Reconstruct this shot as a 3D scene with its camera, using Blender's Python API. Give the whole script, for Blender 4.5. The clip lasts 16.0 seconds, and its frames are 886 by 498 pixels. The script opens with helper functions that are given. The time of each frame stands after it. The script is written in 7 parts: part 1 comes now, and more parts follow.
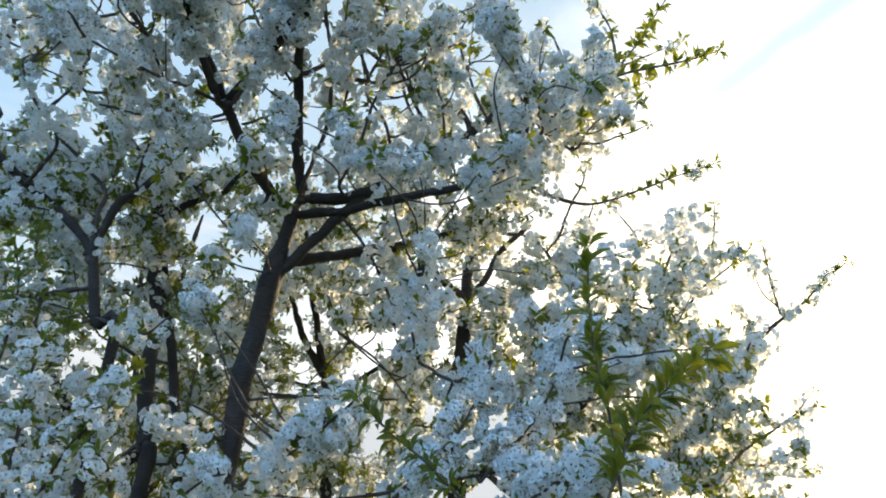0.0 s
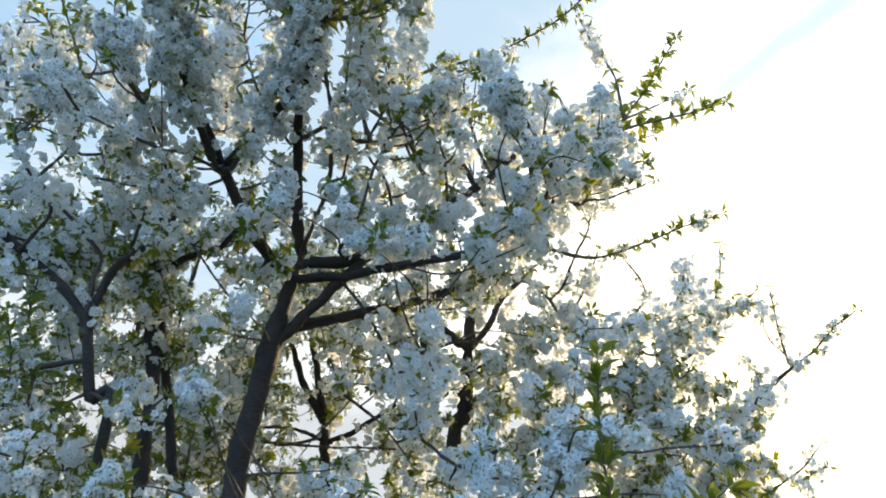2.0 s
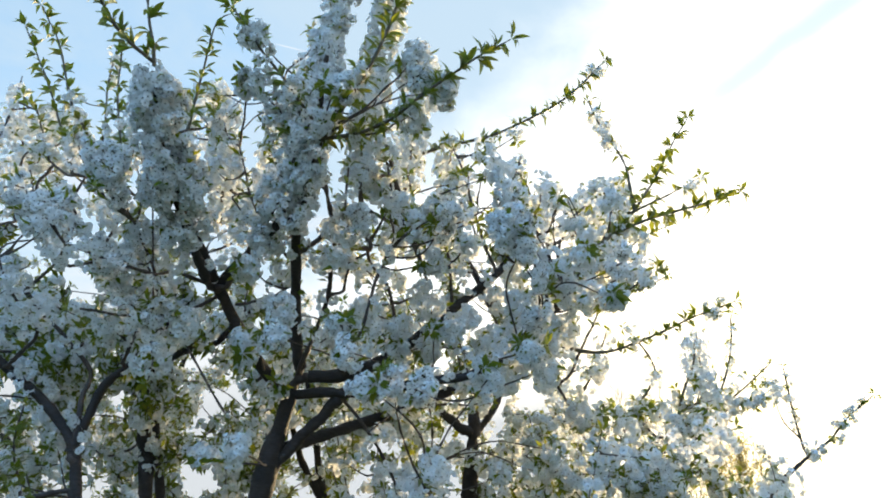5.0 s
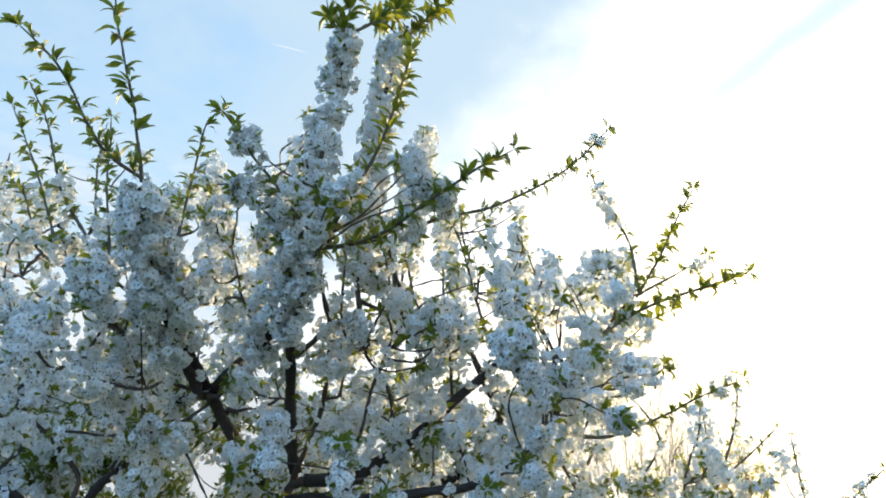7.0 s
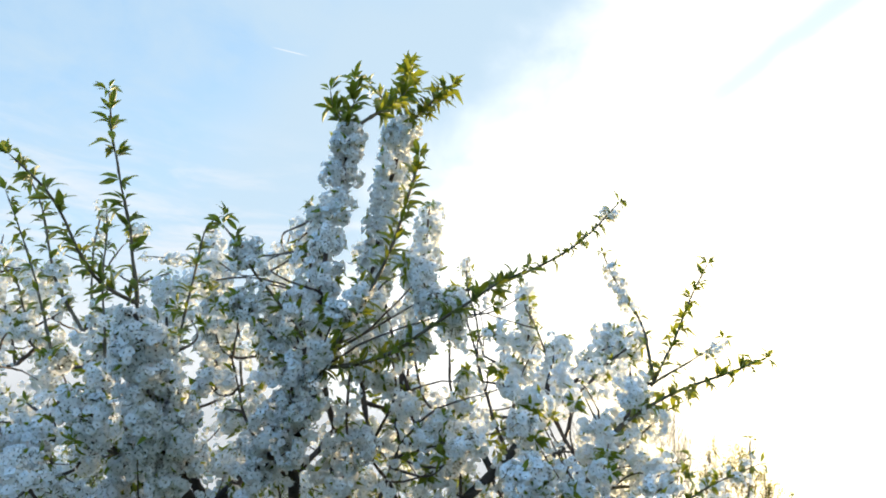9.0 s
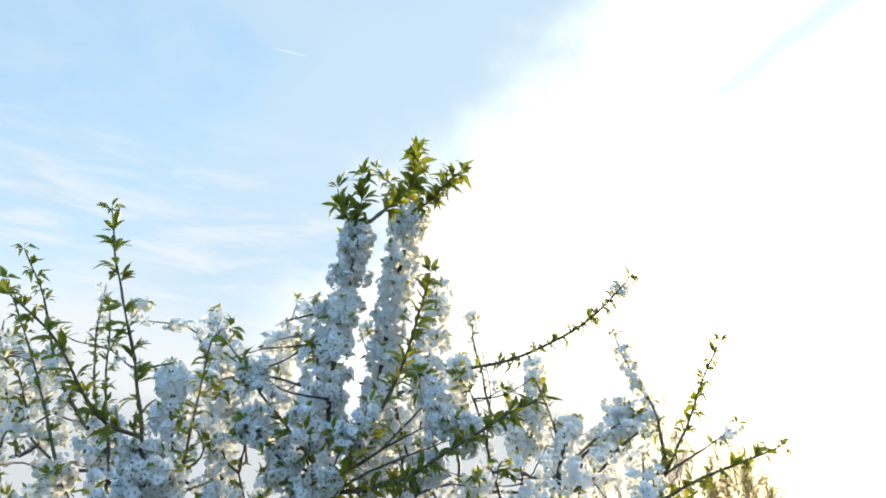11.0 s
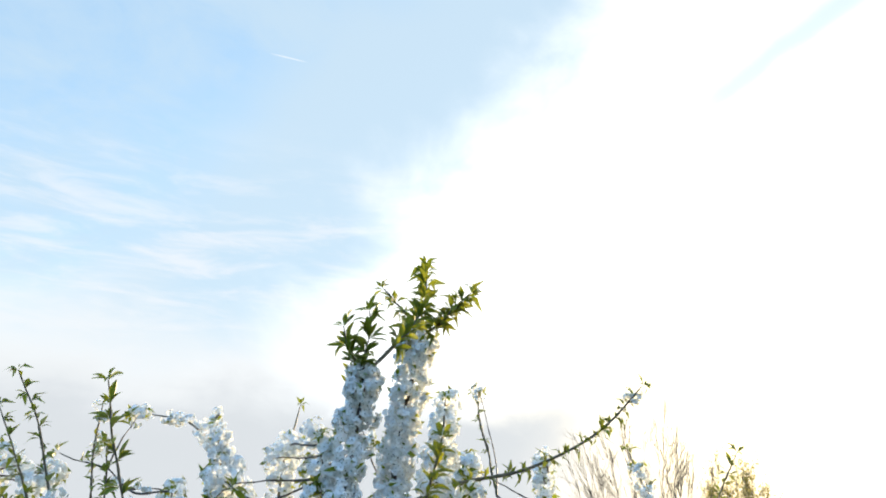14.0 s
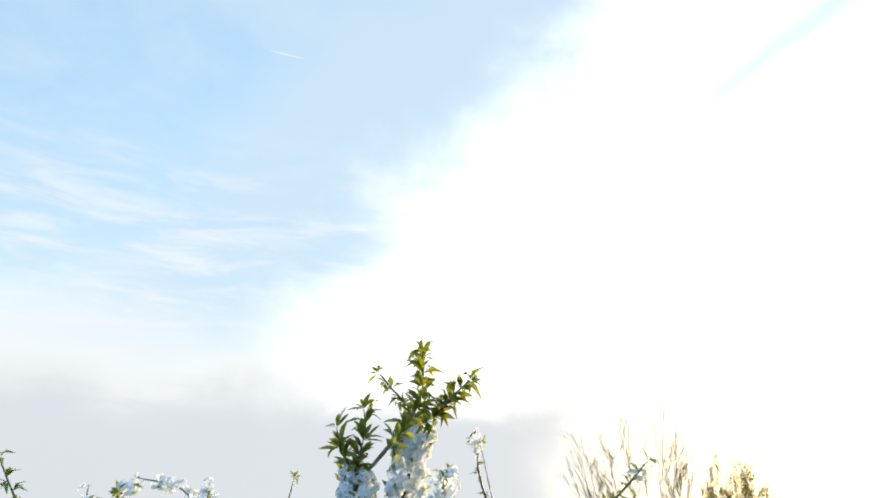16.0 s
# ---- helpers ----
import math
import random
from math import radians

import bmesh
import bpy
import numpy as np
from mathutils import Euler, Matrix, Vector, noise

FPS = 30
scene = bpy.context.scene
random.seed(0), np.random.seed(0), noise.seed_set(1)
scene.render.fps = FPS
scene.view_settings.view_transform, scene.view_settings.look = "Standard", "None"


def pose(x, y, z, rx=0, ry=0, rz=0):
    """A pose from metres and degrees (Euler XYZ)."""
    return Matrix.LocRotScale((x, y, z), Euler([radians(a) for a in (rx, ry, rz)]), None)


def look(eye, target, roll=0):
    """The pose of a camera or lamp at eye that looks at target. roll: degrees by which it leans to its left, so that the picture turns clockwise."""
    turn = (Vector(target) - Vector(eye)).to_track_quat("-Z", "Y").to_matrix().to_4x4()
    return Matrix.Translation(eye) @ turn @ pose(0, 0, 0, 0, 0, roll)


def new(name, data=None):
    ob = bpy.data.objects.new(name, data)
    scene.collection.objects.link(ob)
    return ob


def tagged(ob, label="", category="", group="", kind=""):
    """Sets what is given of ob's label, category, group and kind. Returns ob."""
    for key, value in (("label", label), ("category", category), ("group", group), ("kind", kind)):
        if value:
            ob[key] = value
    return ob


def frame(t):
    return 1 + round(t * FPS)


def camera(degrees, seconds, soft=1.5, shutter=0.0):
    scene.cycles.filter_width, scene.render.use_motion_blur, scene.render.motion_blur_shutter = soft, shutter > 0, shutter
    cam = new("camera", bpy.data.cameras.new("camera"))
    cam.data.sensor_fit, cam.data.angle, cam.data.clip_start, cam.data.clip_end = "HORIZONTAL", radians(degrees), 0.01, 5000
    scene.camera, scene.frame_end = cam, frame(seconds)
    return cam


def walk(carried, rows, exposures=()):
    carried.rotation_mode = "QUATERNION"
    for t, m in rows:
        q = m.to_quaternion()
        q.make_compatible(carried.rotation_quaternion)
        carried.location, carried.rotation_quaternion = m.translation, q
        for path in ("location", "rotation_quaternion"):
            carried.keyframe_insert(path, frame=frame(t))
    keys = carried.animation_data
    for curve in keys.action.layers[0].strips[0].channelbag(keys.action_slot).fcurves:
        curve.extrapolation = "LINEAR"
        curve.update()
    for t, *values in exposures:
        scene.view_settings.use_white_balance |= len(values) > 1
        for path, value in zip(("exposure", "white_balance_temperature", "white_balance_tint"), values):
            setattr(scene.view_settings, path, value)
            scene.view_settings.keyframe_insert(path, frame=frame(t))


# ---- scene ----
cam = camera(66.4, 16.0, soft=1.9)
METRES, EYE, TILT, LEAN, TURN = 2.5, 1.7, 22.0, 0.0, 0.0
STOPS = 2.5
ROWS = [
    (0.0, 0.0, 0.0, 0.0, -0.0, -0.0, -0.0),
    (0.5, -0.0026, 0.0067, 0.0223, 0.04, 0.02, 0.01),
    (1.0, -0.0045, 0.0123, 0.0459, 0.04, 0.05, 0.02),
    (1.5, -0.0049, 0.017, 0.0686, 0.04, 0.12, 0.05),
    (2.0, -0.0035, 0.0226, 0.095, 0.03, 0.13, 0.04),
    (2.5, -0.0004, 0.0292, 0.1211, 0.04, 0.15, 0.02),
    (3.0, 0.0002, 0.0362, 0.1461, 0.08, 0.18, 0.01),
    (3.5, -0.0031, 0.0434, 0.1704, 0.1, 0.21, 0.02),
    (4.0, -0.0098, 0.0497, 0.1947, 0.11, 0.3, 0.05),
    (6.5, -0.0064, 0.0895, 0.3594, 0.08, 0.28, 0.2),
    (7.0, -0.0082, 0.096, 0.393, 0.08, 0.31, 0.23),
    (7.5, -0.0085, 0.1044, 0.4275, 0.11, 0.35, 0.23),
    (8.0, -0.0074, 0.1131, 0.4604, 0.11, 0.42, 0.27),
    (8.5, -0.0121, 0.122, 0.4929, 0.11, 0.45, 0.31),
    (9.0, -0.0184, 0.1315, 0.5278, 0.14, 0.55, 0.37),
    (9.5, -0.021, 0.1364, 0.562, 0.13, 0.6, 0.41),
    (12.0, -0.0371, 0.1588, 0.7275, 0.16, 0.53, 0.62),
    (12.5, -0.0399, 0.1632, 0.756, 0.11, 0.6, 0.63),
    (13.0, -0.043, 0.171, 0.7857, 0.12, 0.74, 0.65),
    (13.5, -0.0422, 0.1783, 0.8128, 0.12, 0.85, 0.68),
    (14.0, -0.0434, 0.1827, 0.8429, 0.1, 0.97, 0.69),
    (14.5, -0.0445, 0.1894, 0.8684, 0.06, 0.98, 0.81),
    (15.0, -0.046, 0.1989, 0.8976, 0.06, 0.9, 0.74),
    (15.5, -0.0454, 0.209, 0.929, 0.07, 0.83, 0.78),
    (16.0, -0.0401, 0.2213, 0.9691, 0.01, 0.7, 0.79),
]
walk(cam, [(t, pose(0, 0, EYE, TILT, LEAN, TURN) @ pose(METRES * x, METRES * y, METRES * z, 90 + pitch, roll, yaw)) for t, x, y, z, yaw, pitch, roll in ROWS], exposures=((0.0, STOPS), (16.0, STOPS)))

# ---- light: a low sun behind thin cloud, blue sky to the other side ----
SUN = Vector((0.447, 0.893, 0.056)).normalized()      # towards the sun, 3.2 degrees high
SUN_LIFT, SUN_TURN = math.asin(SUN.z), math.atan2(SUN.x, SUN.y)

world = bpy.data.worlds.new("evening_sky")
scene.world = world
world.use_nodes = True


def knot(tree, kind, inputs=(), **settings):
    """A node with its settings, and its inputs set or linked."""
    n = tree.nodes.new(kind)
    for key, value in settings.items():
        setattr(n, key, value)
    for key, value in dict(inputs).items():
        if isinstance(value, bpy.types.NodeSocket):
            tree.links.new(value, n.inputs[key])
        else:
            n.inputs[key].default_value = value
    return n


def build_sky(tree):
    tree.nodes.clear()
    way = knot(tree, "ShaderNodeTexCoord").outputs["Generated"]

    def maths(op, a, b=0.0, c=0.0, clamp=False):
        return knot(tree, "ShaderNodeMath", {0: a, 1: b, 2: c}, operation=op, use_clamp=clamp).outputs[0]

    def facing(v):
        return knot(tree, "ShaderNodeVectorMath", {0: way, 1: tuple(v)}, operation="DOT_PRODUCT").outputs["Value"]

    def ramp(x, lo, hi, a=0.0, b=1.0):
        return knot(tree, "ShaderNodeMapRange", {0: x, 1: lo, 2: hi, 3: a, 4: b}, interpolation_type="SMOOTHSTEP").outputs[0]

    def clouds(scale, detail, stretch, rough=0.6):
        m = knot(tree, "ShaderNodeMapping", {0: way, 3: stretch})
        return knot(tree, "ShaderNodeTexNoise", {"Vector": m.outputs[0], "Scale": scale, "Detail": detail, "Roughness": rough, "Distortion": 0.4}).outputs[0]

    def blend(f, a, b):
        return knot(tree, "ShaderNodeMix", {0: f, 6: a, 7: b}, data_type="RGBA").outputs[2]

    sky = knot(tree, "ShaderNodeTexSky", sky_type="NISHITA", sun_disc=False, sun_elevation=SUN_LIFT, sun_rotation=SUN_TURN, altitude=200.0, air_density=1.0, dust_density=0.6, ozone_density=1.6)
    clear = knot(tree, "ShaderNodeVectorMath", {0: sky.outputs[0], 3: SKY_GAIN}, operation="SCALE").outputs[0]
    clear = blend(0.55, clear, (0.455, 0.775, 1.15, 1))       # an even blue mixed in, which keeps the sky behind bright
    # thin high veil, whiter towards the sun
    sunward = facing(SUN)
    high = clouds(1.7, 5.0, (1.0, 1.0, 1.5), 0.5)
    fine = clouds(6.0, 8.0, (1.3, 1.0, 2.2))
    veil = maths("MULTIPLY_ADD", high, 0.7, maths("MULTIPLY", fine, 0.3))
    glow = maths("POWER", maths("MAXIMUM", sunward, 0.0), 9.0)
    bright = maths("MULTIPLY_ADD", glow, 2.6, 1.25)
    white = blend(ramp(sunward, 0.84, 0.995), (0.96, 0.99, 0.99, 1), (1.0, 0.85, 0.58, 1))
    cloud = knot(tree, "ShaderNodeVectorMath", {0: white, 3: bright}, operation="SCALE").outputs[0]
    # a short vapour trail
    line = maths("ABSOLUTE", facing((-0.2410, 0.5676, -0.7872)))
    trail = maths("MULTIPLY", ramp(line, 0.0003, 0.0013, 0.55, 0.0), ramp(facing((-0.2121, 0.7607, 0.6134)), 0.99957, 0.99997))
    # the bank of cloud on the sun's side has one long straight edge
    billow = clouds(4.2, 6.0, (1.0, 1.0, 1.2), 0.55)
    edge = maths("MULTIPLY_ADD", maths("SUBTRACT", billow, 0.5), 0.34, maths("MULTIPLY_ADD", maths("SUBTRACT", high, 0.5), 0.15, facing(BANK)))
    bank = ramp(edge, -0.05, 0.12)
    # a rift of blue in the bank
    rift = maths("ABSOLUTE", maths("MULTIPLY_ADD", maths("SUBTRACT", fine, 0.5), 0.03, facing(RIFT)))
    torn = maths("MULTIPLY", ramp(rift, 0.002, 0.034, 1.0, 0.0), ramp(facing(RIFT_END), 0.982, 0.996))
    bank = maths("SUBTRACT", bank, maths("MULTIPLY", torn, 0.72), clamp=True)
    # low grey-white layer near the horizon
    up = knot(tree, "ShaderNodeSeparateXYZ", {0: way}).outputs[2]
    layer = maths("MULTIPLY_ADD", maths("SUBTRACT", veil, 0.5), 0.30, up)
    low = ramp(layer, 0.20, 0.38, 1.0, 0.0)
    haze = blend(ramp(maths("MULTIPLY_ADD", maths("SUBTRACT", clouds(5.0, 5.0, (1.0, 1.0, 4.0)), 0.5), 0.30, layer), 0.06, 0.20), (0.80, 0.855, 0.935, 1), (1.10, 1.14, 1.16, 1))
    wisps = maths("MAXIMUM", maths("MULTIPLY", ramp(veil, 0.38, 0.62), 0.8), maths("MULTIPLY", ramp(maths("MULTIPLY_ADD", maths("SUBTRACT", high, 0.5), 0.5, facing(BANK)), -0.40, -0.12), 0.85))
    pale = blend(wisps, clear, (0.755, 0.945, 1.09, 1))
    # mostly unseen sky away from the sun, brightened and blued to light near petals
    lit = knot(tree, "ShaderNodeVectorMath", {0: pale, 1: (1.28, 2.02, 2.92)}, operation="MULTIPLY").outputs[0]
    pale = blend(ramp(sunward, -0.9, 0.3, 1.0, 0.0), pale, lit)
    streak = clouds(7.0, 6.0, (1.0, 0.8, 5.0), 0.6)
    band = maths("MULTIPLY", ramp(up, 0.16, 0.30), ramp(up, 0.36, 0.56, 1.0, 0.0))
    pale = blend(maths("MULTIPLY", ramp(streak, 0.42, 0.70, 0.0, 0.7), band), pale, (1.1, 1.14, 1.2, 1))
    pale = blend(low, pale, haze)
    pale = blend(trail, pale, (1.25, 1.27, 1.3, 1))
    full = blend(bank, pale, cloud)
    # greyer under the bank, away from the sun
    shade = maths("MULTIPLY_ADD", maths("SUBTRACT", billow, 0.5), 0.06, sunward)
    fade = maths("SUBTRACT", 0.98, maths("POWER", ramp(shade, 0.90, 1.0), 3.0), clamp=True)
    under = maths("MULTIPLY", ramp(layer, 0.13, 0.25, 1.0, 0.0), fade)
    full = blend(under, full, (0.86, 0.91, 0.95, 1))
    back = knot(tree, "ShaderNodeBackground", {"Color": full, "Strength": 0.15})
    out = knot(tree, "ShaderNodeOutputWorld", {0: back.outputs[0]})


SKY_GAIN = 1.15
BANK = Vector((0.702, 0.368, -0.609)).normalized()
RIFT = Vector((-0.5949, -0.2515, 0.7635)).normalized()
RIFT_END = Vector((0.4440, 0.6893, 0.5725)).normalized()
build_sky(world.node_tree)

sun = new("sun", bpy.data.lights.new("sun", "SUN"))
sun.data.energy, sun.data.angle, sun.data.color = 1.7, radians(2.5), (1.0, 0.74, 0.40)
sun.matrix_world = look(SUN * 50, (0, 0, 0))


# ---- materials ----
def material(name):
    m = bpy.data.materials.new(name)
    m.use_nodes = True
    m.node_tree.nodes.clear()
    return m, m.node_tree


def finish(tree, shader):
    knot(tree, "ShaderNodeOutputMaterial", {0: shader})


def noise_at(tree, scale, detail=4.0, stretch=(1, 1, 1)):
    co = knot(tree, "ShaderNodeTexCoord").outputs["Object"]
    m = knot(tree, "ShaderNodeMapping", {0: co, 3: stretch})
    return knot(tree, "ShaderNodeTexNoise", {"Vector": m.outputs[0], "Scale": scale, "Detail": detail}).outputs[0]


def ramp_of(tree, x, stops):
    n = knot(tree, "ShaderNodeValToRGB", {0: x})
    while len(n.color_ramp.elements) < len(stops):
        n.color_ramp.elements.new(0.5)
    for e, (p, c) in zip(n.color_ramp.elements, stops):
        e.position, e.color = p, (*c, 1)
    return n.outputs[0]


def thin_leaf(name, stops, glow_stops, through_part, rough=0.5, gloss=0.15):
    """A thin sheet that lets light through: petals and leaves."""
    m, tree = material(name)
    pick = knot(tree, "ShaderNodeNewGeometry").outputs["Random Per Island"]
    grain = noise_at(tree, 90.0, 3.0)
    mixed = knot(tree, "ShaderNodeMath", {0: pick, 1: 0.7, 2: knot(tree, "ShaderNodeMath", {0: grain, 1: 0.3}, operation="MULTIPLY").outputs[0]}, operation="MULTIPLY_ADD").outputs[0]
    face = knot(tree, "ShaderNodeBsdfDiffuse", {"Color": ramp_of(tree, mixed, stops), "Roughness": 0.4})
    lit = knot(tree, "ShaderNodeBsdfTranslucent", {"Color": ramp_of(tree, mixed, glow_stops)})
    body = knot(tree, "ShaderNodeMixShader", {0: through_part, 1: face.outputs[0], 2: lit.outputs[0]})
    coat = knot(tree, "ShaderNodeBsdfGlossy", {"Color": (1, 1, 1, 1), "Roughness": rough})
    rim = knot(tree, "ShaderNodeFresnel", {"IOR": 1.35}).outputs[0]
    share = knot(tree, "ShaderNodeMath", {0: rim, 1: gloss}, operation="MULTIPLY").outputs[0]
    finish(tree, knot(tree, "ShaderNodeMixShader", {0: share, 1: body.outputs[0], 2: coat.outputs[0]}).outputs[0])
    return m


PETAL = thin_leaf("white_petal", [(0.0, (0.78, 0.85, 0.89)), (0.5, (0.82, 0.88, 0.91)), (1.0, (0.86, 0.91, 0.93))],
                  [(0.0, (0.86, 0.86, 0.83)), (1.0, (0.90, 0.90, 0.89))], 0.54, 0.6, 0.12)
LEAF = thin_leaf("young_leaf", [(0.0, (0.055, 0.090, 0.015)), (0.5, (0.090, 0.135, 0.022)), (1.0, (0.145, 0.165, 0.030))],
                 [(0.0, (0.24, 0.31, 0.03)), (1.0, (0.40, 0.41, 0.04))], 0.45, 0.5, 0.15)
# yellow-green buds, coloured paler to stand in for sun glare and haze
BUD_LEAF = thin_leaf("unfolding_leaf", [(0.0, (0.20, 0.19, 0.05)), (1.0, (0.32, 0.29, 0.09))], [(0.0, (0.52, 0.44, 0.10)), (1.0, (0.66, 0.55, 0.16))], 0.6, 0.5, 0.1)
GRASS = thin_leaf("grass_blade", [(0.0, (0.04, 0.08, 0.015)), (1.0, (0.10, 0.14, 0.03))], [(0.0, (0.14, 0.22, 0.03)), (1.0, (0.22, 0.26, 0.05))], 0.35, 0.5, 0.5)


def solid(name, stops, scale, rough, bump_scale=0.0, bump=0.0, stretch=(1, 1, 1)):
    m, tree = material(name)
    big, small = noise_at(tree, scale, 5.0), noise_at(tree, scale * 9, 4.0, stretch)
    x = knot(tree, "ShaderNodeMath", {0: big, 1: 0.55, 2: knot(tree, "ShaderNodeMath", {0: small, 1: 0.45}, operation="MULTIPLY").outputs[0]}, operation="MULTIPLY_ADD").outputs[0]
    p = knot(tree, "ShaderNodeBsdfPrincipled", {"Base Color": ramp_of(tree, x, stops), "Roughness": rough})
    if bump:
        h = noise_at(tree, bump_scale, 6.0, stretch)
        b = knot(tree, "ShaderNodeBump", {"Height": h, "Strength": bump, "Distance": 0.01})
        tree.links.new(b.outputs[0], p.inputs["Normal"])
    finish(tree, p.outputs[0])
    return m


BARK = solid("cherry_bark", [(0.30, (0.013, 0.010, 0.008)), (0.5, (0.027, 0.020, 0.016)), (0.62, (0.042, 0.031, 0.026)), (0.75, (0.075, 0.062, 0.052))], 9.0, 0.75, 60.0, 0.8, (0.6, 0.6, 2.4))
TWIG = solid("twig_bark", [(0.35, (0.036, 0.025, 0.020)), (0.65, (0.078, 0.055, 0.042))], 25.0, 0.6, 160.0, 0.4)
SHOOT = solid("green_shoot", [(0.35, (0.06, 0.055, 0.028)), (0.65, (0.11, 0.085, 0.05))], 25.0, 0.55, 160.0, 0.3)
HEART = solid("stamens", [(0.35, (0.055, 0.060, 0.020)), (0.65, (0.14, 0.12, 0.040))], 200.0, 0.8)
STALK = solid("flower_stalk", [(0.35, (0.06, 0.085, 0.02)), (0.65, (0.10, 0.06, 0.03))], 80.0, 0.6)
SOIL = solid("meadow_ground", [(0.3, (0.035, 0.055, 0.014)), (0.5, (0.055, 0.075, 0.02)), (0.7, (0.09, 0.085, 0.04))], 0.8, 0.95, 14.0, 0.6)
GREY_BARK = solid("grey_bark", [(0.3, (0.085, 0.064, 0.046)), (0.7, (0.16, 0.12, 0.085))], 1.5, 0.85, 20.0, 0.5)

rng = np.random.default_rng(7)


# ---- mesh tools ----
def unit(v):
    v = np.asarray(v, float)
    return v / np.maximum(np.linalg.norm(v, axis=-1, keepdims=True), 1e-9)


def mesh_of(name, verts, faces, mats, index=None, smooth=False):
    """A mesh from arrays; faces is an (n, 3) or (n, 4) array."""
    me = bpy.data.meshes.new(name)
    faces = np.asarray(faces, np.int32)
    n, k = faces.shape
    me.vertices.add(len(verts))
    me.vertices.foreach_set("co", np.asarray(verts, np.float32).ravel())
    me.loops.add(n * k)
    me.loops.foreach_set("vertex_index", faces.ravel())
    me.polygons.add(n)
    me.polygons.foreach_set("loop_start", np.arange(0, n * k, k, dtype=np.int32))
    me.polygons.foreach_set("use_smooth", np.full(n, smooth))
    for m in mats:
        me.materials.append(m)
    if index is not None:
        me.polygons.foreach_set("material_index", np.asarray(index, np.int32))
    me.update(calc_edges=True)
    me.validate()
    return me


def part(name, me, parent, label="", kind=""):
    ob = new(name, me)
    ob.parent = parent
    return tagged(ob, label=label, kind=kind)


def spline(points, step=0.025):
    """A smooth line through the points, evenly divided (Catmull-Rom)."""
    p = np.array(points, float)
    p = np.vstack([2 * p[0] - p[1], p, 2 * p[-1] - p[-2]])
    out = []
    for a, b, c, d in zip(p, p[1:], p[2:], p[3:]):
        n = max(2, int(np.linalg.norm(c - b) / step))
        t = np.linspace(0, 1, n, endpoint=False)[:, None]
        out.append(0.5 * (2 * b + (c - a) * t + (2 * a - 5 * b + 4 * c - d) * t * t + (3 * b - a - 3 * c + d) * t ** 3))
    out.append(p[-2][None])
    return np.vstack(out)


def frames_along(line):
    """Tangent and two normals at each point, with no twist."""
    tan = unit(np.gradient(line, axis=0))
    u = np.cross(tan[0], (0.3, 1, 0.2))
    u, us = u / np.linalg.norm(u), []
    for t in tan:
        u = u - t * (u @ t)
        u = u / np.linalg.norm(u)
        us.append(u)
    us = np.array(us)
    return tan, us, np.cross(tan, us)


def tube(line, radii, sides, knobs=0.0):
    """Vertices and quads of a tapering limb with a closed, rounded end; knobs makes it uneven."""
    tan, u, v = frames_along(line)
    a = np.linspace(0, 2 * np.pi, sides, endpoint=False)
    ring = np.cos(a)[None, :, None] * u[:, None] + np.sin(a)[None, :, None] * v[:, None]
    swell = 1 + knobs * rng.normal(0, 1, (len(line), sides))[..., None] + knobs * 1.5 * rng.normal(0, 1, (len(line), 1))[..., None]
    verts = (line[:, None] + ring * np.asarray(radii)[:, None, None] * swell).reshape(-1, 3)
    i = np.arange(len(line) - 1)[:, None] * sides
    j, k = np.arange(sides)[None], (np.arange(sides)[None] + 1) % sides
    quads = np.stack([i + j, i + k, i + sides + k, i + sides + j], -1).reshape(-1, 4)
    tip = len(verts)
    verts = np.vstack([verts, line[-1] + tan[-1] * radii[-1] * 0.6])
    last = (len(line) - 1) * sides
    cap = np.stack([last + j[0], last + k[0], np.full(sides, tip), np.full(sides, tip)], -1)
    tri = np.vstack([quads[:, [0, 1, 2]], quads[:, [0, 2, 3]], cap[:, :3]])
    return verts, tri


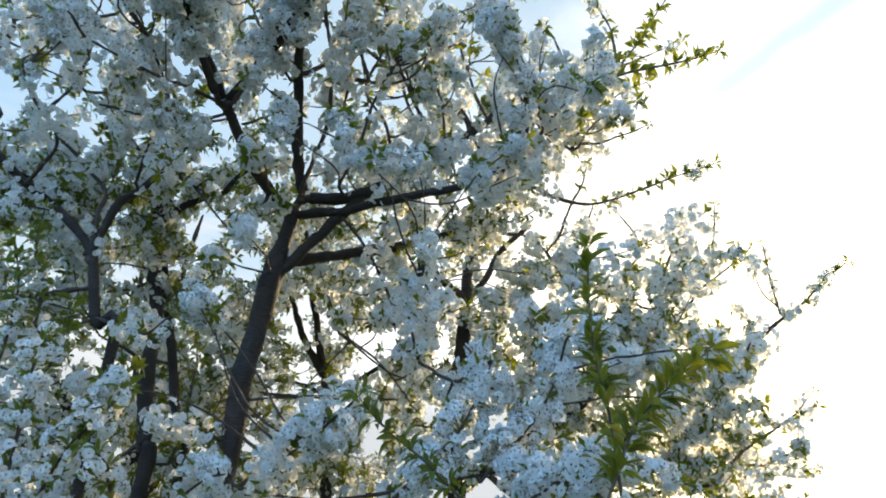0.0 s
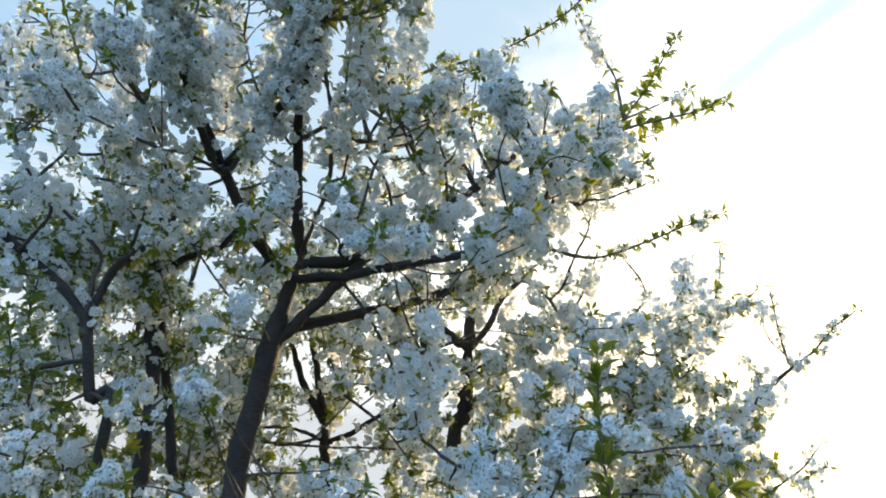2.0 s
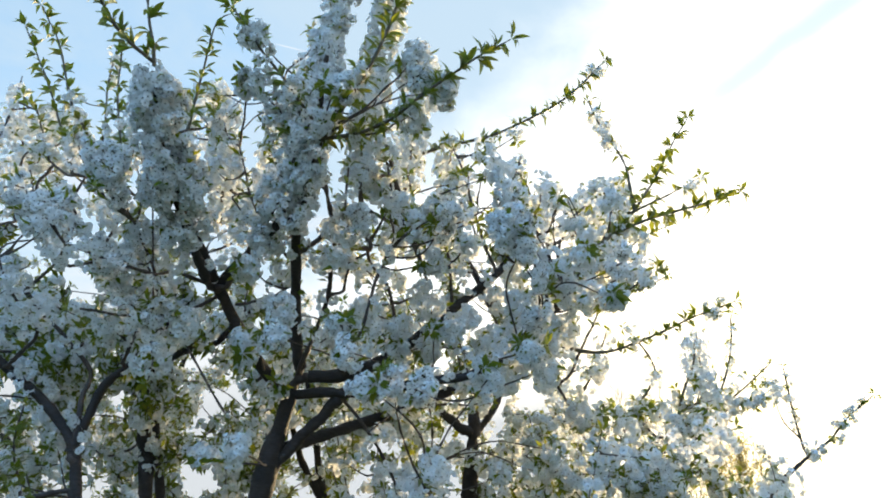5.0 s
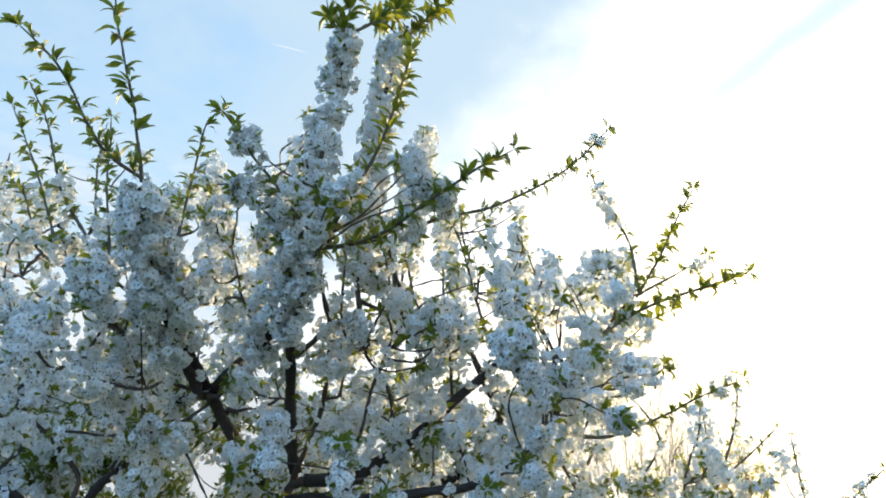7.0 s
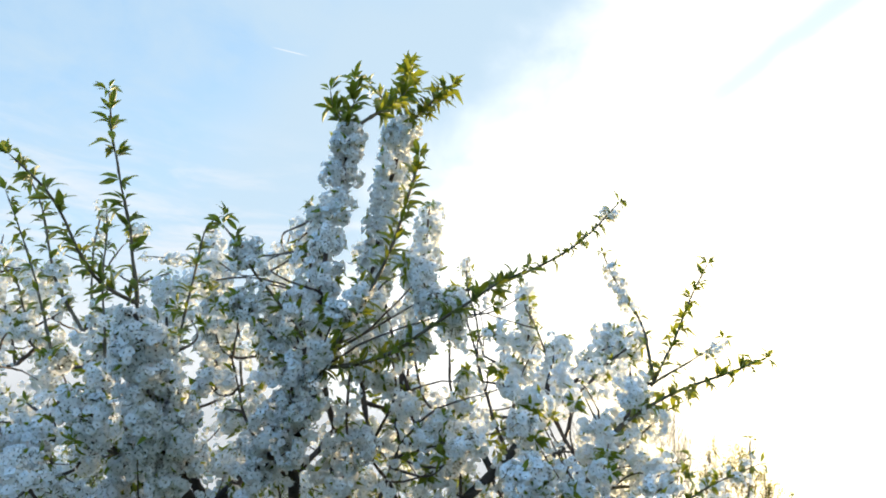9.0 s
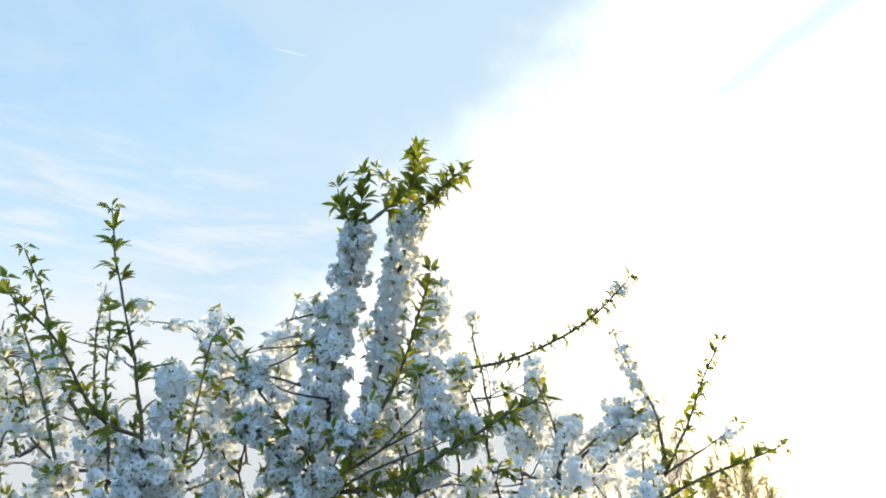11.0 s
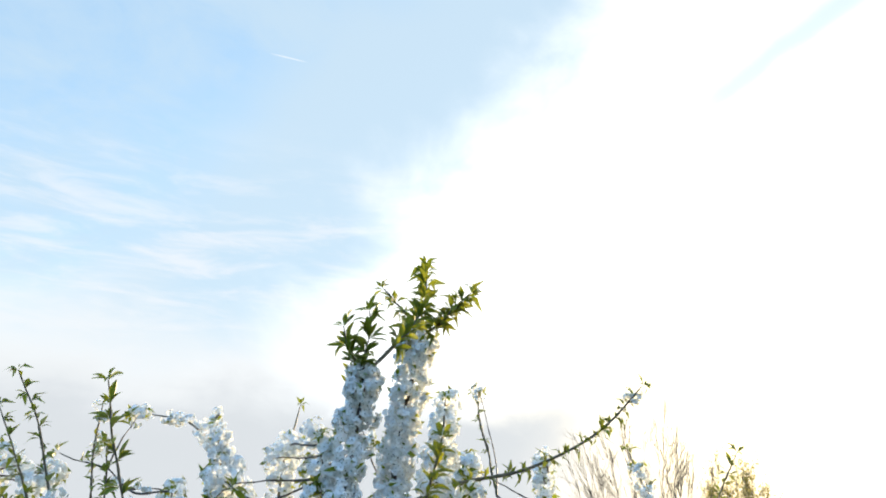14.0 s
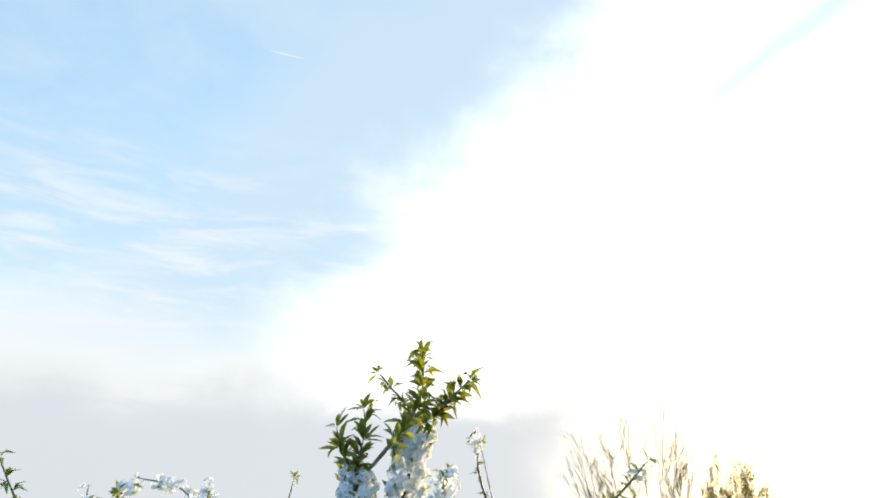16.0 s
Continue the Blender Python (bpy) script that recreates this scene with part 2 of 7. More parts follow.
# ---- flowers and leaves ----
def flower(openness, size, rich=True):
    """A five-petalled cherry flower that looks along +z: petals, dark eye, stamens, stalk. Vertices, triangles, material slots."""
    V, T, S = [], [], []
    r = size / 2
    for i in range(5):
        a = i * 2 * math.pi / 5 + rng.normal(0, 0.07)
        o = openness * (1 + rng.normal(0, 0.15)) + rng.normal(0, 0.06)
        c, s = math.cos(a), math.sin(a)
        # along the petal, across it, and its rise
        if rich:
            outline = [(0.05, 0.0, 0.0), (0.55, 0.46, 0.07), (0.55, -0.46, 0.05), (1.0, 0.24, 0.05), (0.97, -0.27, 0.03)]
            faces = [(0, 2, 1), (1, 2, 3), (2, 4, 3)]
        else:
            outline = [(0.03, 0.0, 0.0), (0.70, 0.54, 0.06), (1.0, -0.02, 0.04), (0.70, -0.52, 0.04)]
            faces = [(0, 2, 1), (0, 3, 2)]
        base = len(V)
        for d, w, h in outline:
            x = d * math.cos(o) - h * math.sin(o)
            z = d * math.sin(o) + h * math.cos(o) + rng.normal(0, 0.02)
            V.append((r * (c * x - s * w), r * (s * x + c * w), r * z))
        T += [(base + f[0], base + f[1], base + f[2]) for f in faces]
        S += [0] * len(faces)
    # the dark eye: a low cone over the base of the petals
    wide, lift = 0.21, 0.10 + 0.25 * math.sin(openness)
    n = 3
    base, turn = len(V), rng.uniform(0, 6.28)
    for i in range(n):
        a = turn + i * 2 * math.pi / n
        V.append((r * wide * math.cos(a), r * wide * math.sin(a), r * lift))
    if rich:
        V.append((0, 0, r * (lift + 0.2)))
        T += [(base + i, base + (i + 1) % n, base + n) for i in range(n)]
        S += [1] * n
        for i in range(2):
            a = rng.uniform(0, 6.28)
            base = len(V)
            x, y, h = r * 0.45 * math.cos(a), r * 0.45 * math.sin(a), r * (lift + rng.uniform(0.3, 0.5))
            V += [(x * 0.3, y * 0.3, r * 0.1), (x + r * 0.05, y, h), (x - r * 0.05, y + r * 0.05, h)]
            T.append((base, base + 1, base + 2))
            S.append(1)
        base = len(V)
        a = rng.uniform(0, 6.28)
        V += [(r * 0.12 * math.cos(a), r * 0.12 * math.sin(a), 0.0), (-r * 0.12 * math.cos(a), -r * 0.12 * math.sin(a), 0.0), (0, 0, -size * 0.9)]
        T.append((base, base + 1, base + 2))
        S.append(2)
    else:
        T.append((base, base + 1, base + 2))
        S.append(1)
    return np.array(V), np.array(T), np.array(S)


def leaf_shape(bend, fold):
    """A pointed leaf of length 1 along +y, folded at its midrib and bent down. Vertices and triangles."""
    V, T = [(0, -0.12, 0.0)], []
    rows = [(0.10, 0.055), (0.33, 0.155), (0.60, 0.160), (0.84, 0.085)]
    for y, w in rows:
        z = -bend * y * y
        yy = y * (1 - 0.25 * abs(bend) * y)
        V += [(-w, yy, z + w * fold), (0, yy, z), (w, yy, z + w * fold)]
    V.append((0, 1.0 - 0.25 * abs(bend), -bend))
    T += [(0, 2, 1), (0, 3, 2)]
    for i in range(3):
        a = 1 + 3 * i
        T += [(a, a + 1, a + 4), (a, a + 4, a + 3), (a + 1, a + 2, a + 5), (a + 1, a + 5, a + 4)]
    T += [(10, 11, 13), (11, 12, 13)]
    return np.array(V), np.array(T)


FLOWER = 0.0255
RICH = [flower(o, FLOWER * s) for o, s in ((0.10, 1.0), (0.25, 1.0), (0.40, 0.95), (0.15, 1.08), (0.75, 0.8), (0.02, 1.0))]
PLAIN = [flower(o, FLOWER * s, False) for o, s in ((0.10, 1.0), (0.25, 0.97), (0.5, 0.9), (0.15, 1.04))]
FAR = [flower(o, FLOWER * s, False) for o, s in ((0.10, 1.1), (0.25, 1.1), (0.5, 1.0), (0.15, 1.15))]
LEAVES = [leaf_shape(b, f) for b, f in ((0.15, 0.5), (0.45, 0.6), (0.75, 0.4), (-0.1, 0.8), (0.3, 1.0))]


SMALL = [(np.array([(0, -0.1, 0), (-0.2, 0.45, 0.08 - b * 0.2), (0, 0.5, -b * 0.25), (0.2, 0.45, 0.08 - b * 0.2), (0, 1 - b * 0.25, -b)]), np.array([(0, 2, 1), (0, 3, 2), (1, 2, 4), (2, 3, 4)])) for b in (0.1, 0.5, 0.9)]


def turned(z, spin, y=None):
    """Rotation matrices whose +z looks along z, spun about it."""
    z = unit(z)
    up = np.where(np.abs(z[:, 2:3]) > 0.95, (1.0, 0, 0), (0, 0, 1.0))
    x = unit(np.cross(up, z))
    y = np.cross(z, x)
    c, s = np.cos(spin)[:, None], np.sin(spin)[:, None]
    return np.stack([x * c + y * s, y * c - x * s, z], -1)


def scatter(shapes, pick, places, turns, sizes):
    """Copies of shapes joined into arrays: vertices, triangles, slots."""
    V, T, S, n = [], [], [], 0
    for i, shape in enumerate(shapes):
        m = pick == i
        k = int(m.sum())
        if not k:
            continue
        v = np.einsum("nij,vj->nvi", turns[m], shape[0]) * sizes[m][:, None, None] + places[m][:, None]
        V.append(v.reshape(-1, 3))
        T.append((shape[1][None] + (np.arange(k) * len(shape[0]))[:, None, None]).reshape(-1, 3) + n)
        S.append(np.tile(shape[2] if len(shape) > 2 else np.zeros(len(shape[1]), int), k))
        n += k * len(shape[0])
    return np.vstack(V), np.vstack(T), np.concatenate(S)


def around(out, n, spread):
    """n directions about each of the directions out."""
    d = np.repeat(unit(out), n, 0)
    return unit(d + rng.normal(0, spread, d.shape))


PER_CLUSTER = 7


def cluster_shape():
    """An umbel of cherry flowers that opens along +z."""
    d = around([(0, 0, 1.0)], PER_CLUSTER, 0.62)
    place = d * rng.uniform(0.016, 0.026, (PER_CLUSTER, 1))
    look_to = unit(d + rng.normal(0, 0.3, d.shape))
    return scatter(RICH, rng.integers(0, len(RICH), PER_CLUSTER), place, turned(look_to, rng.uniform(0, 6.28, PER_CLUSTER)), rng.uniform(0.85, 1.1, PER_CLUSTER))


# ---- trees ----
class Tree:
    """A tree under construction: its thing, its nodes, and where its flowers and leaves sit."""

    def __init__(self, name, base, label, category, group):
        self.thing = tagged(new(name), label=label, category=category, group=group)
        self.thing.location = base
        self.base = np.array(base, float)
        self.nodes, self.width = [], []
        self.spots, self.outs = [], []
        self.leaf_at, self.leaf_y, self.leaf_z, self.leaf_len = [], [], [], []
        self.twigs = []
        self.limbs, self.spot_limb, self.leaf_limb, self.now = [], [], [], -1
        self.clear_for_view = lambda p: np.zeros(len(p), bool)      # where no twigs grow, to keep the wood in the camera's view


GAPS = []


def gap(near, far, r_near, r_far):
    """A cone of air from near to far along a camera sight line, cleared of blossom."""
    GAPS.append((np.array(near), np.array(far) - np.array(near), r_near, r_far))


def in_gap(points, margin):
    """Which of the points lie in a gap, or within the margin of one."""
    points = np.atleast_2d(points)
    near, axis = np.array([g[0] for g in GAPS]), np.array([g[1] for g in GAPS])
    a, b = np.array([g[2] for g in GAPS]), np.array([g[3] for g in GAPS])
    size, inside = (axis * axis).sum(1), []
    for p in np.array_split(points, len(points) // 400 + 1):
        d = p[:, None] - near
        s = np.clip((d * axis).sum(-1) / size, 0, 1)
        off = np.linalg.norm(d - s[..., None] * axis, axis=-1)
        inside.append((off < a + (b - a) * s + margin).any(1))
    return np.concatenate(inside)


def bloom_along(tree, line, r, spans):
    """Flower clusters on short spurs along a line; spans are (from, to, reach, density)."""
    tan, u, v = frames_along(line)
    length = np.linalg.norm(np.diff(line, axis=0), axis=1).sum()
    for a, b, reach, dense in spans:
        reach = min(reach, 0.064 + 0.6 * max(0.0, reach - 0.064))
        n = int((dense + 0.25 * (dense >= 0.7)) * BLOOM * length * (b - a) * 6.28 * max(reach, 0.022) / 0.0016)
        if n < 1:
            continue
        s = rng.uniform(a, b, n)
        lumps = max(1, round(length * (b - a) / max(1.9 * reach, 0.07)))
        part_way = (s - a) / (b - a) * lumps
        head = np.floor(part_way) + 0.5
        off = np.clip(part_way - head + 0.0, -0.5, 0.5)
        s = a + (b - a) * (head + off * 0.9) / lumps
        k = np.clip((s * (len(line) - 1)).astype(int), 0, len(line) - 1)
        ang = rng.uniform(0, 6.28, n)
        out = u[k] * np.cos(ang)[:, None] + v[k] * np.sin(ang)[:, None]
        lump = 0.76 + 0.34 * np.cos(off * 3.14) + 0.14 * np.sin(head * 2.3 + ang * 2 + reach * 900) + rng.normal(0, 0.08, n)
        d = np.maximum(reach * lump - 0.024, 0.004) * np.sqrt(rng.uniform(0.6, 1.0, n))
        tree.spots.append(line[k] + out * d[:, None])
        tree.spot_limb.append(np.full(n, tree.now))
        tree.outs.append(unit(out + tan[k] * rng.normal(0.15, 0.35, (n, 1)) + rng.normal(0, 0.22, (n, 3))))


def leaves_along(tree, line, a, b, n, size, rosette=0.5):
    """Young leaves at nodes along a shoot, in bunches, with a tuft at the tip."""
    tan, u, v = frames_along(line)
    nodes = max(2, int(n / 1.9))
    at = a + (b - a) * (np.arange(nodes) + rng.uniform(0.2, 0.8, nodes)) / nodes
    at[-1] = b
    spin = rng.uniform(0, 6.28)
    for i, s in enumerate(at):
        k = min(int(s * (len(line) - 1)), len(line) - 1)
        spin += 2.4 + rng.normal(0, 0.3)
        m = int(rng.integers(4, 8)) + (3 if i == nodes - 1 and b > 0.97 else 0)
        for j in range(m):
            ang = spin + rng.normal(0, 0.75) + (j * 1.3 if i == nodes - 1 else 0)
            out = u[k] * math.cos(ang) + v[k] * math.sin(ang)
            way = unit(out * rng.uniform(0.6, 1.1) + tan[k] * rng.uniform(0.2, 1.0) + np.array((0, 0, rng.normal(0.05, 0.25))))
            face = unit(tan[k] * 0.8 - out * 0.5 + np.array((0, 0, 0.5)) + rng.normal(0, 0.35, 3))
            tree.leaf_at.append(line[k] + way * 0.008)
            tree.leaf_limb.append(tree.now)
            tree.leaf_y.append(way)
            tree.leaf_z.append(face)
            tree.leaf_len.append(0.98 * size * rng.uniform(0.6, 1.15) * (0.75 if j > 3 else 1))


def wander(line, amount):
    """Small bends, as grown wood has."""
    n = len(line)
    s = np.linspace(0, 1, n)[:, None]
    w = np.zeros((n, 3))
    for f in (2, 4, 7, 11):
        w += rng.normal(0, 1, (1, 3)) * np.sin(s * f * 3.14 + rng.uniform(0, 6.28, (1, 3))) / f
    w -= w[0] + (w[-1] - w[0]) * s
    return line + w * amount


def limb(tree, name, points, r0, r1, bloom=(), leaf=None):
    """A limb, stem or shoot of its own mesh, with its flowers and leaves."""
    if tree.nodes and name in ("limb", "shoot"):
        nodes, first = np.vstack(tree.nodes), np.array(points[0])
        d = first - nodes
        far = np.linalg.norm(d, axis=1)
        i = int(np.argmin(far + np.maximum(0, -d[:, 2])))
        if 0.03 < far[i] < 1.8:
            # grow it from the nearest wood
            link = wander(spline([nodes[i], (nodes[i] + first) / 2 + rng.normal(0, 0.04, 3) * far[i] - (0, 0, far[i] * 0.1), first], 0.03), 0.006)
            wide = np.linspace(0.75, 0.62, len(link)) * r0
            tree.twigs.append(tube(link, wide, 7, 0.06))
            tree.nodes.append(link), tree.width.append(wide)
            bloom_along(tree, link, wide, [(0.15, 0.9, 0.035, 0.15)])
    if name == "limb" and r0 < 0.015:
        r0, r1 = r0 * 0.68, r1 * 0.75
    line = spline(points, 0.02 if r0 < 0.02 else 0.03)
    if name == "shoot":
        short = line[0][2] > 3.5 and np.linalg.norm(line[-1] - line[0]) < 0.35
        leaf = leaf and (leaf[0], leaf[1], int(leaf[2] * (1.35 if short else 1.08)), leaf[3] * (1.16 if short else 1.12))
        r0, r1 = r0 * 0.72, r1 * 0.8
    line = wander(line, min(0.012, r0 * 0.8))
    s = np.linspace(0, 1, len(line))
    radii = r0 + (r1 - r0) * s ** 0.9
    radii = radii * np.clip((1.0 - s) * 6 + 0.55, 0, 1)
    if name == "trunk" or name == "stem":
        radii = radii + r0 * 0.5 * np.exp(-(line[:, 2]) / 0.15)
    v, t = tube(line, radii, 12 if r0 > 0.02 else 7 if r0 > 0.006 else 6, 0.05 if r0 > 0.01 else 0.09)
    me = mesh_of(name, v - tree.base, t, [SHOOT if name == "shoot" else BARK if r0 > 0.012 else TWIG], smooth=True)
    tree.limbs.append(part(name, me, tree.thing))
    tree.now = len(tree.limbs) - 1
    if name != "shoot":
        tree.nodes.append(line[::2])
        tree.width.append(radii[::2])
    bloom_along(tree, line, radii, bloom)
    if leaf:
        leaves_along(tree, line, *leaf)
    tree.now = -1


def twig(tree, start, end, r0, r1, sag=0.0):
    d = end - start
    mid = start + d * 0.5 + rng.normal(0, 0.10, 3) * np.linalg.norm(d) + np.array((0, 0, -sag))
    line = wander(spline([start, mid, end], 0.03), 0.006)
    radii = np.linspace(r0, r1, len(line))
    tree.twigs.append(tube(line, radii, 5, 0.10))
    return line, radii


def tuft(tree, place, reach, dense, leaves):
    """A round head of blossom on a spur of its own."""
    place = np.array(place)
    nodes = np.vstack(tree.nodes)
    near = nodes[np.argmin(np.linalg.norm(nodes - place, axis=1) + (nodes[:, 2] > place[2]) * 0.3)]
    line, radii = twig(tree, near, place, 0.0045, 0.002, 0.08 * float(np.linalg.norm(place - near)) * rng.uniform(-0.5, 1.0))
    n = int(1.25 * dense * BLOOM * 12.57 * reach ** 2 / 0.0016)
    d = unit(rng.normal(0, 1, (n, 3)))
    r = np.maximum(reach * (1 + rng.normal(0, 0.12, (n, 1))) - 0.024, 0.006)
    lean = unit(np.array((rng.normal(0, 0.5), rng.normal(0, 0.5), 1.0)))
    tree.spots.append(place + d * r + (d @ lean)[:, None] * lean * r * 0.35)
    tree.spot_limb.append(np.full(n, -1))
    tree.outs.append(unit(d + rng.normal(0, 0.25, d.shape)))
    for i in range(leaves):
        leaves_along(tree, np.linspace(place, place + unit(rng.normal(0, 1, 3) + (0, -0.3, 0.2)) * reach * 0.9, 4), 0.9, 1.0, 4, 0.045)


def grow(tree, count, lo, hi, roof, reach, dense, leafy=0.35, most=12):
    """Fill the crown: twigs run from the nearest wood to places under the roof line (x against height)."""
    roof_x, roof_z = zip(*roof)
    goals = rng.uniform(lo, hi, (count * 3, 3))
    goals = goals[goals[:, 2] < np.interp(goals[:, 0], roof_x, roof_z) - rng.uniform(0, 0.12, len(goals))][:count]
    goals = goals[~(tree.clear_for_view(goals))]
    goals = goals[np.argsort(np.linalg.norm(goals - np.array((*tree.base[:2], 2.2)), axis=1))]
    nodes, width = np.vstack(tree.nodes), np.concatenate(tree.width)
    for goal in goals:
        d = goal - nodes
        far = np.linalg.norm(d, axis=1)
        cost = far + np.maximum(0, -d[:, 2]) * 1.5 + (far < 0.10) * 0.5
        i = int(np.argmin(cost))
        if far[i] > 0.75:
            continue
        r0 = float(np.clip(min(0.004 + far[i] * 0.010, width[i] * 0.8), 0.0025, 0.012))
        line, radii = twig(tree, nodes[i], goal, r0, 0.002, rng.normal(0, 0.02))
        if in_gap(line, 0.0).mean() > 0.12:
            tree.twigs.pop()
            continue
        nodes, width = np.vstack([nodes, line[2::3]]), np.concatenate([width, radii[2::3]])
        bloom_along(tree, line, radii, [(0.25 if far[i] > 0.2 else 0.05, 1.0, reach * rng.uniform(0.6, 1.25), dense * rng.uniform(0.6, 1.3))])
        if rng.random() < leafy:
            leaves_along(tree, line, 0.25, 1.0, int(rng.integers(most // 2, most)), 0.044)


CLUSTERS = [cluster_shape() for i in range(8)]
CLUSTER_MESH = [mesh_of("blossom", v, t, [PETAL, HEART, STALK], s) for v, t, s in CLUSTERS]
LEAF_MESH = [mesh_of("leaf", v, t, [LEAF], smooth=True) for v, t in LEAVES]


def dress(tree, near_line, rich_line):
    """Put the flowers and leaves on: the nearest as parts of their own, the rest joined."""
    spots, outs, limb_of = np.vstack(tree.spots), np.vstack(tree.outs), np.concatenate(tree.spot_limb)
    kept = ~in_gap(spots + outs * 0.018, 0.007)
    spots, outs, limb_of = spots[kept], outs[kept], limb_of[kept]
    # some clusters carry a small leaf or two
    for i in np.nonzero(rng.random(len(spots)) < 0.30)[0]:
        way = unit(outs[i] + rng.normal(0, 0.45, 3))
        tree.leaf_limb.append(int(limb_of[i]))
        tree.leaf_at.append(spots[i] + outs[i] * rng.uniform(0.0, 0.022))
        tree.leaf_y.append(way)
        tree.leaf_z.append(unit(np.cross(way, rng.normal(0, 1, 3))))
        tree.leaf_len.append(rng.uniform(0.024, 0.044))
    order = np.argsort(spots[:, 1] + rng.normal(0, near_line, len(spots)))
    spots, outs, limb_of = spots[order], outs[order], limb_of[order]
    turns = turned(outs, rng.uniform(0, 6.28, len(spots)))
    for i in range(min(300, len(spots))):
        ob = part("blossom", CLUSTER_MESH[int(rng.integers(8))], tree.limbs[limb_of[i]] if limb_of[i] >= 0 else tree.thing)
        ob.matrix_basis = Matrix.Translation(spots[i] - tree.base) @ Matrix(turns[i].tolist()).to_4x4()
    spots, outs = spots[300:], outs[300:]
    V, T, S, n = [], [], [], 0
    far_line = 3.35
    for mask, shapes in ((spots[:, 1] < rich_line, RICH), ((spots[:, 1] >= rich_line) & (spots[:, 1] < far_line), PLAIN), (spots[:, 1] >= far_line, FAR)):
        k = int(mask.sum())
        if not k:
            continue
        per = PER_CLUSTER if shapes is RICH else PER_CLUSTER - 1 if shapes is PLAIN else PER_CLUSTER - 3
        m = k * per
        d = around(outs[mask], per, 0.62)
        place = np.repeat(spots[mask], per, 0) + d * rng.uniform(0.016, 0.026, (m, 1))
        v, t, s = scatter(shapes, rng.integers(0, len(shapes), m), place, turned(unit(d + rng.normal(0, 0.3, d.shape)), rng.uniform(0, 6.28, m)), rng.uniform(0.85, 1.1, m))
        V.append(v), T.append(t + n), S.append(s)
        n += len(v)
    if V:
        part("blossoms", mesh_of("blossoms", np.vstack(V) - tree.base, np.vstack(T), [PETAL, HEART, STALK], np.concatenate(S)), tree.thing, "dense clusters of small white cherry flowers", "stuff")
    at, y, z, size = np.array(tree.leaf_at), np.array(tree.leaf_y), np.array(tree.leaf_z), np.array(tree.leaf_len)
    x = unit(np.cross(y, z))
    turns = np.stack([x, y, np.cross(x, y)], -1)
    order = np.argsort(at[:, 1] + rng.normal(0, near_line, len(at)))
    for i in order[:300]:
        ob = part("leaf", LEAF_MESH[int(rng.integers(len(LEAVES)))], tree.limbs[tree.leaf_limb[i]] if tree.leaf_limb[i] >= 0 else tree.thing)
        ob.matrix_basis = Matrix.Translation(at[i] - tree.base) @ Matrix((turns[i] * size[i]).tolist()).to_4x4()
    rest = order[300:]
    if len(rest):
        shapes = LEAVES + SMALL
        plain = (at[rest, 1] > rich_line) | (size[rest] < 0.036)
        pick = np.where(plain, len(LEAVES) + rng.integers(0, len(SMALL), len(rest)), rng.integers(0, len(LEAVES), len(rest)))
        v, t, s = scatter(shapes, pick, at[rest], turns[rest], size[rest])
        part("foliage", mesh_of("foliage", v - tree.base, t, [LEAF], smooth=True), tree.thing, "small fresh green leaves among the flowers", "stuff")
    if tree.twigs:
        V, T, n = [], [], 0
        for v, t in tree.twigs:
            V.append(v), T.append(t + n)
            n += len(v)
        part("twigs", mesh_of("twigs", np.vstack(V) - tree.base, np.vstack(T), [TWIG], smooth=True), tree.thing, "thin brown twigs", "stuff")


BLOOM = 0.95

# ---- ground ----
def build_ground():
    rings, sides = [0.0, 1.5, 3, 5, 8, 12, 18, 28, 45, 80, 150, 300, 700, 1500, 3500], 64
    V, T = [(0, 0, 0)], []
    for r in rings[1:]:
        for i in range(sides):
            a = i * 2 * math.pi / sides
            x, y = r * math.cos(a), r * math.sin(a)
            V.append((x, y, 0.05 * noise.noise((x * 0.4, y * 0.4, 0)) if r < 100 else 0.0))
    for i in range(sides):
        T.append((0, 1 + i, 1 + (i + 1) % sides))
    for k in range(len(rings) - 2):
        a, b = 1 + k * sides, 1 + (k + 1) * sides
        for i in range(sides):
            j = (i + 1) % sides
            T += [(a + i, b + i, b + j), (a + i, b + j, a + j)]
    tagged(new("ground", mesh_of("ground", V, T, [SOIL], smooth=True)), "flat green meadow under the cherry trees", "ground", kind="structure")
    n = 14000
    far, a = 9.0 * rng.random(n) ** 0.75, rng.uniform(0, 6.28, n)
    x, y = far * np.cos(a) - 0.3, far * np.sin(a) + 1.8
    blade = (np.array([(-0.004, 0, -0.02), (0.004, 0, -0.02), (0.003, 0.02, 0.07), (0.0, 0.06, 0.13)]), np.array([(0, 1, 2), (0, 2, 3)]))
    up = unit(np.stack([rng.normal(0, 0.3, n), rng.normal(0, 0.3, n), np.ones(n)], -1))
    v, t, s = scatter([blade], np.zeros(n, int), np.stack([x, y, np.zeros(n)], -1), turned(up, rng.uniform(0, 6.28, n)), rng.uniform(0.6, 1.5, n))
    tagged(new("grass", mesh_of("grass", v, t, [GRASS])), "short spring grass in the meadow", "grass", kind="stuff")


build_ground()

# ---- the cherry trees ----
A = Tree("cherry_tree", (-0.98, 2.42, 0), "white-blossoming cherry tree with two tall flower columns and leafy shoots", "tree", "cherry trees in bloom")
B = Tree("cherry_tree", (-1.45, 2.55, 0), "white-blossoming cherry tree with several dark stems in meadow grass", "tree", "cherry trees in bloom")
C = Tree("cherry_tree", (0.05, 3.6, 0), "white-blossoming cherry tree against the sun with thin flowering shoots", "tree", "cherry trees in bloom")

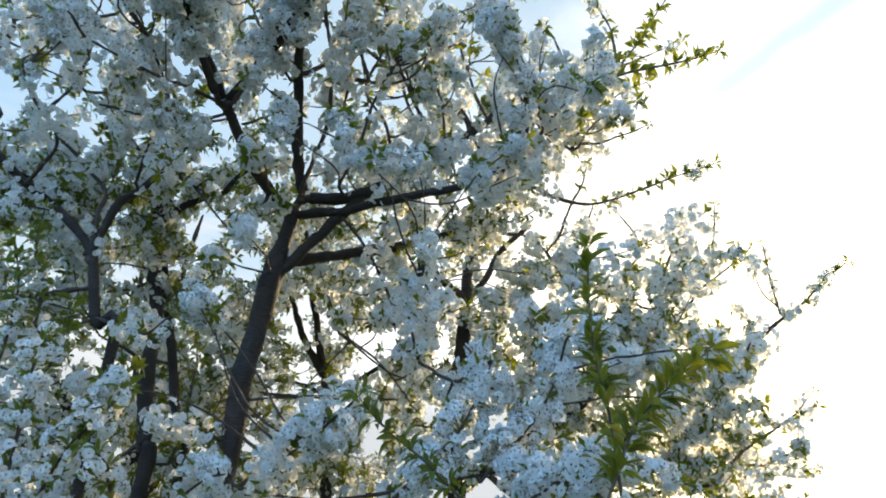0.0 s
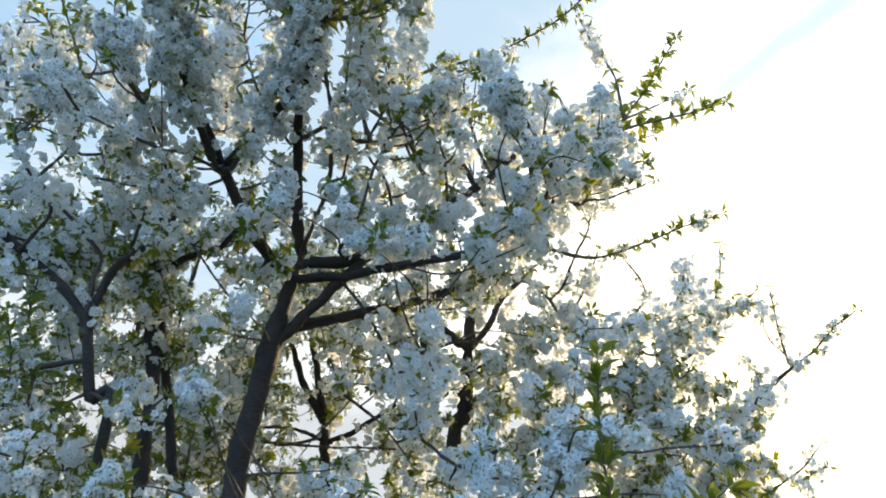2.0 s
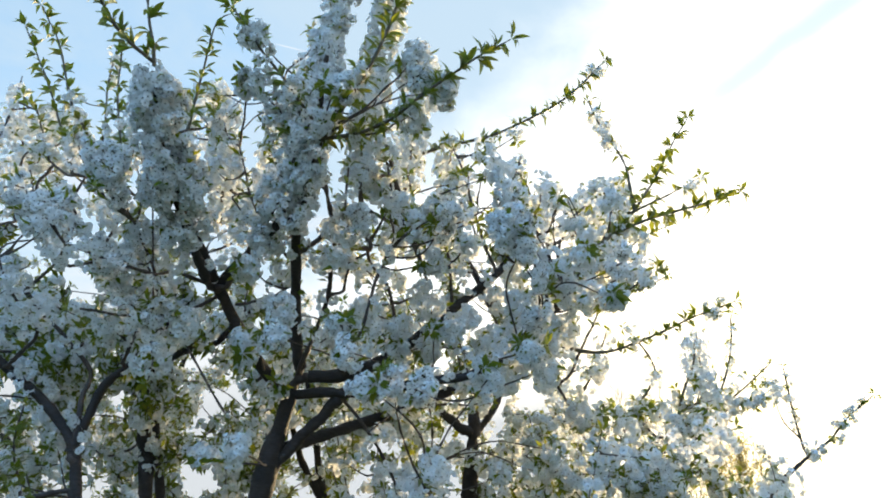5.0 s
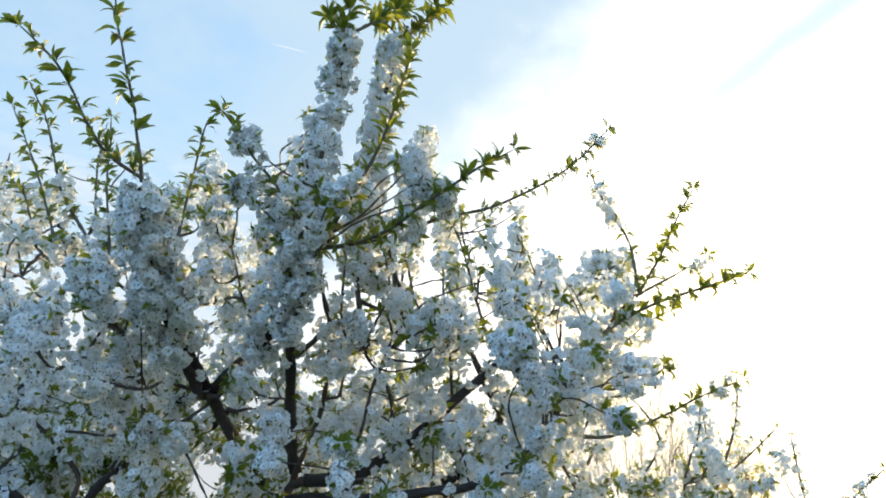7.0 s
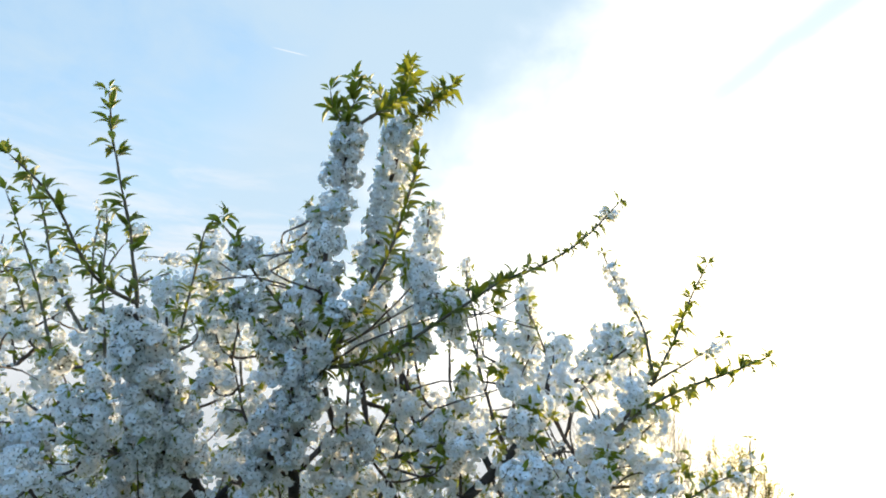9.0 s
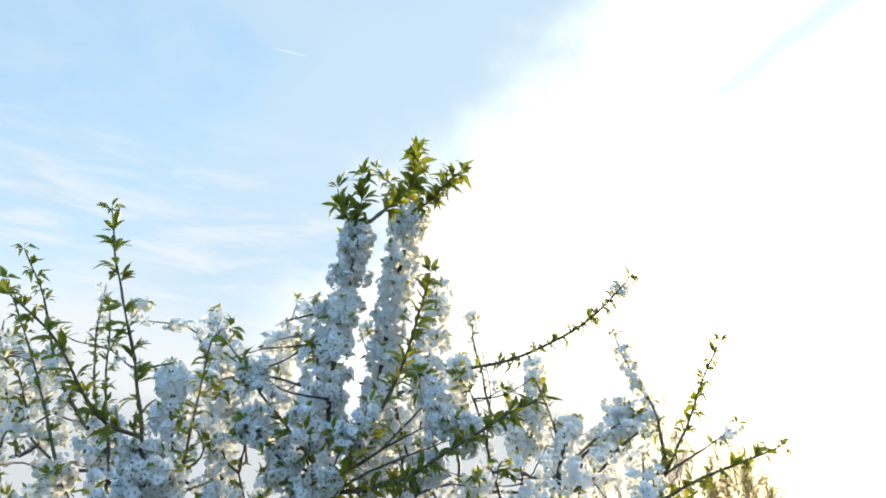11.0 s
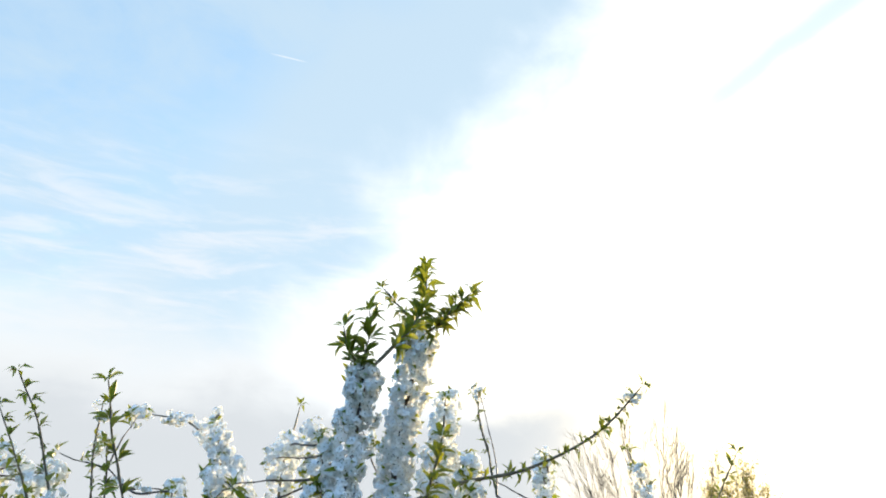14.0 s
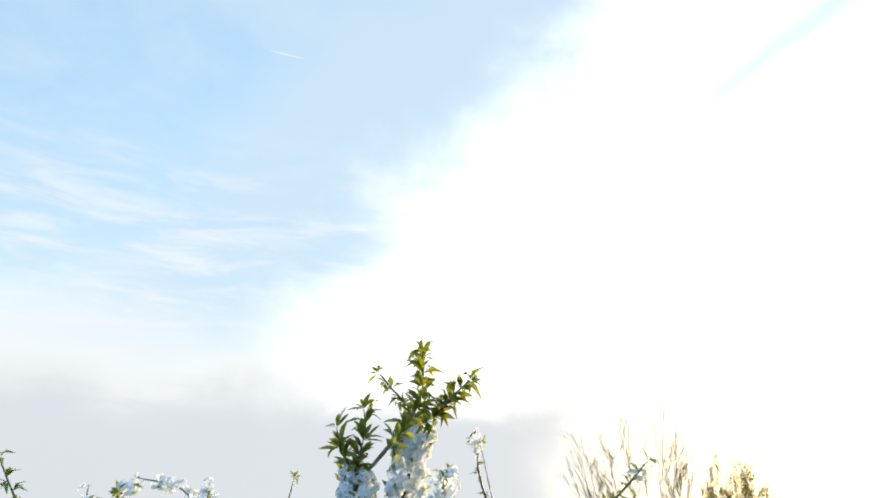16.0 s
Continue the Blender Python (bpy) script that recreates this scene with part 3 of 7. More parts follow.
D = Tree("cherry_tree", (-1.9, 4.1, 0), "leafy white-blossoming cherry tree standing behind the others", "tree", "cherry trees in bloom")
# -- gaps in the crowns, cut along the camera's sight lines --
gap((-0.63, 0.91, 2.39), (-2.88, 4.12, 4.85), 0.0129, 0.0584)
gap((-0.57, 0.92, 2.36), (-2.58, 4.19, 4.68), 0.0156, 0.0709)
gap((-0.56, 0.95, 2.29), (-2.54, 4.31, 4.38), 0.0165, 0.0751)
gap((-0.56, 0.94, 2.31), (-2.53, 4.27, 4.49), 0.0092, 0.0417)
gap((-0.50, 0.88, 2.46), (-2.27, 3.99, 5.16), 0.0083, 0.0376)
gap((-0.48, 0.88, 2.45), (-2.17, 4.02, 5.11), 0.0073, 0.0334)
gap((-0.31, 0.88, 2.46), (-1.41, 3.99, 5.17), 0.0119, 0.0543)
gap((-0.19, 0.90, 2.42), (-0.88, 4.07, 4.97), 0.0101, 0.0459)
gap((-0.11, 0.91, 2.39), (-0.52, 4.13, 4.82), 0.0156, 0.0709)
gap((-0.12, 0.93, 2.33), (-0.54, 4.23, 4.58), 0.0156, 0.0709)
gap((-0.09, 0.94, 2.30), (-0.39, 4.29, 4.43), 0.0101, 0.0459)
gap((-0.26, 0.90, 2.41), (-1.16, 4.09, 4.91), 0.0064, 0.0292)
gap((-0.37, 0.96, 2.25), (-1.69, 4.38, 4.20), 0.0147, 0.0668)
gap((-0.38, 1.00, 2.16), (-1.73, 4.55, 3.79), 0.0165, 0.0751)
gap((-0.40, 1.01, 2.14), (-1.81, 4.59, 3.69), 0.0138, 0.0626)
gap((-0.53, 1.01, 2.13), (-2.42, 4.60, 3.65), 0.0073, 0.0334)
gap((-0.71, 1.02, 2.12), (-3.24, 4.62, 3.62), 0.0064, 0.0292)
gap((0.06, 0.91, 2.39), (0.28, 4.13, 4.82), 0.0202, 0.0918)
gap((0.06, 0.89, 2.42), (0.28, 4.06, 4.99), 0.0110, 0.0501)
gap((0.06, 0.92, 2.35), (0.28, 4.20, 4.66), 0.0110, 0.0501)
gap((-0.01, 0.93, 2.33), (-0.06, 4.24, 4.54), 0.0055, 0.0250)
gap((0.20, 0.89, 2.44), (0.90, 4.04, 5.05), 0.0321, 0.1461)
gap((0.22, 0.98, 2.21), (0.98, 4.46, 4.00), 0.0257, 0.1169)
gap((0.20, 1.00, 2.17), (0.90, 4.52, 3.85), 0.0165, 0.0751)
gap((0.16, 0.88, 2.47), (0.73, 3.98, 5.20), 0.0110, 0.0501)
gap((0.05, 0.89, 2.43), (0.21, 4.06, 5.00), 0.0092, 0.0417)
gap((-0.63, 1.03, 2.08), (-2.85, 4.70, 3.42), 0.0138, 0.0626)
gap((-0.52, 1.03, 2.08), (-2.37, 4.70, 3.42), 0.0101, 0.0459)
gap((-0.50, 1.04, 2.07), (-2.27, 4.72, 3.38), 0.0129, 0.0584)
gap((-0.33, 1.03, 2.09), (-1.52, 4.68, 3.46), 0.0110, 0.0501)
gap((-0.31, 1.03, 2.09), (-1.39, 4.67, 3.49), 0.0165, 0.0751)
gap((-0.23, 1.07, 2.00), (-1.06, 4.85, 3.05), 0.0165, 0.0751)
gap((-0.23, 1.05, 2.03), (-1.04, 4.79, 3.19), 0.0083, 0.0376)
gap((-0.12, 1.08, 1.97), (-0.56, 4.90, 2.92), 0.0220, 0.1002)
gap((-0.09, 1.07, 1.98), (-0.39, 4.88, 2.96), 0.0165, 0.0751)
gap((-0.13, 1.09, 1.94), (-0.60, 4.95, 2.78), 0.0147, 0.0668)
gap((-0.16, 1.10, 1.92), (-0.72, 4.99, 2.69), 0.0083, 0.0376)
gap((-0.50, 1.09, 1.93), (-2.29, 4.96, 2.76), 0.0138, 0.0626)
gap((-0.40, 1.08, 1.96), (-1.83, 4.92, 2.86), 0.0092, 0.0417)
gap((-0.23, 1.10, 1.91), (-1.06, 5.01, 2.65), 0.0110, 0.0501)
gap((-0.57, 1.09, 1.94), (-2.58, 4.95, 2.80), 0.0083, 0.0376)
gap((-0.28, 1.11, 1.90), (-1.27, 5.03, 2.60), 0.0110, 0.0501)
gap((-0.39, 1.09, 1.93), (-1.77, 4.97, 2.76), 0.0073, 0.0334)
gap((0.29, 0.95, 2.27), (1.32, 4.34, 4.31), 0.0230, 0.1043)
gap((0.32, 0.97, 2.23), (1.44, 4.42, 4.12), 0.0367, 0.1669)
gap((0.36, 0.94, 2.30), (1.65, 4.29, 4.43), 0.0230, 0.1043)
gap((0.47, 0.94, 2.32), (2.15, 4.26, 4.51), 0.0735, 0.3339)
gap((0.29, 1.01, 2.15), (1.32, 4.57, 3.73), 0.0230, 0.1043)
gap((0.36, 1.03, 2.10), (1.65, 4.67, 3.50), 0.0110, 0.0501)
gap((0.47, 1.03, 2.08), (2.15, 4.70, 3.42), 0.0184, 0.0835)
gap((0.50, 1.05, 2.03), (2.28, 4.79, 3.19), 0.0129, 0.0584)
gap((0.58, 1.02, 2.12), (2.65, 4.62, 3.62), 0.0367, 0.1669)
gap((0.61, 1.08, 1.96), (2.78, 4.92, 2.88), 0.0459, 0.2087)
gap((-0.68, 0.83, 2.92), (-2.99, 3.99, 5.47), 0.0202, 0.0918)
gap((-0.71, 0.80, 2.97), (-3.14, 3.89, 5.70), 0.0165, 0.0751)
gap((-0.58, 0.82, 2.94), (-2.55, 3.95, 5.57), 0.0257, 0.1169)
gap((-0.58, 0.84, 2.89), (-2.56, 4.05, 5.33), 0.0129, 0.0584)
gap((-0.47, 0.80, 2.97), (-2.05, 3.89, 5.71), 0.0092, 0.0417)
gap((-0.45, 0.81, 2.95), (-1.95, 3.92, 5.64), 0.0092, 0.0417)
gap((-0.38, 0.82, 2.94), (-1.64, 3.95, 5.57), 0.0257, 0.1169)
gap((-0.38, 0.80, 2.97), (-1.64, 3.90, 5.70), 0.0230, 0.1043)
gap((-0.33, 0.86, 2.83), (-1.41, 4.16, 5.06), 0.0110, 0.0501)
gap((-0.34, 0.87, 2.80), (-1.44, 4.20, 4.96), 0.0092, 0.0417)
gap((-0.29, 0.80, 2.97), (-1.25, 3.89, 5.71), 0.0073, 0.0334)
gap((-0.24, 0.80, 2.97), (-1.02, 3.89, 5.71), 0.0092, 0.0417)
gap((-0.25, 0.81, 2.95), (-1.05, 3.93, 5.62), 0.0073, 0.0334)
gap((-0.18, 0.84, 2.88), (-0.71, 4.06, 5.30), 0.0092, 0.0417)
gap((-0.19, 0.86, 2.83), (-0.79, 4.16, 5.06), 0.0129, 0.0584)
gap((-0.20, 0.87, 2.80), (-0.83, 4.20, 4.96), 0.0101, 0.0459)
gap((-0.32, 0.84, 2.88), (-1.36, 4.07, 5.28), 0.0073, 0.0334)
gap((-0.52, 0.90, 2.75), (-2.28, 4.31, 4.70), 0.0110, 0.0501)
gap((-0.59, 0.89, 2.76), (-2.60, 4.27, 4.77), 0.0073, 0.0334)
gap((-0.59, 0.90, 2.74), (-2.62, 4.32, 4.67), 0.0073, 0.0334)
gap((-0.69, 0.92, 2.69), (-3.06, 4.42, 4.43), 0.0184, 0.0835)
gap((-0.68, 0.93, 2.67), (-3.01, 4.45, 4.34), 0.0129, 0.0584)
gap((-0.60, 0.92, 2.69), (-2.64, 4.41, 4.44), 0.0083, 0.0376)
gap((-0.62, 0.94, 2.63), (-2.72, 4.52, 4.18), 0.0092, 0.0417)
gap((-0.14, 0.93, 2.67), (-0.57, 4.45, 4.35), 0.0138, 0.0626)
gap((-0.14, 0.92, 2.69), (-0.53, 4.41, 4.45), 0.0083, 0.0376)
gap((-0.21, 0.89, 2.76), (-0.87, 4.29, 4.76), 0.0073, 0.0334)
gap((-0.22, 0.90, 2.74), (-0.93, 4.33, 4.64), 0.0064, 0.0292)
gap((0.05, 0.82, 2.94), (0.33, 3.96, 5.57), 0.0239, 0.1085)
gap((0.02, 0.84, 2.89), (0.16, 4.04, 5.35), 0.0239, 0.1085)
gap((0.08, 0.87, 2.82), (0.45, 4.19, 5.01), 0.0129, 0.0584)
gap((0.12, 0.87, 2.82), (0.64, 4.19, 5.01), 0.0257, 0.1169)
gap((0.03, 0.91, 2.71), (0.24, 4.39, 4.50), 0.0165, 0.0751)
gap((0.04, 0.90, 2.73), (0.28, 4.34, 4.62), 0.0073, 0.0334)
gap((0.16, 0.94, 2.64), (0.80, 4.51, 4.21), 0.0083, 0.0376)
gap((0.17, 0.93, 2.68), (0.85, 4.45, 4.37), 0.0064, 0.0292)
gap((-0.01, 0.85, 2.85), (0.03, 4.11, 5.18), 0.0129, 0.0584)
gap((0.17, 0.88, 2.79), (0.87, 4.24, 4.87), 0.0184, 0.0835)
gap((0.23, 0.88, 2.79), (1.12, 4.23, 4.91), 0.0184, 0.0835)
gap((-0.67, 0.97, 2.56), (-2.97, 4.66, 3.83), 0.0101, 0.0459)
gap((-0.72, 1.01, 2.47), (-3.18, 4.82, 3.44), 0.0147, 0.0668)
gap((-0.54, 1.02, 2.44), (-2.39, 4.89, 3.28), 0.0165, 0.0751)
gap((-0.58, 1.00, 2.49), (-2.56, 4.78, 3.54), 0.0064, 0.0292)
gap((-0.41, 1.00, 2.50), (-1.78, 4.78, 3.56), 0.0119, 0.0543)
gap((-0.37, 1.01, 2.47), (-1.60, 4.83, 3.43), 0.0138, 0.0626)
gap((-0.36, 1.02, 2.44), (-1.55, 4.87, 3.32), 0.0129, 0.0584)
gap((-0.34, 1.03, 2.43), (-1.44, 4.90, 3.26), 0.0092, 0.0417)
gap((-0.67, 1.05, 2.37), (-2.97, 5.02, 2.96), 0.0083, 0.0376)
gap((-0.62, 1.09, 2.28), (-2.72, 5.17, 2.59), 0.0101, 0.0459)
gap((-0.26, 1.04, 2.39), (-1.10, 4.98, 3.06), 0.0083, 0.0376)
gap((-0.25, 1.03, 2.41), (-1.03, 4.94, 3.16), 0.0064, 0.0292)
gap((-0.14, 1.05, 2.37), (-0.53, 5.02, 2.96), 0.0129, 0.0584)
gap((-0.11, 1.05, 2.37), (-0.42, 5.01, 2.99), 0.0101, 0.0459)
gap((-0.26, 1.09, 2.27), (-1.10, 5.20, 2.52), 0.0119, 0.0543)
gap((-0.15, 1.08, 2.31), (-0.59, 5.13, 2.69), 0.0083, 0.0376)
gap((-0.19, 1.10, 2.26), (-0.76, 5.22, 2.49), 0.0083, 0.0376)
gap((-0.11, 0.96, 2.60), (-0.43, 4.58, 4.04), 0.0092, 0.0417)
gap((-0.23, 0.98, 2.54), (-0.97, 4.70, 3.75), 0.0055, 0.0250)
gap((-0.53, 0.98, 2.55), (-2.33, 4.67, 3.81), 0.0055, 0.0250)
gap((0.25, 1.01, 2.46), (1.24, 4.85, 3.40), 0.0202, 0.0918)
gap((0.20, 1.05, 2.38), (0.99, 5.00, 3.02), 0.0083, 0.0376)
gap((0.47, 1.04, 2.40), (2.20, 4.96, 3.13), 0.0184, 0.0835)
gap((0.46, 1.05, 2.37), (2.16, 5.02, 2.98), 0.0129, 0.0584)
gap((0.31, 0.96, 2.59), (1.49, 4.61, 3.98), 0.0257, 0.1169)
gap((0.34, 0.94, 2.63), (1.62, 4.53, 4.18), 0.0275, 0.1252)
gap((0.45, 0.94, 2.65), (2.12, 4.50, 4.25), 0.0551, 0.2504)
gap((0.23, 0.98, 2.55), (1.12, 4.69, 3.79), 0.0129, 0.0584)
gap((0.21, 1.00, 2.49), (1.03, 4.80, 3.52), 0.0073, 0.0334)
gap((-0.60, 0.74, 3.44), (-2.67, 3.87, 6.08), 0.0257, 0.1169)
gap((-0.46, 0.74, 3.44), (-2.04, 3.87, 6.08), 0.0413, 0.1878)
gap((-0.47, 0.77, 3.37), (-2.04, 4.01, 5.73), 0.0321, 0.1461)
gap((-0.33, 0.76, 3.38), (-1.42, 3.98, 5.80), 0.0551, 0.2504)
gap((-0.29, 0.79, 3.31), (-1.25, 4.12, 5.48), 0.0202, 0.0918)
gap((-0.46, 0.80, 3.30), (-2.00, 4.13, 5.44), 0.0165, 0.0751)
gap((-0.42, 0.78, 3.35), (-1.85, 4.05, 5.65), 0.0275, 0.1252)
gap((-0.37, 0.82, 3.26), (-1.63, 4.22, 5.23), 0.0083, 0.0376)
gap((-0.48, 0.83, 3.22), (-2.11, 4.29, 5.05), 0.0119, 0.0543)
gap((-0.29, 0.81, 3.27), (-1.25, 4.19, 5.29), 0.0092, 0.0417)
gap((-0.17, 0.79, 3.31), (-0.69, 4.13, 5.45), 0.0129, 0.0584)
gap((-0.16, 0.77, 3.38), (-0.66, 3.99, 5.78), 0.0083, 0.0376)
gap((-0.18, 0.82, 3.24), (-0.74, 4.25, 5.15), 0.0101, 0.0459)
gap((-0.16, 0.81, 3.27), (-0.65, 4.19, 5.29), 0.0083, 0.0376)
gap((-0.71, 0.85, 3.18), (-3.17, 4.36, 4.88), 0.0064, 0.0292)
gap((-0.36, 0.87, 3.13), (-1.55, 4.46, 4.65), 0.0083, 0.0376)
gap((-0.30, 0.75, 3.42), (-1.29, 3.92, 5.96), 0.0551, 0.2504)
gap((-0.64, 0.74, 3.44), (-2.83, 3.87, 6.08), 0.0184, 0.0835)
gap((-0.58, 0.77, 3.38), (-2.58, 4.00, 5.77), 0.0092, 0.0417)
gap((-0.62, 0.82, 3.24), (-2.75, 4.25, 5.15), 0.0073, 0.0334)
gap((-0.72, 0.81, 3.26), (-3.21, 4.22, 5.23), 0.0083, 0.0376)
gap((-0.65, 0.80, 3.30), (-2.88, 4.14, 5.42), 0.0073, 0.0334)
gap((-0.71, 0.88, 3.09), (-3.17, 4.53, 4.47), 0.0101, 0.0459)
gap((-0.71, 0.89, 3.06), (-3.13, 4.58, 4.34), 0.0129, 0.0584)
gap((-0.62, 0.91, 3.02), (-2.76, 4.66, 4.15), 0.0101, 0.0459)
gap((-0.54, 0.89, 3.08), (-2.40, 4.55, 4.42), 0.0073, 0.0334)
gap((-0.55, 0.90, 3.06), (-2.41, 4.59, 4.33), 0.0073, 0.0334)
gap((-0.43, 0.93, 2.97), (-1.90, 4.76, 3.91), 0.0110, 0.0501)
gap((-0.43, 0.94, 2.95), (-1.88, 4.79, 3.83), 0.0073, 0.0334)
gap((-0.40, 0.92, 3.01), (-1.74, 4.68, 4.11), 0.0073, 0.0334)
gap((-0.33, 0.97, 2.89), (-1.43, 4.91, 3.55), 0.0129, 0.0584)
gap((-0.24, 0.93, 2.98), (-1.01, 4.73, 3.99), 0.0101, 0.0459)
gap((-0.23, 0.93, 2.97), (-0.99, 4.76, 3.90), 0.0083, 0.0376)
gap((-0.21, 0.88, 3.09), (-0.90, 4.52, 4.49), 0.0101, 0.0459)
gap((-0.22, 0.89, 3.08), (-0.93, 4.56, 4.40), 0.0073, 0.0334)
gap((-0.39, 1.02, 2.76), (-1.72, 5.14, 2.98), 0.0083, 0.0376)
gap((-0.43, 1.02, 2.76), (-1.87, 5.14, 2.98), 0.0083, 0.0376)
gap((-0.63, 0.96, 2.91), (-2.80, 4.87, 3.64), 0.0064, 0.0292)
gap((-0.06, 0.90, 3.06), (-0.19, 4.59, 4.33), 0.0064, 0.0292)
gap((-0.06, 0.91, 3.03), (-0.21, 4.64, 4.22), 0.0064, 0.0292)
gap((0.05, 0.88, 3.09), (0.29, 4.53, 4.49), 0.0147, 0.0668)
gap((0.04, 0.88, 3.11), (0.25, 4.50, 4.56), 0.0129, 0.0584)
gap((0.13, 0.88, 3.10), (0.64, 4.51, 4.52), 0.0119, 0.0543)
gap((0.16, 0.92, 2.99), (0.79, 4.72, 4.02), 0.0110, 0.0501)
gap((0.16, 0.94, 2.95), (0.81, 4.80, 3.83), 0.0083, 0.0376)
gap((0.19, 0.87, 3.12), (0.92, 4.48, 4.60), 0.0202, 0.0918)
gap((0.24, 0.91, 3.03), (1.16, 4.66, 4.17), 0.0083, 0.0376)
gap((0.31, 0.94, 2.97), (1.50, 4.77, 3.90), 0.0092, 0.0417)
gap((-0.04, 0.89, 3.08), (-0.11, 4.56, 4.41), 0.0101, 0.0459)
gap((-0.04, 0.88, 3.11), (-0.13, 4.49, 4.56), 0.0064, 0.0292)
gap((0.18, 0.86, 3.16), (0.87, 4.41, 4.77), 0.0275, 0.1252)
gap((0.02, 0.85, 3.17), (0.17, 4.38, 4.83), 0.0129, 0.0584)
gap((0.14, 0.86, 3.15), (0.71, 4.42, 4.75), 0.0275, 0.1252)
gap((0.03, 0.83, 3.21), (0.21, 4.30, 5.03), 0.0202, 0.0918)
gap((-0.10, 0.81, 3.28), (-0.37, 4.18, 5.34), 0.0046, 0.0209)
gap((0.34, 0.96, 2.90), (1.62, 4.90, 3.59), 0.0129, 0.0584)
gap((0.41, 0.93, 2.98), (1.91, 4.74, 3.98), 0.0367, 0.1669)
gap((0.36, 0.91, 3.02), (1.71, 4.67, 4.13), 0.0184, 0.0835)
gap((-0.08, 0.85, 3.16), (-0.29, 4.40, 4.80), 0.0055, 0.0250)
gap((0.38, 0.96, 2.90), (1.79, 4.90, 3.59), 0.0110, 0.0501)
gap((-0.75, 0.88, 3.37), (-3.22, 4.74, 4.23), 0.0165, 0.0751)
gap((-0.74, 0.89, 3.35), (-3.18, 4.79, 4.11), 0.0129, 0.0584)
gap((-0.65, 0.90, 3.32), (-2.77, 4.84, 3.98), 0.0165, 0.0751)
gap((-0.51, 0.83, 3.49), (-2.15, 4.52, 4.76), 0.0138, 0.0626)
gap((-0.53, 0.84, 3.46), (-2.25, 4.57, 4.64), 0.0064, 0.0292)
gap((-0.52, 0.82, 3.52), (-2.19, 4.46, 4.91), 0.0101, 0.0459)
gap((-0.39, 0.89, 3.35), (-1.59, 4.79, 4.13), 0.0129, 0.0584)
gap((-0.38, 0.90, 3.33), (-1.54, 4.82, 4.05), 0.0092, 0.0417)
gap((-0.22, 0.83, 3.50), (-0.79, 4.50, 4.83), 0.0119, 0.0543)
gap((-0.22, 0.84, 3.47), (-0.82, 4.56, 4.67), 0.0083, 0.0376)
gap((-0.20, 0.81, 3.54), (-0.73, 4.43, 4.98), 0.0129, 0.0584)
gap((-0.24, 0.93, 3.26), (-0.93, 4.96, 3.71), 0.0073, 0.0334)
gap((-0.23, 0.88, 3.38), (-0.88, 4.72, 4.28), 0.0073, 0.0334)
gap((-0.00, 0.88, 3.38), (0.16, 4.73, 4.28), 0.0147, 0.0668)
gap((0.00, 0.86, 3.42), (0.21, 4.66, 4.44), 0.0147, 0.0668)
gap((-0.06, 0.90, 3.32), (-0.09, 4.85, 3.98), 0.0101, 0.0459)
gap((-0.02, 0.89, 3.34), (0.09, 4.81, 4.09), 0.0083, 0.0376)
gap((-0.00, 0.91, 3.30), (0.17, 4.89, 3.89), 0.0083, 0.0376)
gap((0.03, 0.86, 3.43), (0.33, 4.64, 4.49), 0.0101, 0.0459)
gap((0.11, 0.86, 3.42), (0.67, 4.66, 4.44), 0.0147, 0.0668)
gap((0.17, 0.88, 3.38), (0.97, 4.73, 4.27), 0.0101, 0.0459)
gap((0.20, 0.86, 3.43), (1.08, 4.63, 4.51), 0.0220, 0.1002)
gap((0.13, 0.93, 3.25), (0.76, 4.99, 3.66), 0.0129, 0.0584)
gap((0.12, 0.94, 3.22), (0.72, 5.03, 3.55), 0.0092, 0.0417)
gap((-0.37, 0.80, 3.56), (-1.50, 4.40, 5.06), 0.0275, 0.1252)
gap((-0.45, 0.80, 3.56), (-1.87, 4.40, 5.07), 0.0230, 0.1043)
gap((-0.50, 0.79, 3.59), (-2.08, 4.33, 5.22), 0.0367, 0.1669)
gap((0.02, 0.82, 3.52), (0.29, 4.47, 4.90), 0.0230, 0.1043)
gap((0.12, 0.84, 3.46), (0.75, 4.58, 4.63), 0.0275, 0.1252)
gap((-0.33, 0.80, 3.56), (-1.33, 4.40, 5.06), 0.0230, 0.1043)
gap((-0.19, 0.80, 3.57), (-0.66, 4.37, 5.14), 0.0083, 0.0376)
gap((-0.20, 0.78, 3.61), (-0.70, 4.30, 5.29), 0.0092, 0.0417)
gap((0.26, 0.85, 3.45), (1.38, 4.60, 4.59), 0.0147, 0.0668)
gap((0.31, 0.86, 3.42), (1.58, 4.67, 4.43), 0.0165, 0.0751)
gap((-0.13, 0.92, 3.28), (-0.42, 4.92, 3.82), 0.0037, 0.0167)
gap((-0.47, 0.82, 3.51), (-1.96, 4.49, 4.84), 0.0064, 0.0292)
gap((-0.69, 0.81, 3.53), (-2.96, 4.44, 4.96), 0.0055, 0.0250)
gap((-0.08, 0.90, 3.33), (-0.17, 4.82, 4.05), 0.0064, 0.0292)
gap((-0.29, 0.87, 3.39), (-1.13, 4.72, 4.29), 0.0046, 0.0209)
gap((0.25, 0.87, 3.40), (1.33, 4.70, 4.35), 0.0092, 0.0417)
gap((0.37, 0.91, 3.30), (1.87, 4.89, 3.89), 0.0230, 0.1043)
gap((-0.58, 0.78, 3.80), (-2.27, 4.72, 4.47), 0.0083, 0.0376)
gap((-0.69, 0.75, 3.88), (-2.76, 4.56, 4.86), 0.0083, 0.0376)
gap((-0.72, 0.76, 3.86), (-2.93, 4.60, 4.75), 0.0073, 0.0334)
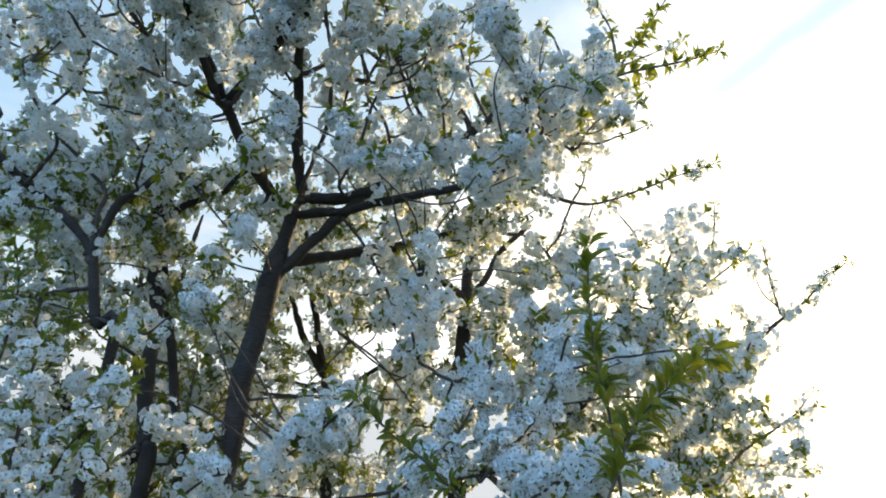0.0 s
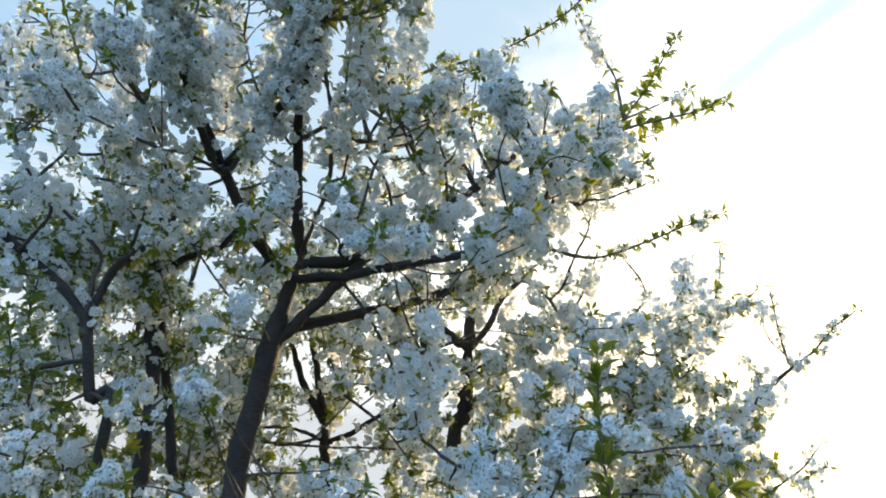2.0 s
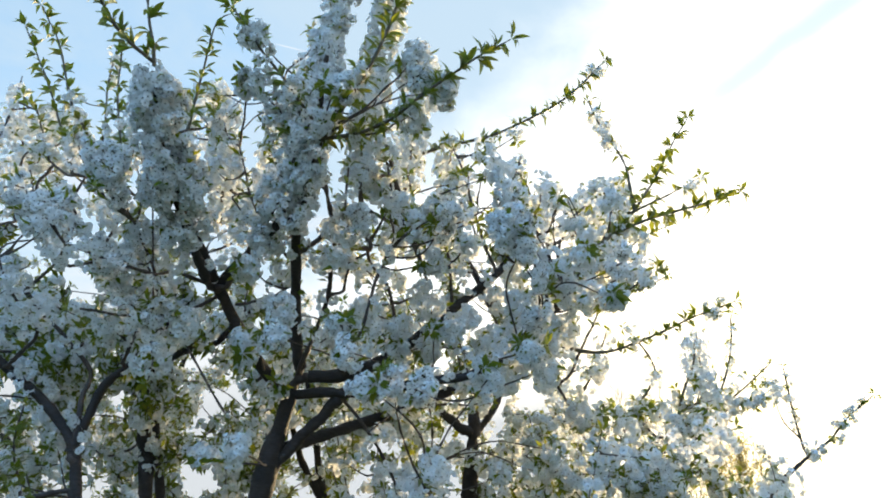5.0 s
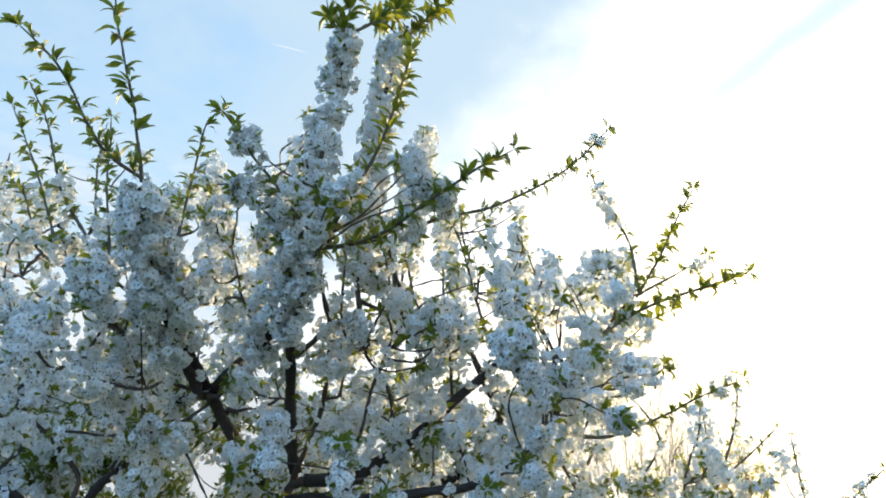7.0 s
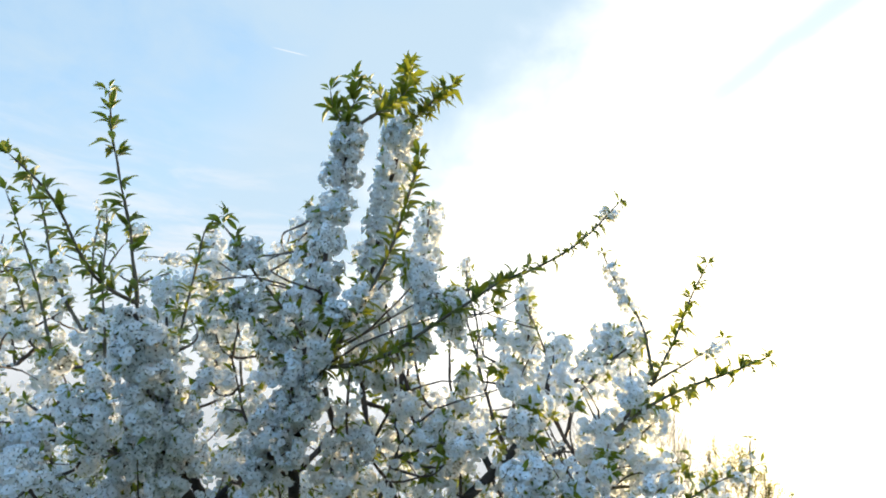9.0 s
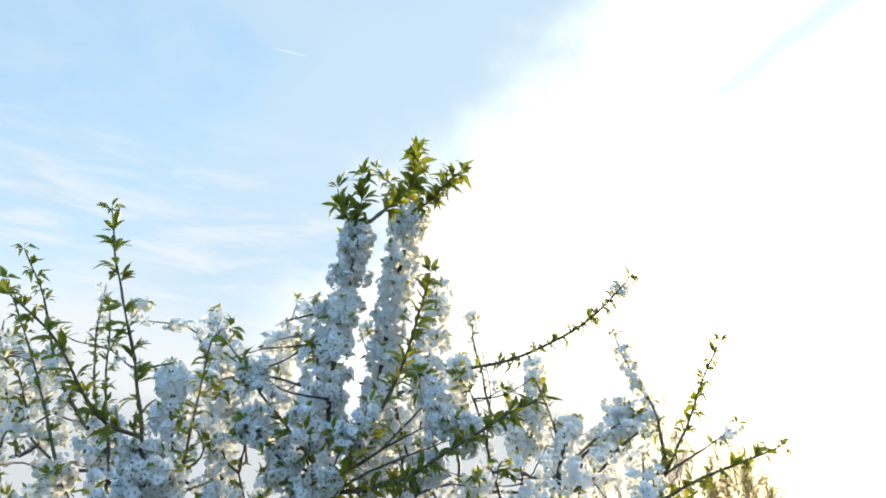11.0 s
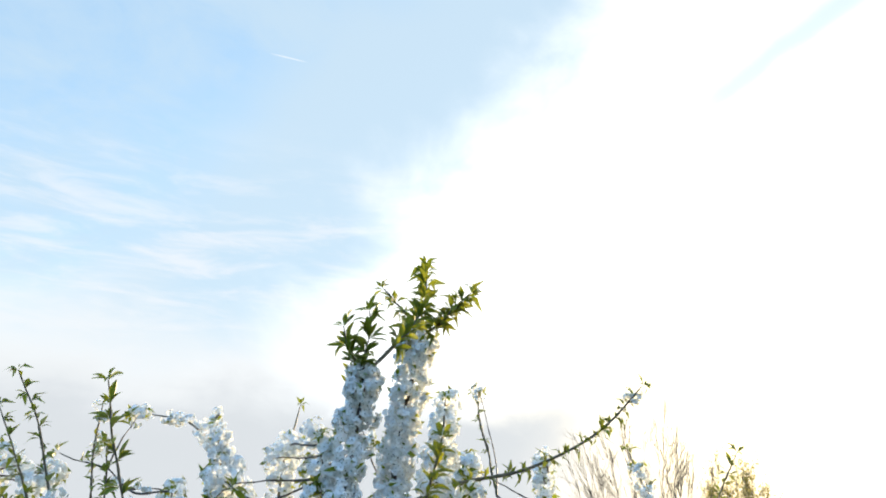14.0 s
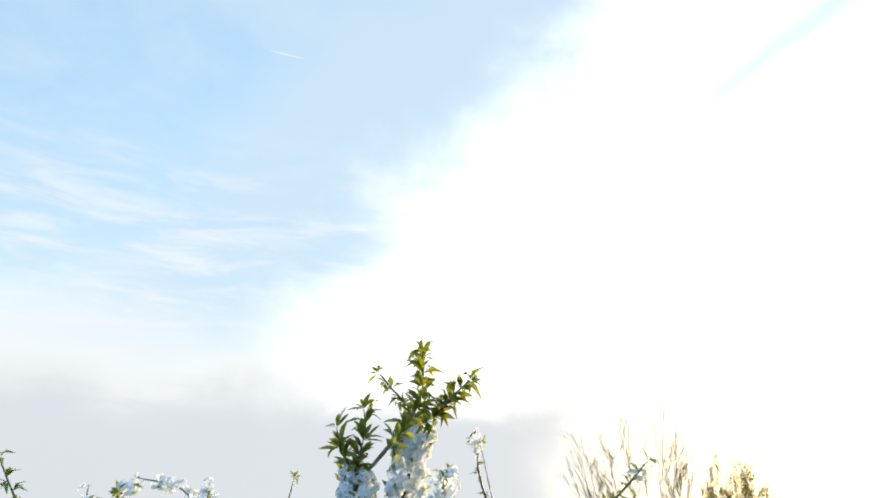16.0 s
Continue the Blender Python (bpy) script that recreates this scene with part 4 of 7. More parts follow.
gap((-0.59, 0.74, 3.90), (-2.34, 4.53, 4.94), 0.0202, 0.0918)
gap((-0.52, 0.75, 3.87), (-2.01, 4.58, 4.82), 0.0129, 0.0584)
gap((-0.42, 0.75, 3.88), (-1.55, 4.56, 4.85), 0.0230, 0.1043)
gap((-0.39, 0.76, 3.85), (-1.43, 4.63, 4.70), 0.0083, 0.0376)
gap((-0.28, 0.75, 3.86), (-0.93, 4.60, 4.77), 0.0064, 0.0292)
gap((-0.27, 0.78, 3.81), (-0.89, 4.70, 4.54), 0.0055, 0.0250)
gap((-0.21, 0.74, 3.89), (-0.59, 4.54, 4.92), 0.0110, 0.0501)
gap((-0.20, 0.73, 3.93), (-0.55, 4.47, 5.07), 0.0110, 0.0501)
gap((-0.21, 0.76, 3.85), (-0.60, 4.62, 4.73), 0.0055, 0.0250)
gap((-0.07, 0.77, 3.82), (0.03, 4.69, 4.57), 0.0064, 0.0292)
gap((-0.10, 0.79, 3.78), (-0.10, 4.75, 4.41), 0.0073, 0.0334)
gap((-0.03, 0.77, 3.82), (0.24, 4.69, 4.56), 0.0129, 0.0584)
gap((0.00, 0.80, 3.76), (0.36, 4.80, 4.29), 0.0092, 0.0417)
gap((-0.02, 0.82, 3.71), (0.27, 4.90, 4.06), 0.0110, 0.0501)
gap((0.03, 0.76, 3.84), (0.49, 4.64, 4.68), 0.0230, 0.1043)
gap((0.10, 0.80, 3.75), (0.82, 4.82, 4.25), 0.0165, 0.0751)
gap((0.11, 0.79, 3.78), (0.86, 4.76, 4.40), 0.0147, 0.0668)
gap((-0.37, 0.78, 3.79), (-1.35, 4.73, 4.46), 0.0055, 0.0250)
gap((-0.55, 0.74, 3.90), (-2.14, 4.53, 4.93), 0.0230, 0.1043)
gap((-0.35, 0.73, 3.93), (-1.22, 4.47, 5.08), 0.0367, 0.1669)
gap((-0.04, 0.81, 3.73), (0.15, 4.85, 4.18), 0.0083, 0.0376)
gap((0.15, 0.78, 3.81), (1.03, 4.71, 4.52), 0.0184, 0.0835)
gap((-0.73, 0.72, 3.93), (-2.97, 4.46, 5.10), 0.0275, 0.1252)
gap((-0.24, 0.60, 3.51), (-0.60, 2.27, 4.04), 0.0039, 0.0120)
gap((-0.19, 0.65, 3.02), (-0.50, 2.04, 3.81), 0.0042, 0.0120)
gap((-0.05, 0.85, 1.98), (-0.15, 2.48, 2.51), 0.0040, 0.0120)
gap((0.05, 0.80, 2.44), (0.23, 2.78, 2.93), 0.0036, 0.0120)
gap((-0.16, 0.61, 2.63), (-0.53, 2.06, 3.96), 0.0037, 0.0120)
gap((-0.17, 0.77, 2.50), (-0.43, 2.35, 3.01), 0.0041, 0.0120)
gap((0.08, 0.77, 2.16), (0.28, 2.64, 3.30), 0.0034, 0.0120)
gap((-0.04, 0.83, 2.29), (-0.08, 2.33, 2.38), 0.0044, 0.0120)
gap((-0.19, 0.61, 2.76), (-0.61, 2.27, 4.15), 0.0034, 0.0120)
gap((-0.26, 0.68, 2.83), (-0.69, 2.07, 3.48), 0.0042, 0.0120)
gap((-0.42, 0.61, 3.21), (-0.98, 1.78, 3.45), 0.0047, 0.0120)
gap((-0.44, 0.59, 2.65), (-1.18, 1.78, 3.47), 0.0042, 0.0120)
gap((-0.11, 0.66, 3.02), (-0.30, 2.16, 3.86), 0.0040, 0.0120)
gap((-0.17, 0.64, 3.03), (-0.47, 2.06, 3.85), 0.0041, 0.0120)
gap((0.19, 0.70, 2.48), (0.75, 2.85, 3.83), 0.0030, 0.0120)
gap((-0.11, 0.69, 3.17), (-0.28, 3.46, 3.30), 0.0029, 0.0120)
gap((0.07, 0.71, 2.64), (0.37, 3.12, 4.02), 0.0029, 0.0120)
gap((-0.20, 0.63, 3.04), (-0.60, 2.28, 4.03), 0.0037, 0.0120)
gap((-0.22, 0.64, 3.40), (-0.48, 2.06, 3.80), 0.0044, 0.0120)
gap((-0.30, 0.63, 3.17), (-0.95, 2.50, 3.85), 0.0035, 0.0120)
gap((-0.34, 0.75, 2.21), (-1.40, 3.24, 3.03), 0.0029, 0.0120)
gap((-0.47, 0.63, 2.57), (-1.50, 2.29, 3.38), 0.0035, 0.0120)
gap((-0.43, 0.59, 3.28), (-1.00, 1.81, 3.45), 0.0047, 0.0120)
gap((-0.20, 0.64, 3.02), (-0.51, 1.93, 3.74), 0.0044, 0.0120)
gap((0.08, 0.76, 2.36), (0.28, 2.64, 3.30), 0.0035, 0.0120)
gap((-0.38, 0.64, 2.20), (-1.39, 2.37, 3.54), 0.0032, 0.0120)
gap((0.10, 0.66, 3.31), (0.46, 2.81, 3.78), 0.0034, 0.0120)
gap((-0.18, 0.65, 3.01), (-0.48, 2.06, 3.79), 0.0042, 0.0120)
gap((-0.28, 0.63, 2.70), (-0.96, 2.48, 4.05), 0.0032, 0.0120)
gap((0.03, 0.74, 2.82), (0.13, 2.36, 2.99), 0.0042, 0.0120)
gap((-0.12, 0.65, 3.18), (-0.30, 2.16, 3.86), 0.0041, 0.0120)
gap((-0.44, 0.60, 2.92), (-1.50, 2.41, 3.78), 0.0033, 0.0120)
gap((-0.24, 0.66, 3.22), (-0.59, 2.38, 3.34), 0.0040, 0.0120)
gap((0.26, 0.81, 2.10), (1.04, 3.33, 2.54), 0.0030, 0.0120)
gap((-0.43, 0.68, 2.11), (-1.67, 2.60, 3.27), 0.0031, 0.0120)
gap((-0.44, 0.61, 2.99), (-1.60, 2.77, 3.54), 0.0031, 0.0120)
gap((0.17, 0.71, 2.36), (0.70, 2.82, 3.77), 0.0031, 0.0120)
gap((-0.37, 0.60, 3.25), (-1.23, 2.58, 3.99), 0.0033, 0.0120)
gap((0.06, 0.55, 3.66), (0.46, 2.81, 3.79), 0.0033, 0.0120)
gap((-0.37, 0.64, 2.63), (-0.95, 1.81, 3.35), 0.0044, 0.0120)
gap((-0.04, 0.66, 2.36), (-0.13, 2.62, 4.11), 0.0030, 0.0120)
gap((-0.23, 0.64, 2.71), (-0.66, 2.17, 3.81), 0.0037, 0.0120)
gap((-0.42, 0.65, 2.80), (-1.05, 1.84, 3.12), 0.0046, 0.0120)
gap((-0.36, 0.74, 2.43), (-1.40, 3.24, 3.03), 0.0029, 0.0120)
gap((0.19, 0.70, 2.48), (0.75, 2.81, 3.82), 0.0031, 0.0120)
gap((0.18, 0.68, 3.09), (0.73, 3.01, 3.70), 0.0032, 0.0120)
gap((-0.21, 0.62, 3.44), (-0.47, 2.05, 3.86), 0.0044, 0.0120)
gap((0.09, 0.72, 2.96), (0.21, 1.78, 3.14), 0.0053, 0.0120)
gap((-0.23, 0.52, 3.91), (-0.44, 1.98, 4.00), 0.0044, 0.0120)
gap((-0.15, 0.52, 3.97), (-0.22, 2.13, 4.27), 0.0042, 0.0120)
gap((-0.38, 0.60, 2.37), (-1.06, 1.74, 3.40), 0.0041, 0.0120)
gap((0.12, 0.70, 2.92), (0.39, 2.24, 3.53), 0.0041, 0.0120)
gap((-0.37, 0.75, 2.37), (-1.48, 3.38, 2.83), 0.0028, 0.0120)
gap((0.18, 0.70, 2.48), (0.69, 2.87, 3.87), 0.0030, 0.0120)
gap((0.18, 0.72, 2.50), (0.68, 2.82, 3.68), 0.0032, 0.0120)
gap((-0.01, 0.70, 2.37), (-0.01, 2.67, 3.89), 0.0031, 0.0120)
gap((-0.25, 0.54, 3.76), (-0.50, 2.04, 3.83), 0.0044, 0.0120)
gap((-0.17, 0.57, 3.69), (-0.31, 2.24, 4.04), 0.0041, 0.0120)
gap((-0.27, 0.52, 3.90), (-0.61, 2.27, 4.05), 0.0039, 0.0120)
gap((-0.19, 0.62, 3.04), (-0.52, 2.05, 3.96), 0.0040, 0.0120)
gap((-0.50, 0.49, 3.59), (-1.57, 2.64, 3.69), 0.0032, 0.0120)
gap((-0.46, 0.58, 2.91), (-1.52, 2.27, 3.70), 0.0035, 0.0120)
gap((-0.41, 0.58, 2.46), (-1.18, 1.78, 3.46), 0.0040, 0.0120)
gap((-0.50, 0.59, 3.09), (-1.62, 2.50, 3.21), 0.0034, 0.0120)
gap((-0.49, 0.53, 3.19), (-1.88, 2.58, 4.08), 0.0030, 0.0120)
gap((-0.20, 0.67, 2.27), (-0.64, 2.13, 3.53), 0.0037, 0.0120)
gap((-0.35, 0.61, 2.98), (-1.18, 2.43, 3.94), 0.0034, 0.0120)
gap((-0.15, 0.55, 3.16), (-0.39, 1.83, 4.24), 0.0041, 0.0120)
gap((-0.45, 0.58, 2.33), (-2.00, 2.68, 4.11), 0.0026, 0.0120)
gap((-0.22, 0.63, 3.42), (-0.50, 2.04, 3.82), 0.0044, 0.0120)
gap((-0.49, 0.61, 2.66), (-1.29, 1.80, 3.24), 0.0043, 0.0120)
gap((-0.08, 0.76, 2.76), (-0.28, 3.46, 3.30), 0.0029, 0.0120)
gap((-0.22, 0.67, 2.26), (-0.64, 1.93, 3.33), 0.0041, 0.0120)
gap((0.14, 0.77, 2.51), (0.43, 2.31, 3.02), 0.0042, 0.0120)
gap((-0.48, 0.61, 2.83), (-1.29, 1.87, 3.21), 0.0043, 0.0120)
gap((-0.19, 0.69, 2.66), (-0.47, 2.00, 3.45), 0.0043, 0.0120)
gap((-0.46, 0.64, 2.57), (-1.48, 2.33, 3.36), 0.0035, 0.0120)
gap((-0.21, 0.63, 2.51), (-0.66, 2.17, 3.80), 0.0036, 0.0120)
gap((-0.21, 0.65, 2.29), (-0.69, 2.14, 3.63), 0.0036, 0.0120)
gap((-0.07, 0.75, 2.80), (-0.21, 3.28, 3.42), 0.0030, 0.0120)
gap((0.37, 0.80, 1.90), (1.57, 3.40, 2.54), 0.0028, 0.0120)
gap((-0.41, 0.61, 2.22), (-1.21, 1.80, 3.25), 0.0040, 0.0120)
gap((-0.07, 0.77, 2.16), (-0.26, 2.76, 3.35), 0.0033, 0.0120)
gap((0.23, 0.71, 2.80), (0.66, 2.22, 3.20), 0.0042, 0.0120)
gap((-0.42, 0.70, 2.08), (-1.69, 2.86, 3.23), 0.0029, 0.0120)
gap((-0.18, 0.55, 3.82), (-0.31, 2.24, 4.04), 0.0040, 0.0120)
gap((0.07, 0.67, 2.35), (0.28, 2.46, 3.91), 0.0032, 0.0120)
gap((-0.24, 0.68, 2.72), (-0.64, 2.12, 3.54), 0.0041, 0.0120)
gap((-0.11, 0.68, 3.26), (-0.23, 2.32, 3.65), 0.0041, 0.0120)
gap((-0.11, 0.77, 2.16), (-0.31, 2.21, 3.03), 0.0041, 0.0120)
gap((-0.09, 0.75, 2.59), (-0.25, 2.68, 3.44), 0.0035, 0.0120)
gap((-0.10, 0.71, 3.08), (-0.26, 2.76, 3.37), 0.0036, 0.0120)
gap((-0.03, 0.76, 2.18), (-0.10, 2.26, 3.12), 0.0040, 0.0120)
gap((-0.25, 0.68, 2.43), (-0.73, 2.08, 3.36), 0.0040, 0.0120)
gap((0.08, 0.70, 3.09), (0.22, 1.96, 3.41), 0.0048, 0.0120)
gap((-0.17, 0.68, 2.49), (-0.47, 2.00, 3.45), 0.0041, 0.0120)
gap((-0.51, 0.57, 3.15), (-1.29, 1.87, 3.22), 0.0044, 0.0120)
gap((0.12, 0.73, 2.22), (0.34, 2.03, 3.15), 0.0042, 0.0120)
gap((-0.07, 0.84, 2.06), (-0.20, 2.61, 2.69), 0.0038, 0.0120)
gap((-0.35, 0.79, 1.96), (-1.48, 3.38, 2.82), 0.0028, 0.0120)
gap((0.04, 0.74, 2.83), (0.16, 2.34, 2.89), 0.0042, 0.0120)
gap((-0.31, 0.63, 3.18), (-0.93, 2.37, 3.87), 0.0037, 0.0120)
gap((-0.43, 0.60, 2.21), (-1.29, 1.81, 3.23), 0.0039, 0.0120)
gap((-0.09, 0.72, 2.88), (-0.23, 2.32, 3.45), 0.0041, 0.0120)
gap((-0.09, 0.70, 3.08), (-0.23, 2.32, 3.45), 0.0041, 0.0120)
gap((0.01, 0.52, 3.88), (0.37, 3.11, 4.04), 0.0030, 0.0120)
gap((-0.13, 0.65, 3.15), (-0.29, 1.85, 3.71), 0.0047, 0.0120)
gap((-0.09, 0.71, 3.13), (-0.21, 3.38, 3.37), 0.0030, 0.0120)
gap((-0.15, 0.60, 2.73), (-0.44, 1.99, 3.96), 0.0038, 0.0120)
gap((-0.27, 0.66, 3.23), (-0.64, 2.11, 3.55), 0.0043, 0.0120)
gap((-0.48, 0.55, 3.35), (-1.50, 2.41, 3.79), 0.0035, 0.0120)
gap((0.09, 0.73, 2.63), (0.29, 2.03, 3.29), 0.0044, 0.0120)
gap((-0.17, 0.60, 2.79), (-0.48, 1.97, 4.00), 0.0038, 0.0120)
gap((-0.21, 0.61, 3.44), (-0.48, 1.96, 4.02), 0.0044, 0.0120)
gap((-0.08, 0.56, 3.17), (-0.22, 2.02, 4.43), 0.0037, 0.0120)
gap((-0.15, 0.57, 3.14), (-0.39, 1.88, 4.17), 0.0041, 0.0120)
gap((-0.41, 0.58, 2.51), (-1.66, 2.46, 4.03), 0.0029, 0.0120)
gap((0.14, 0.83, 2.15), (0.47, 2.72, 2.50), 0.0037, 0.0120)
gap((-0.21, 0.63, 3.25), (-0.56, 2.13, 3.97), 0.0041, 0.0120)
gap((-0.04, 0.73, 2.63), (-0.08, 2.13, 3.33), 0.0043, 0.0120)
gap((-0.10, 0.56, 3.74), (-0.11, 2.43, 4.26), 0.0037, 0.0120)
gap((-0.33, 0.70, 2.17), (-1.05, 2.22, 3.18), 0.0037, 0.0120)
gap((-0.30, 0.79, 2.21), (-0.64, 1.83, 2.25), 0.0053, 0.0120)
gap((0.10, 0.70, 2.72), (0.39, 2.47, 3.70), 0.0036, 0.0120)
gap((-0.15, 0.75, 2.74), (-0.37, 2.27, 3.02), 0.0043, 0.0120)
gap((-0.03, 0.86, 1.95), (-0.08, 2.33, 2.37), 0.0044, 0.0120)
gap((-0.31, 0.65, 3.17), (-0.78, 2.16, 3.24), 0.0043, 0.0120)
gap((-0.10, 0.76, 2.17), (-0.37, 2.75, 3.40), 0.0033, 0.0120)
gap((0.06, 0.64, 3.39), (0.38, 3.09, 4.13), 0.0031, 0.0120)
gap((-0.22, 0.50, 4.20), (-0.39, 1.81, 4.27), 0.0047, 0.0120)
gap((-0.21, 0.55, 3.78), (-0.45, 2.54, 4.19), 0.0036, 0.0120)
gap((0.05, 0.68, 2.54), (0.16, 2.46, 3.86), 0.0034, 0.0120)
gap((-0.52, 0.54, 3.33), (-1.71, 2.47, 3.74), 0.0033, 0.0120)
gap((-0.20, 0.73, 2.19), (-0.61, 2.20, 3.18), 0.0039, 0.0120)
gap((-0.23, 0.71, 2.63), (-0.58, 2.07, 3.31), 0.0043, 0.0120)
gap((-0.44, 0.60, 3.03), (-1.57, 2.65, 3.68), 0.0032, 0.0120)
gap((-0.11, 0.77, 2.34), (-0.31, 2.21, 3.04), 0.0042, 0.0120)
gap((0.12, 0.54, 3.66), (0.69, 2.81, 3.79), 0.0033, 0.0120)
gap((-0.04, 0.73, 2.90), (-0.07, 2.31, 2.97), 0.0043, 0.0120)
gap((-0.34, 0.69, 2.35), (-1.05, 2.22, 3.19), 0.0038, 0.0120)
gap((0.21, 0.68, 2.92), (0.80, 2.78, 3.79), 0.0033, 0.0120)
gap((-0.43, 0.66, 2.60), (-1.60, 2.78, 3.53), 0.0030, 0.0120)
gap((-0.48, 0.64, 2.30), (-1.69, 2.38, 3.19), 0.0033, 0.0120)
gap((0.21, 0.72, 2.81), (0.65, 2.31, 3.24), 0.0041, 0.0120)
gap((0.13, 0.53, 3.74), (0.75, 2.84, 3.85), 0.0032, 0.0120)
gap((-0.21, 0.58, 3.63), (-0.44, 1.93, 4.10), 0.0045, 0.0120)
gap((-0.15, 0.73, 2.85), (-0.37, 2.27, 3.02), 0.0043, 0.0120)
gap((-0.29, 0.68, 2.99), (-0.77, 2.16, 3.24), 0.0043, 0.0120)
gap((-0.36, 0.79, 1.93), (-1.08, 2.36, 2.38), 0.0039, 0.0120)
gap((-0.24, 0.51, 4.04), (-0.44, 1.92, 4.11), 0.0045, 0.0120)
gap((-0.44, 0.60, 3.21), (-0.97, 1.74, 3.29), 0.0049, 0.0120)
gap((0.00, 0.84, 2.14), (0.03, 3.28, 2.67), 0.0031, 0.0120)
gap((-0.10, 0.70, 2.36), (-0.27, 2.17, 3.50), 0.0038, 0.0120)
gap((-0.11, 0.67, 3.29), (-0.20, 2.25, 3.51), 0.0042, 0.0120)
gap((0.05, 0.78, 2.32), (0.15, 2.22, 2.95), 0.0043, 0.0120)
gap((-0.20, 0.73, 2.18), (-0.51, 1.86, 2.92), 0.0046, 0.0120)
gap((-0.00, 0.72, 2.90), (0.02, 2.25, 3.46), 0.0042, 0.0120)
gap((-0.20, 0.56, 3.68), (-0.39, 1.87, 4.18), 0.0046, 0.0120)
gap((0.09, 0.88, 1.91), (0.34, 3.12, 2.28), 0.0033, 0.0120)
gap((0.11, 0.70, 2.26), (0.39, 2.47, 3.69), 0.0033, 0.0120)
gap((-0.24, 0.54, 3.80), (-0.47, 2.05, 3.87), 0.0044, 0.0120)
gap((-0.43, 0.64, 2.81), (-1.21, 2.12, 3.25), 0.0040, 0.0120)
gap((-0.35, 0.61, 2.37), (-0.98, 1.79, 3.43), 0.0041, 0.0120)
gap((0.28, 0.79, 2.18), (0.89, 2.62, 2.29), 0.0037, 0.0120)
gap((0.15, 0.77, 2.14), (0.44, 2.31, 3.01), 0.0039, 0.0120)
gap((-0.36, 0.63, 3.09), (-0.80, 1.65, 3.39), 0.0051, 0.0120)
gap((-0.48, 0.70, 2.14), (-1.64, 2.51, 2.56), 0.0034, 0.0120)
gap((0.05, 0.67, 2.35), (0.16, 1.88, 3.41), 0.0042, 0.0120)
gap((-0.05, 0.81, 2.41), (-0.10, 2.44, 2.81), 0.0041, 0.0120)
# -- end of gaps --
# space before trunks and forks, kept free of twigs for the camera's view
A.clear_for_view = lambda p: ((p[:, 1] < 2.42) & (p[:, 0] > -0.88) & (p[:, 0] < -0.30) & (p[:, 2] < 2.75)) | ((p[:, 1] < 2.35) & (p[:, 0] > -0.60) & (p[:, 0] < 0.15) & (p[:, 2] > 2.55) & (p[:, 2] < 3.05))
B.clear_for_view = lambda p: ((p[:, 1] < 2.4) & (p[:, 0] > -1.6) & (p[:, 0] < -0.5) & (p[:, 2] < 2.75)) | ((p[:, 1] < 3.7) & (p[:, 0] > -0.8) & (p[:, 2] > 2.0) & (p[:, 2] < 2.8))
C.clear_for_view = lambda p: ((p[:, 1] < 3.7) & (p[:, 0] > -0.85) & (p[:, 0] < -0.3) & (p[:, 2] > 2.1) & (p[:, 2] < 2.75)) | ((p[:, 1] < 3.35) & (p[:, 0] > -0.02) & (p[:, 0] < 0.22) & (p[:, 2] < 2.85) & (p[:, 2] > 2.45))

# -- limbs --
# limbs and shoots of tree A
limb(A, "trunk", [(-0.98, 2.42, -0.05), (-0.73, 2.38, 1.83), (-0.71, 2.38, 2.11), (-0.67, 2.38, 2.33), (-0.63, 2.36, 2.54), (-0.57, 2.35, 2.80)], 0.0433, 0.0367)
limb(A, "limb", [(-0.57, 2.35, 2.79), (-0.67, 2.26, 2.88), (-0.74, 2.17, 3.00), (-0.79, 2.08, 3.11), (-0.82, 1.98, 3.19), (-0.85, 1.88, 3.28)], 0.0250, 0.0150, bloom=[(0.80, 1.00, 0.093, 0.50)])
limb(A, "limb", [(-0.80, 2.00, 3.10), (-0.83, 1.88, 3.20), (-0.84, 1.79, 3.28), (-0.86, 1.67, 3.40), (-0.87, 1.54, 3.58)], 0.0179, 0.0079, bloom=[(0.22, 0.60, 0.094, 1.30), (0.55, 1.00, 0.096, 1.70)], leaf=(0.30, 0.90, 10, 0.045))
limb(A, "shoot", [(-0.87, 1.54, 3.60), (-0.90, 1.50, 3.79), (-0.95, 1.45, 3.99), (-1.01, 1.43, 4.22)], 0.0075, 0.0032, leaf=(0.05, 1.00, 34, 0.050))
limb(A, "shoot", [(-0.87, 1.54, 3.61), (-0.94, 1.43, 3.65), (-1.03, 1.33, 3.82), (-1.12, 1.26, 3.91)], 0.0079, 0.0029, leaf=(0.05, 1.00, 34, 0.050))
limb(A, "limb", [(-0.78, 2.08, 3.11), (-0.70, 2.02, 3.20), (-0.58, 1.93, 3.25), (-0.51, 1.85, 3.32)], 0.0185, 0.0097)
limb(A, "limb", [(-0.75, 2.05, 3.09), (-0.67, 1.98, 3.20), (-0.57, 1.90, 3.33), (-0.50, 1.81, 3.44), (-0.46, 1.79, 3.56)], 0.0135, 0.0075, bloom=[(0.25, 0.95, 0.087, 0.80)], leaf=(0.10, 0.90, 16, 0.045))
limb(A, "limb", [(-0.54, 2.33, 2.88), (-0.56, 2.23, 3.05), (-0.55, 2.08, 3.21), (-0.51, 1.93, 3.32), (-0.45, 1.82, 3.40), (-0.40, 1.75, 3.48)], 0.0237, 0.0120, bloom=[(0.15, 0.30, 0.048, 0.30), (0.55, 0.95, 0.085, 0.70)], leaf=(0.20, 0.90, 20, 0.045))
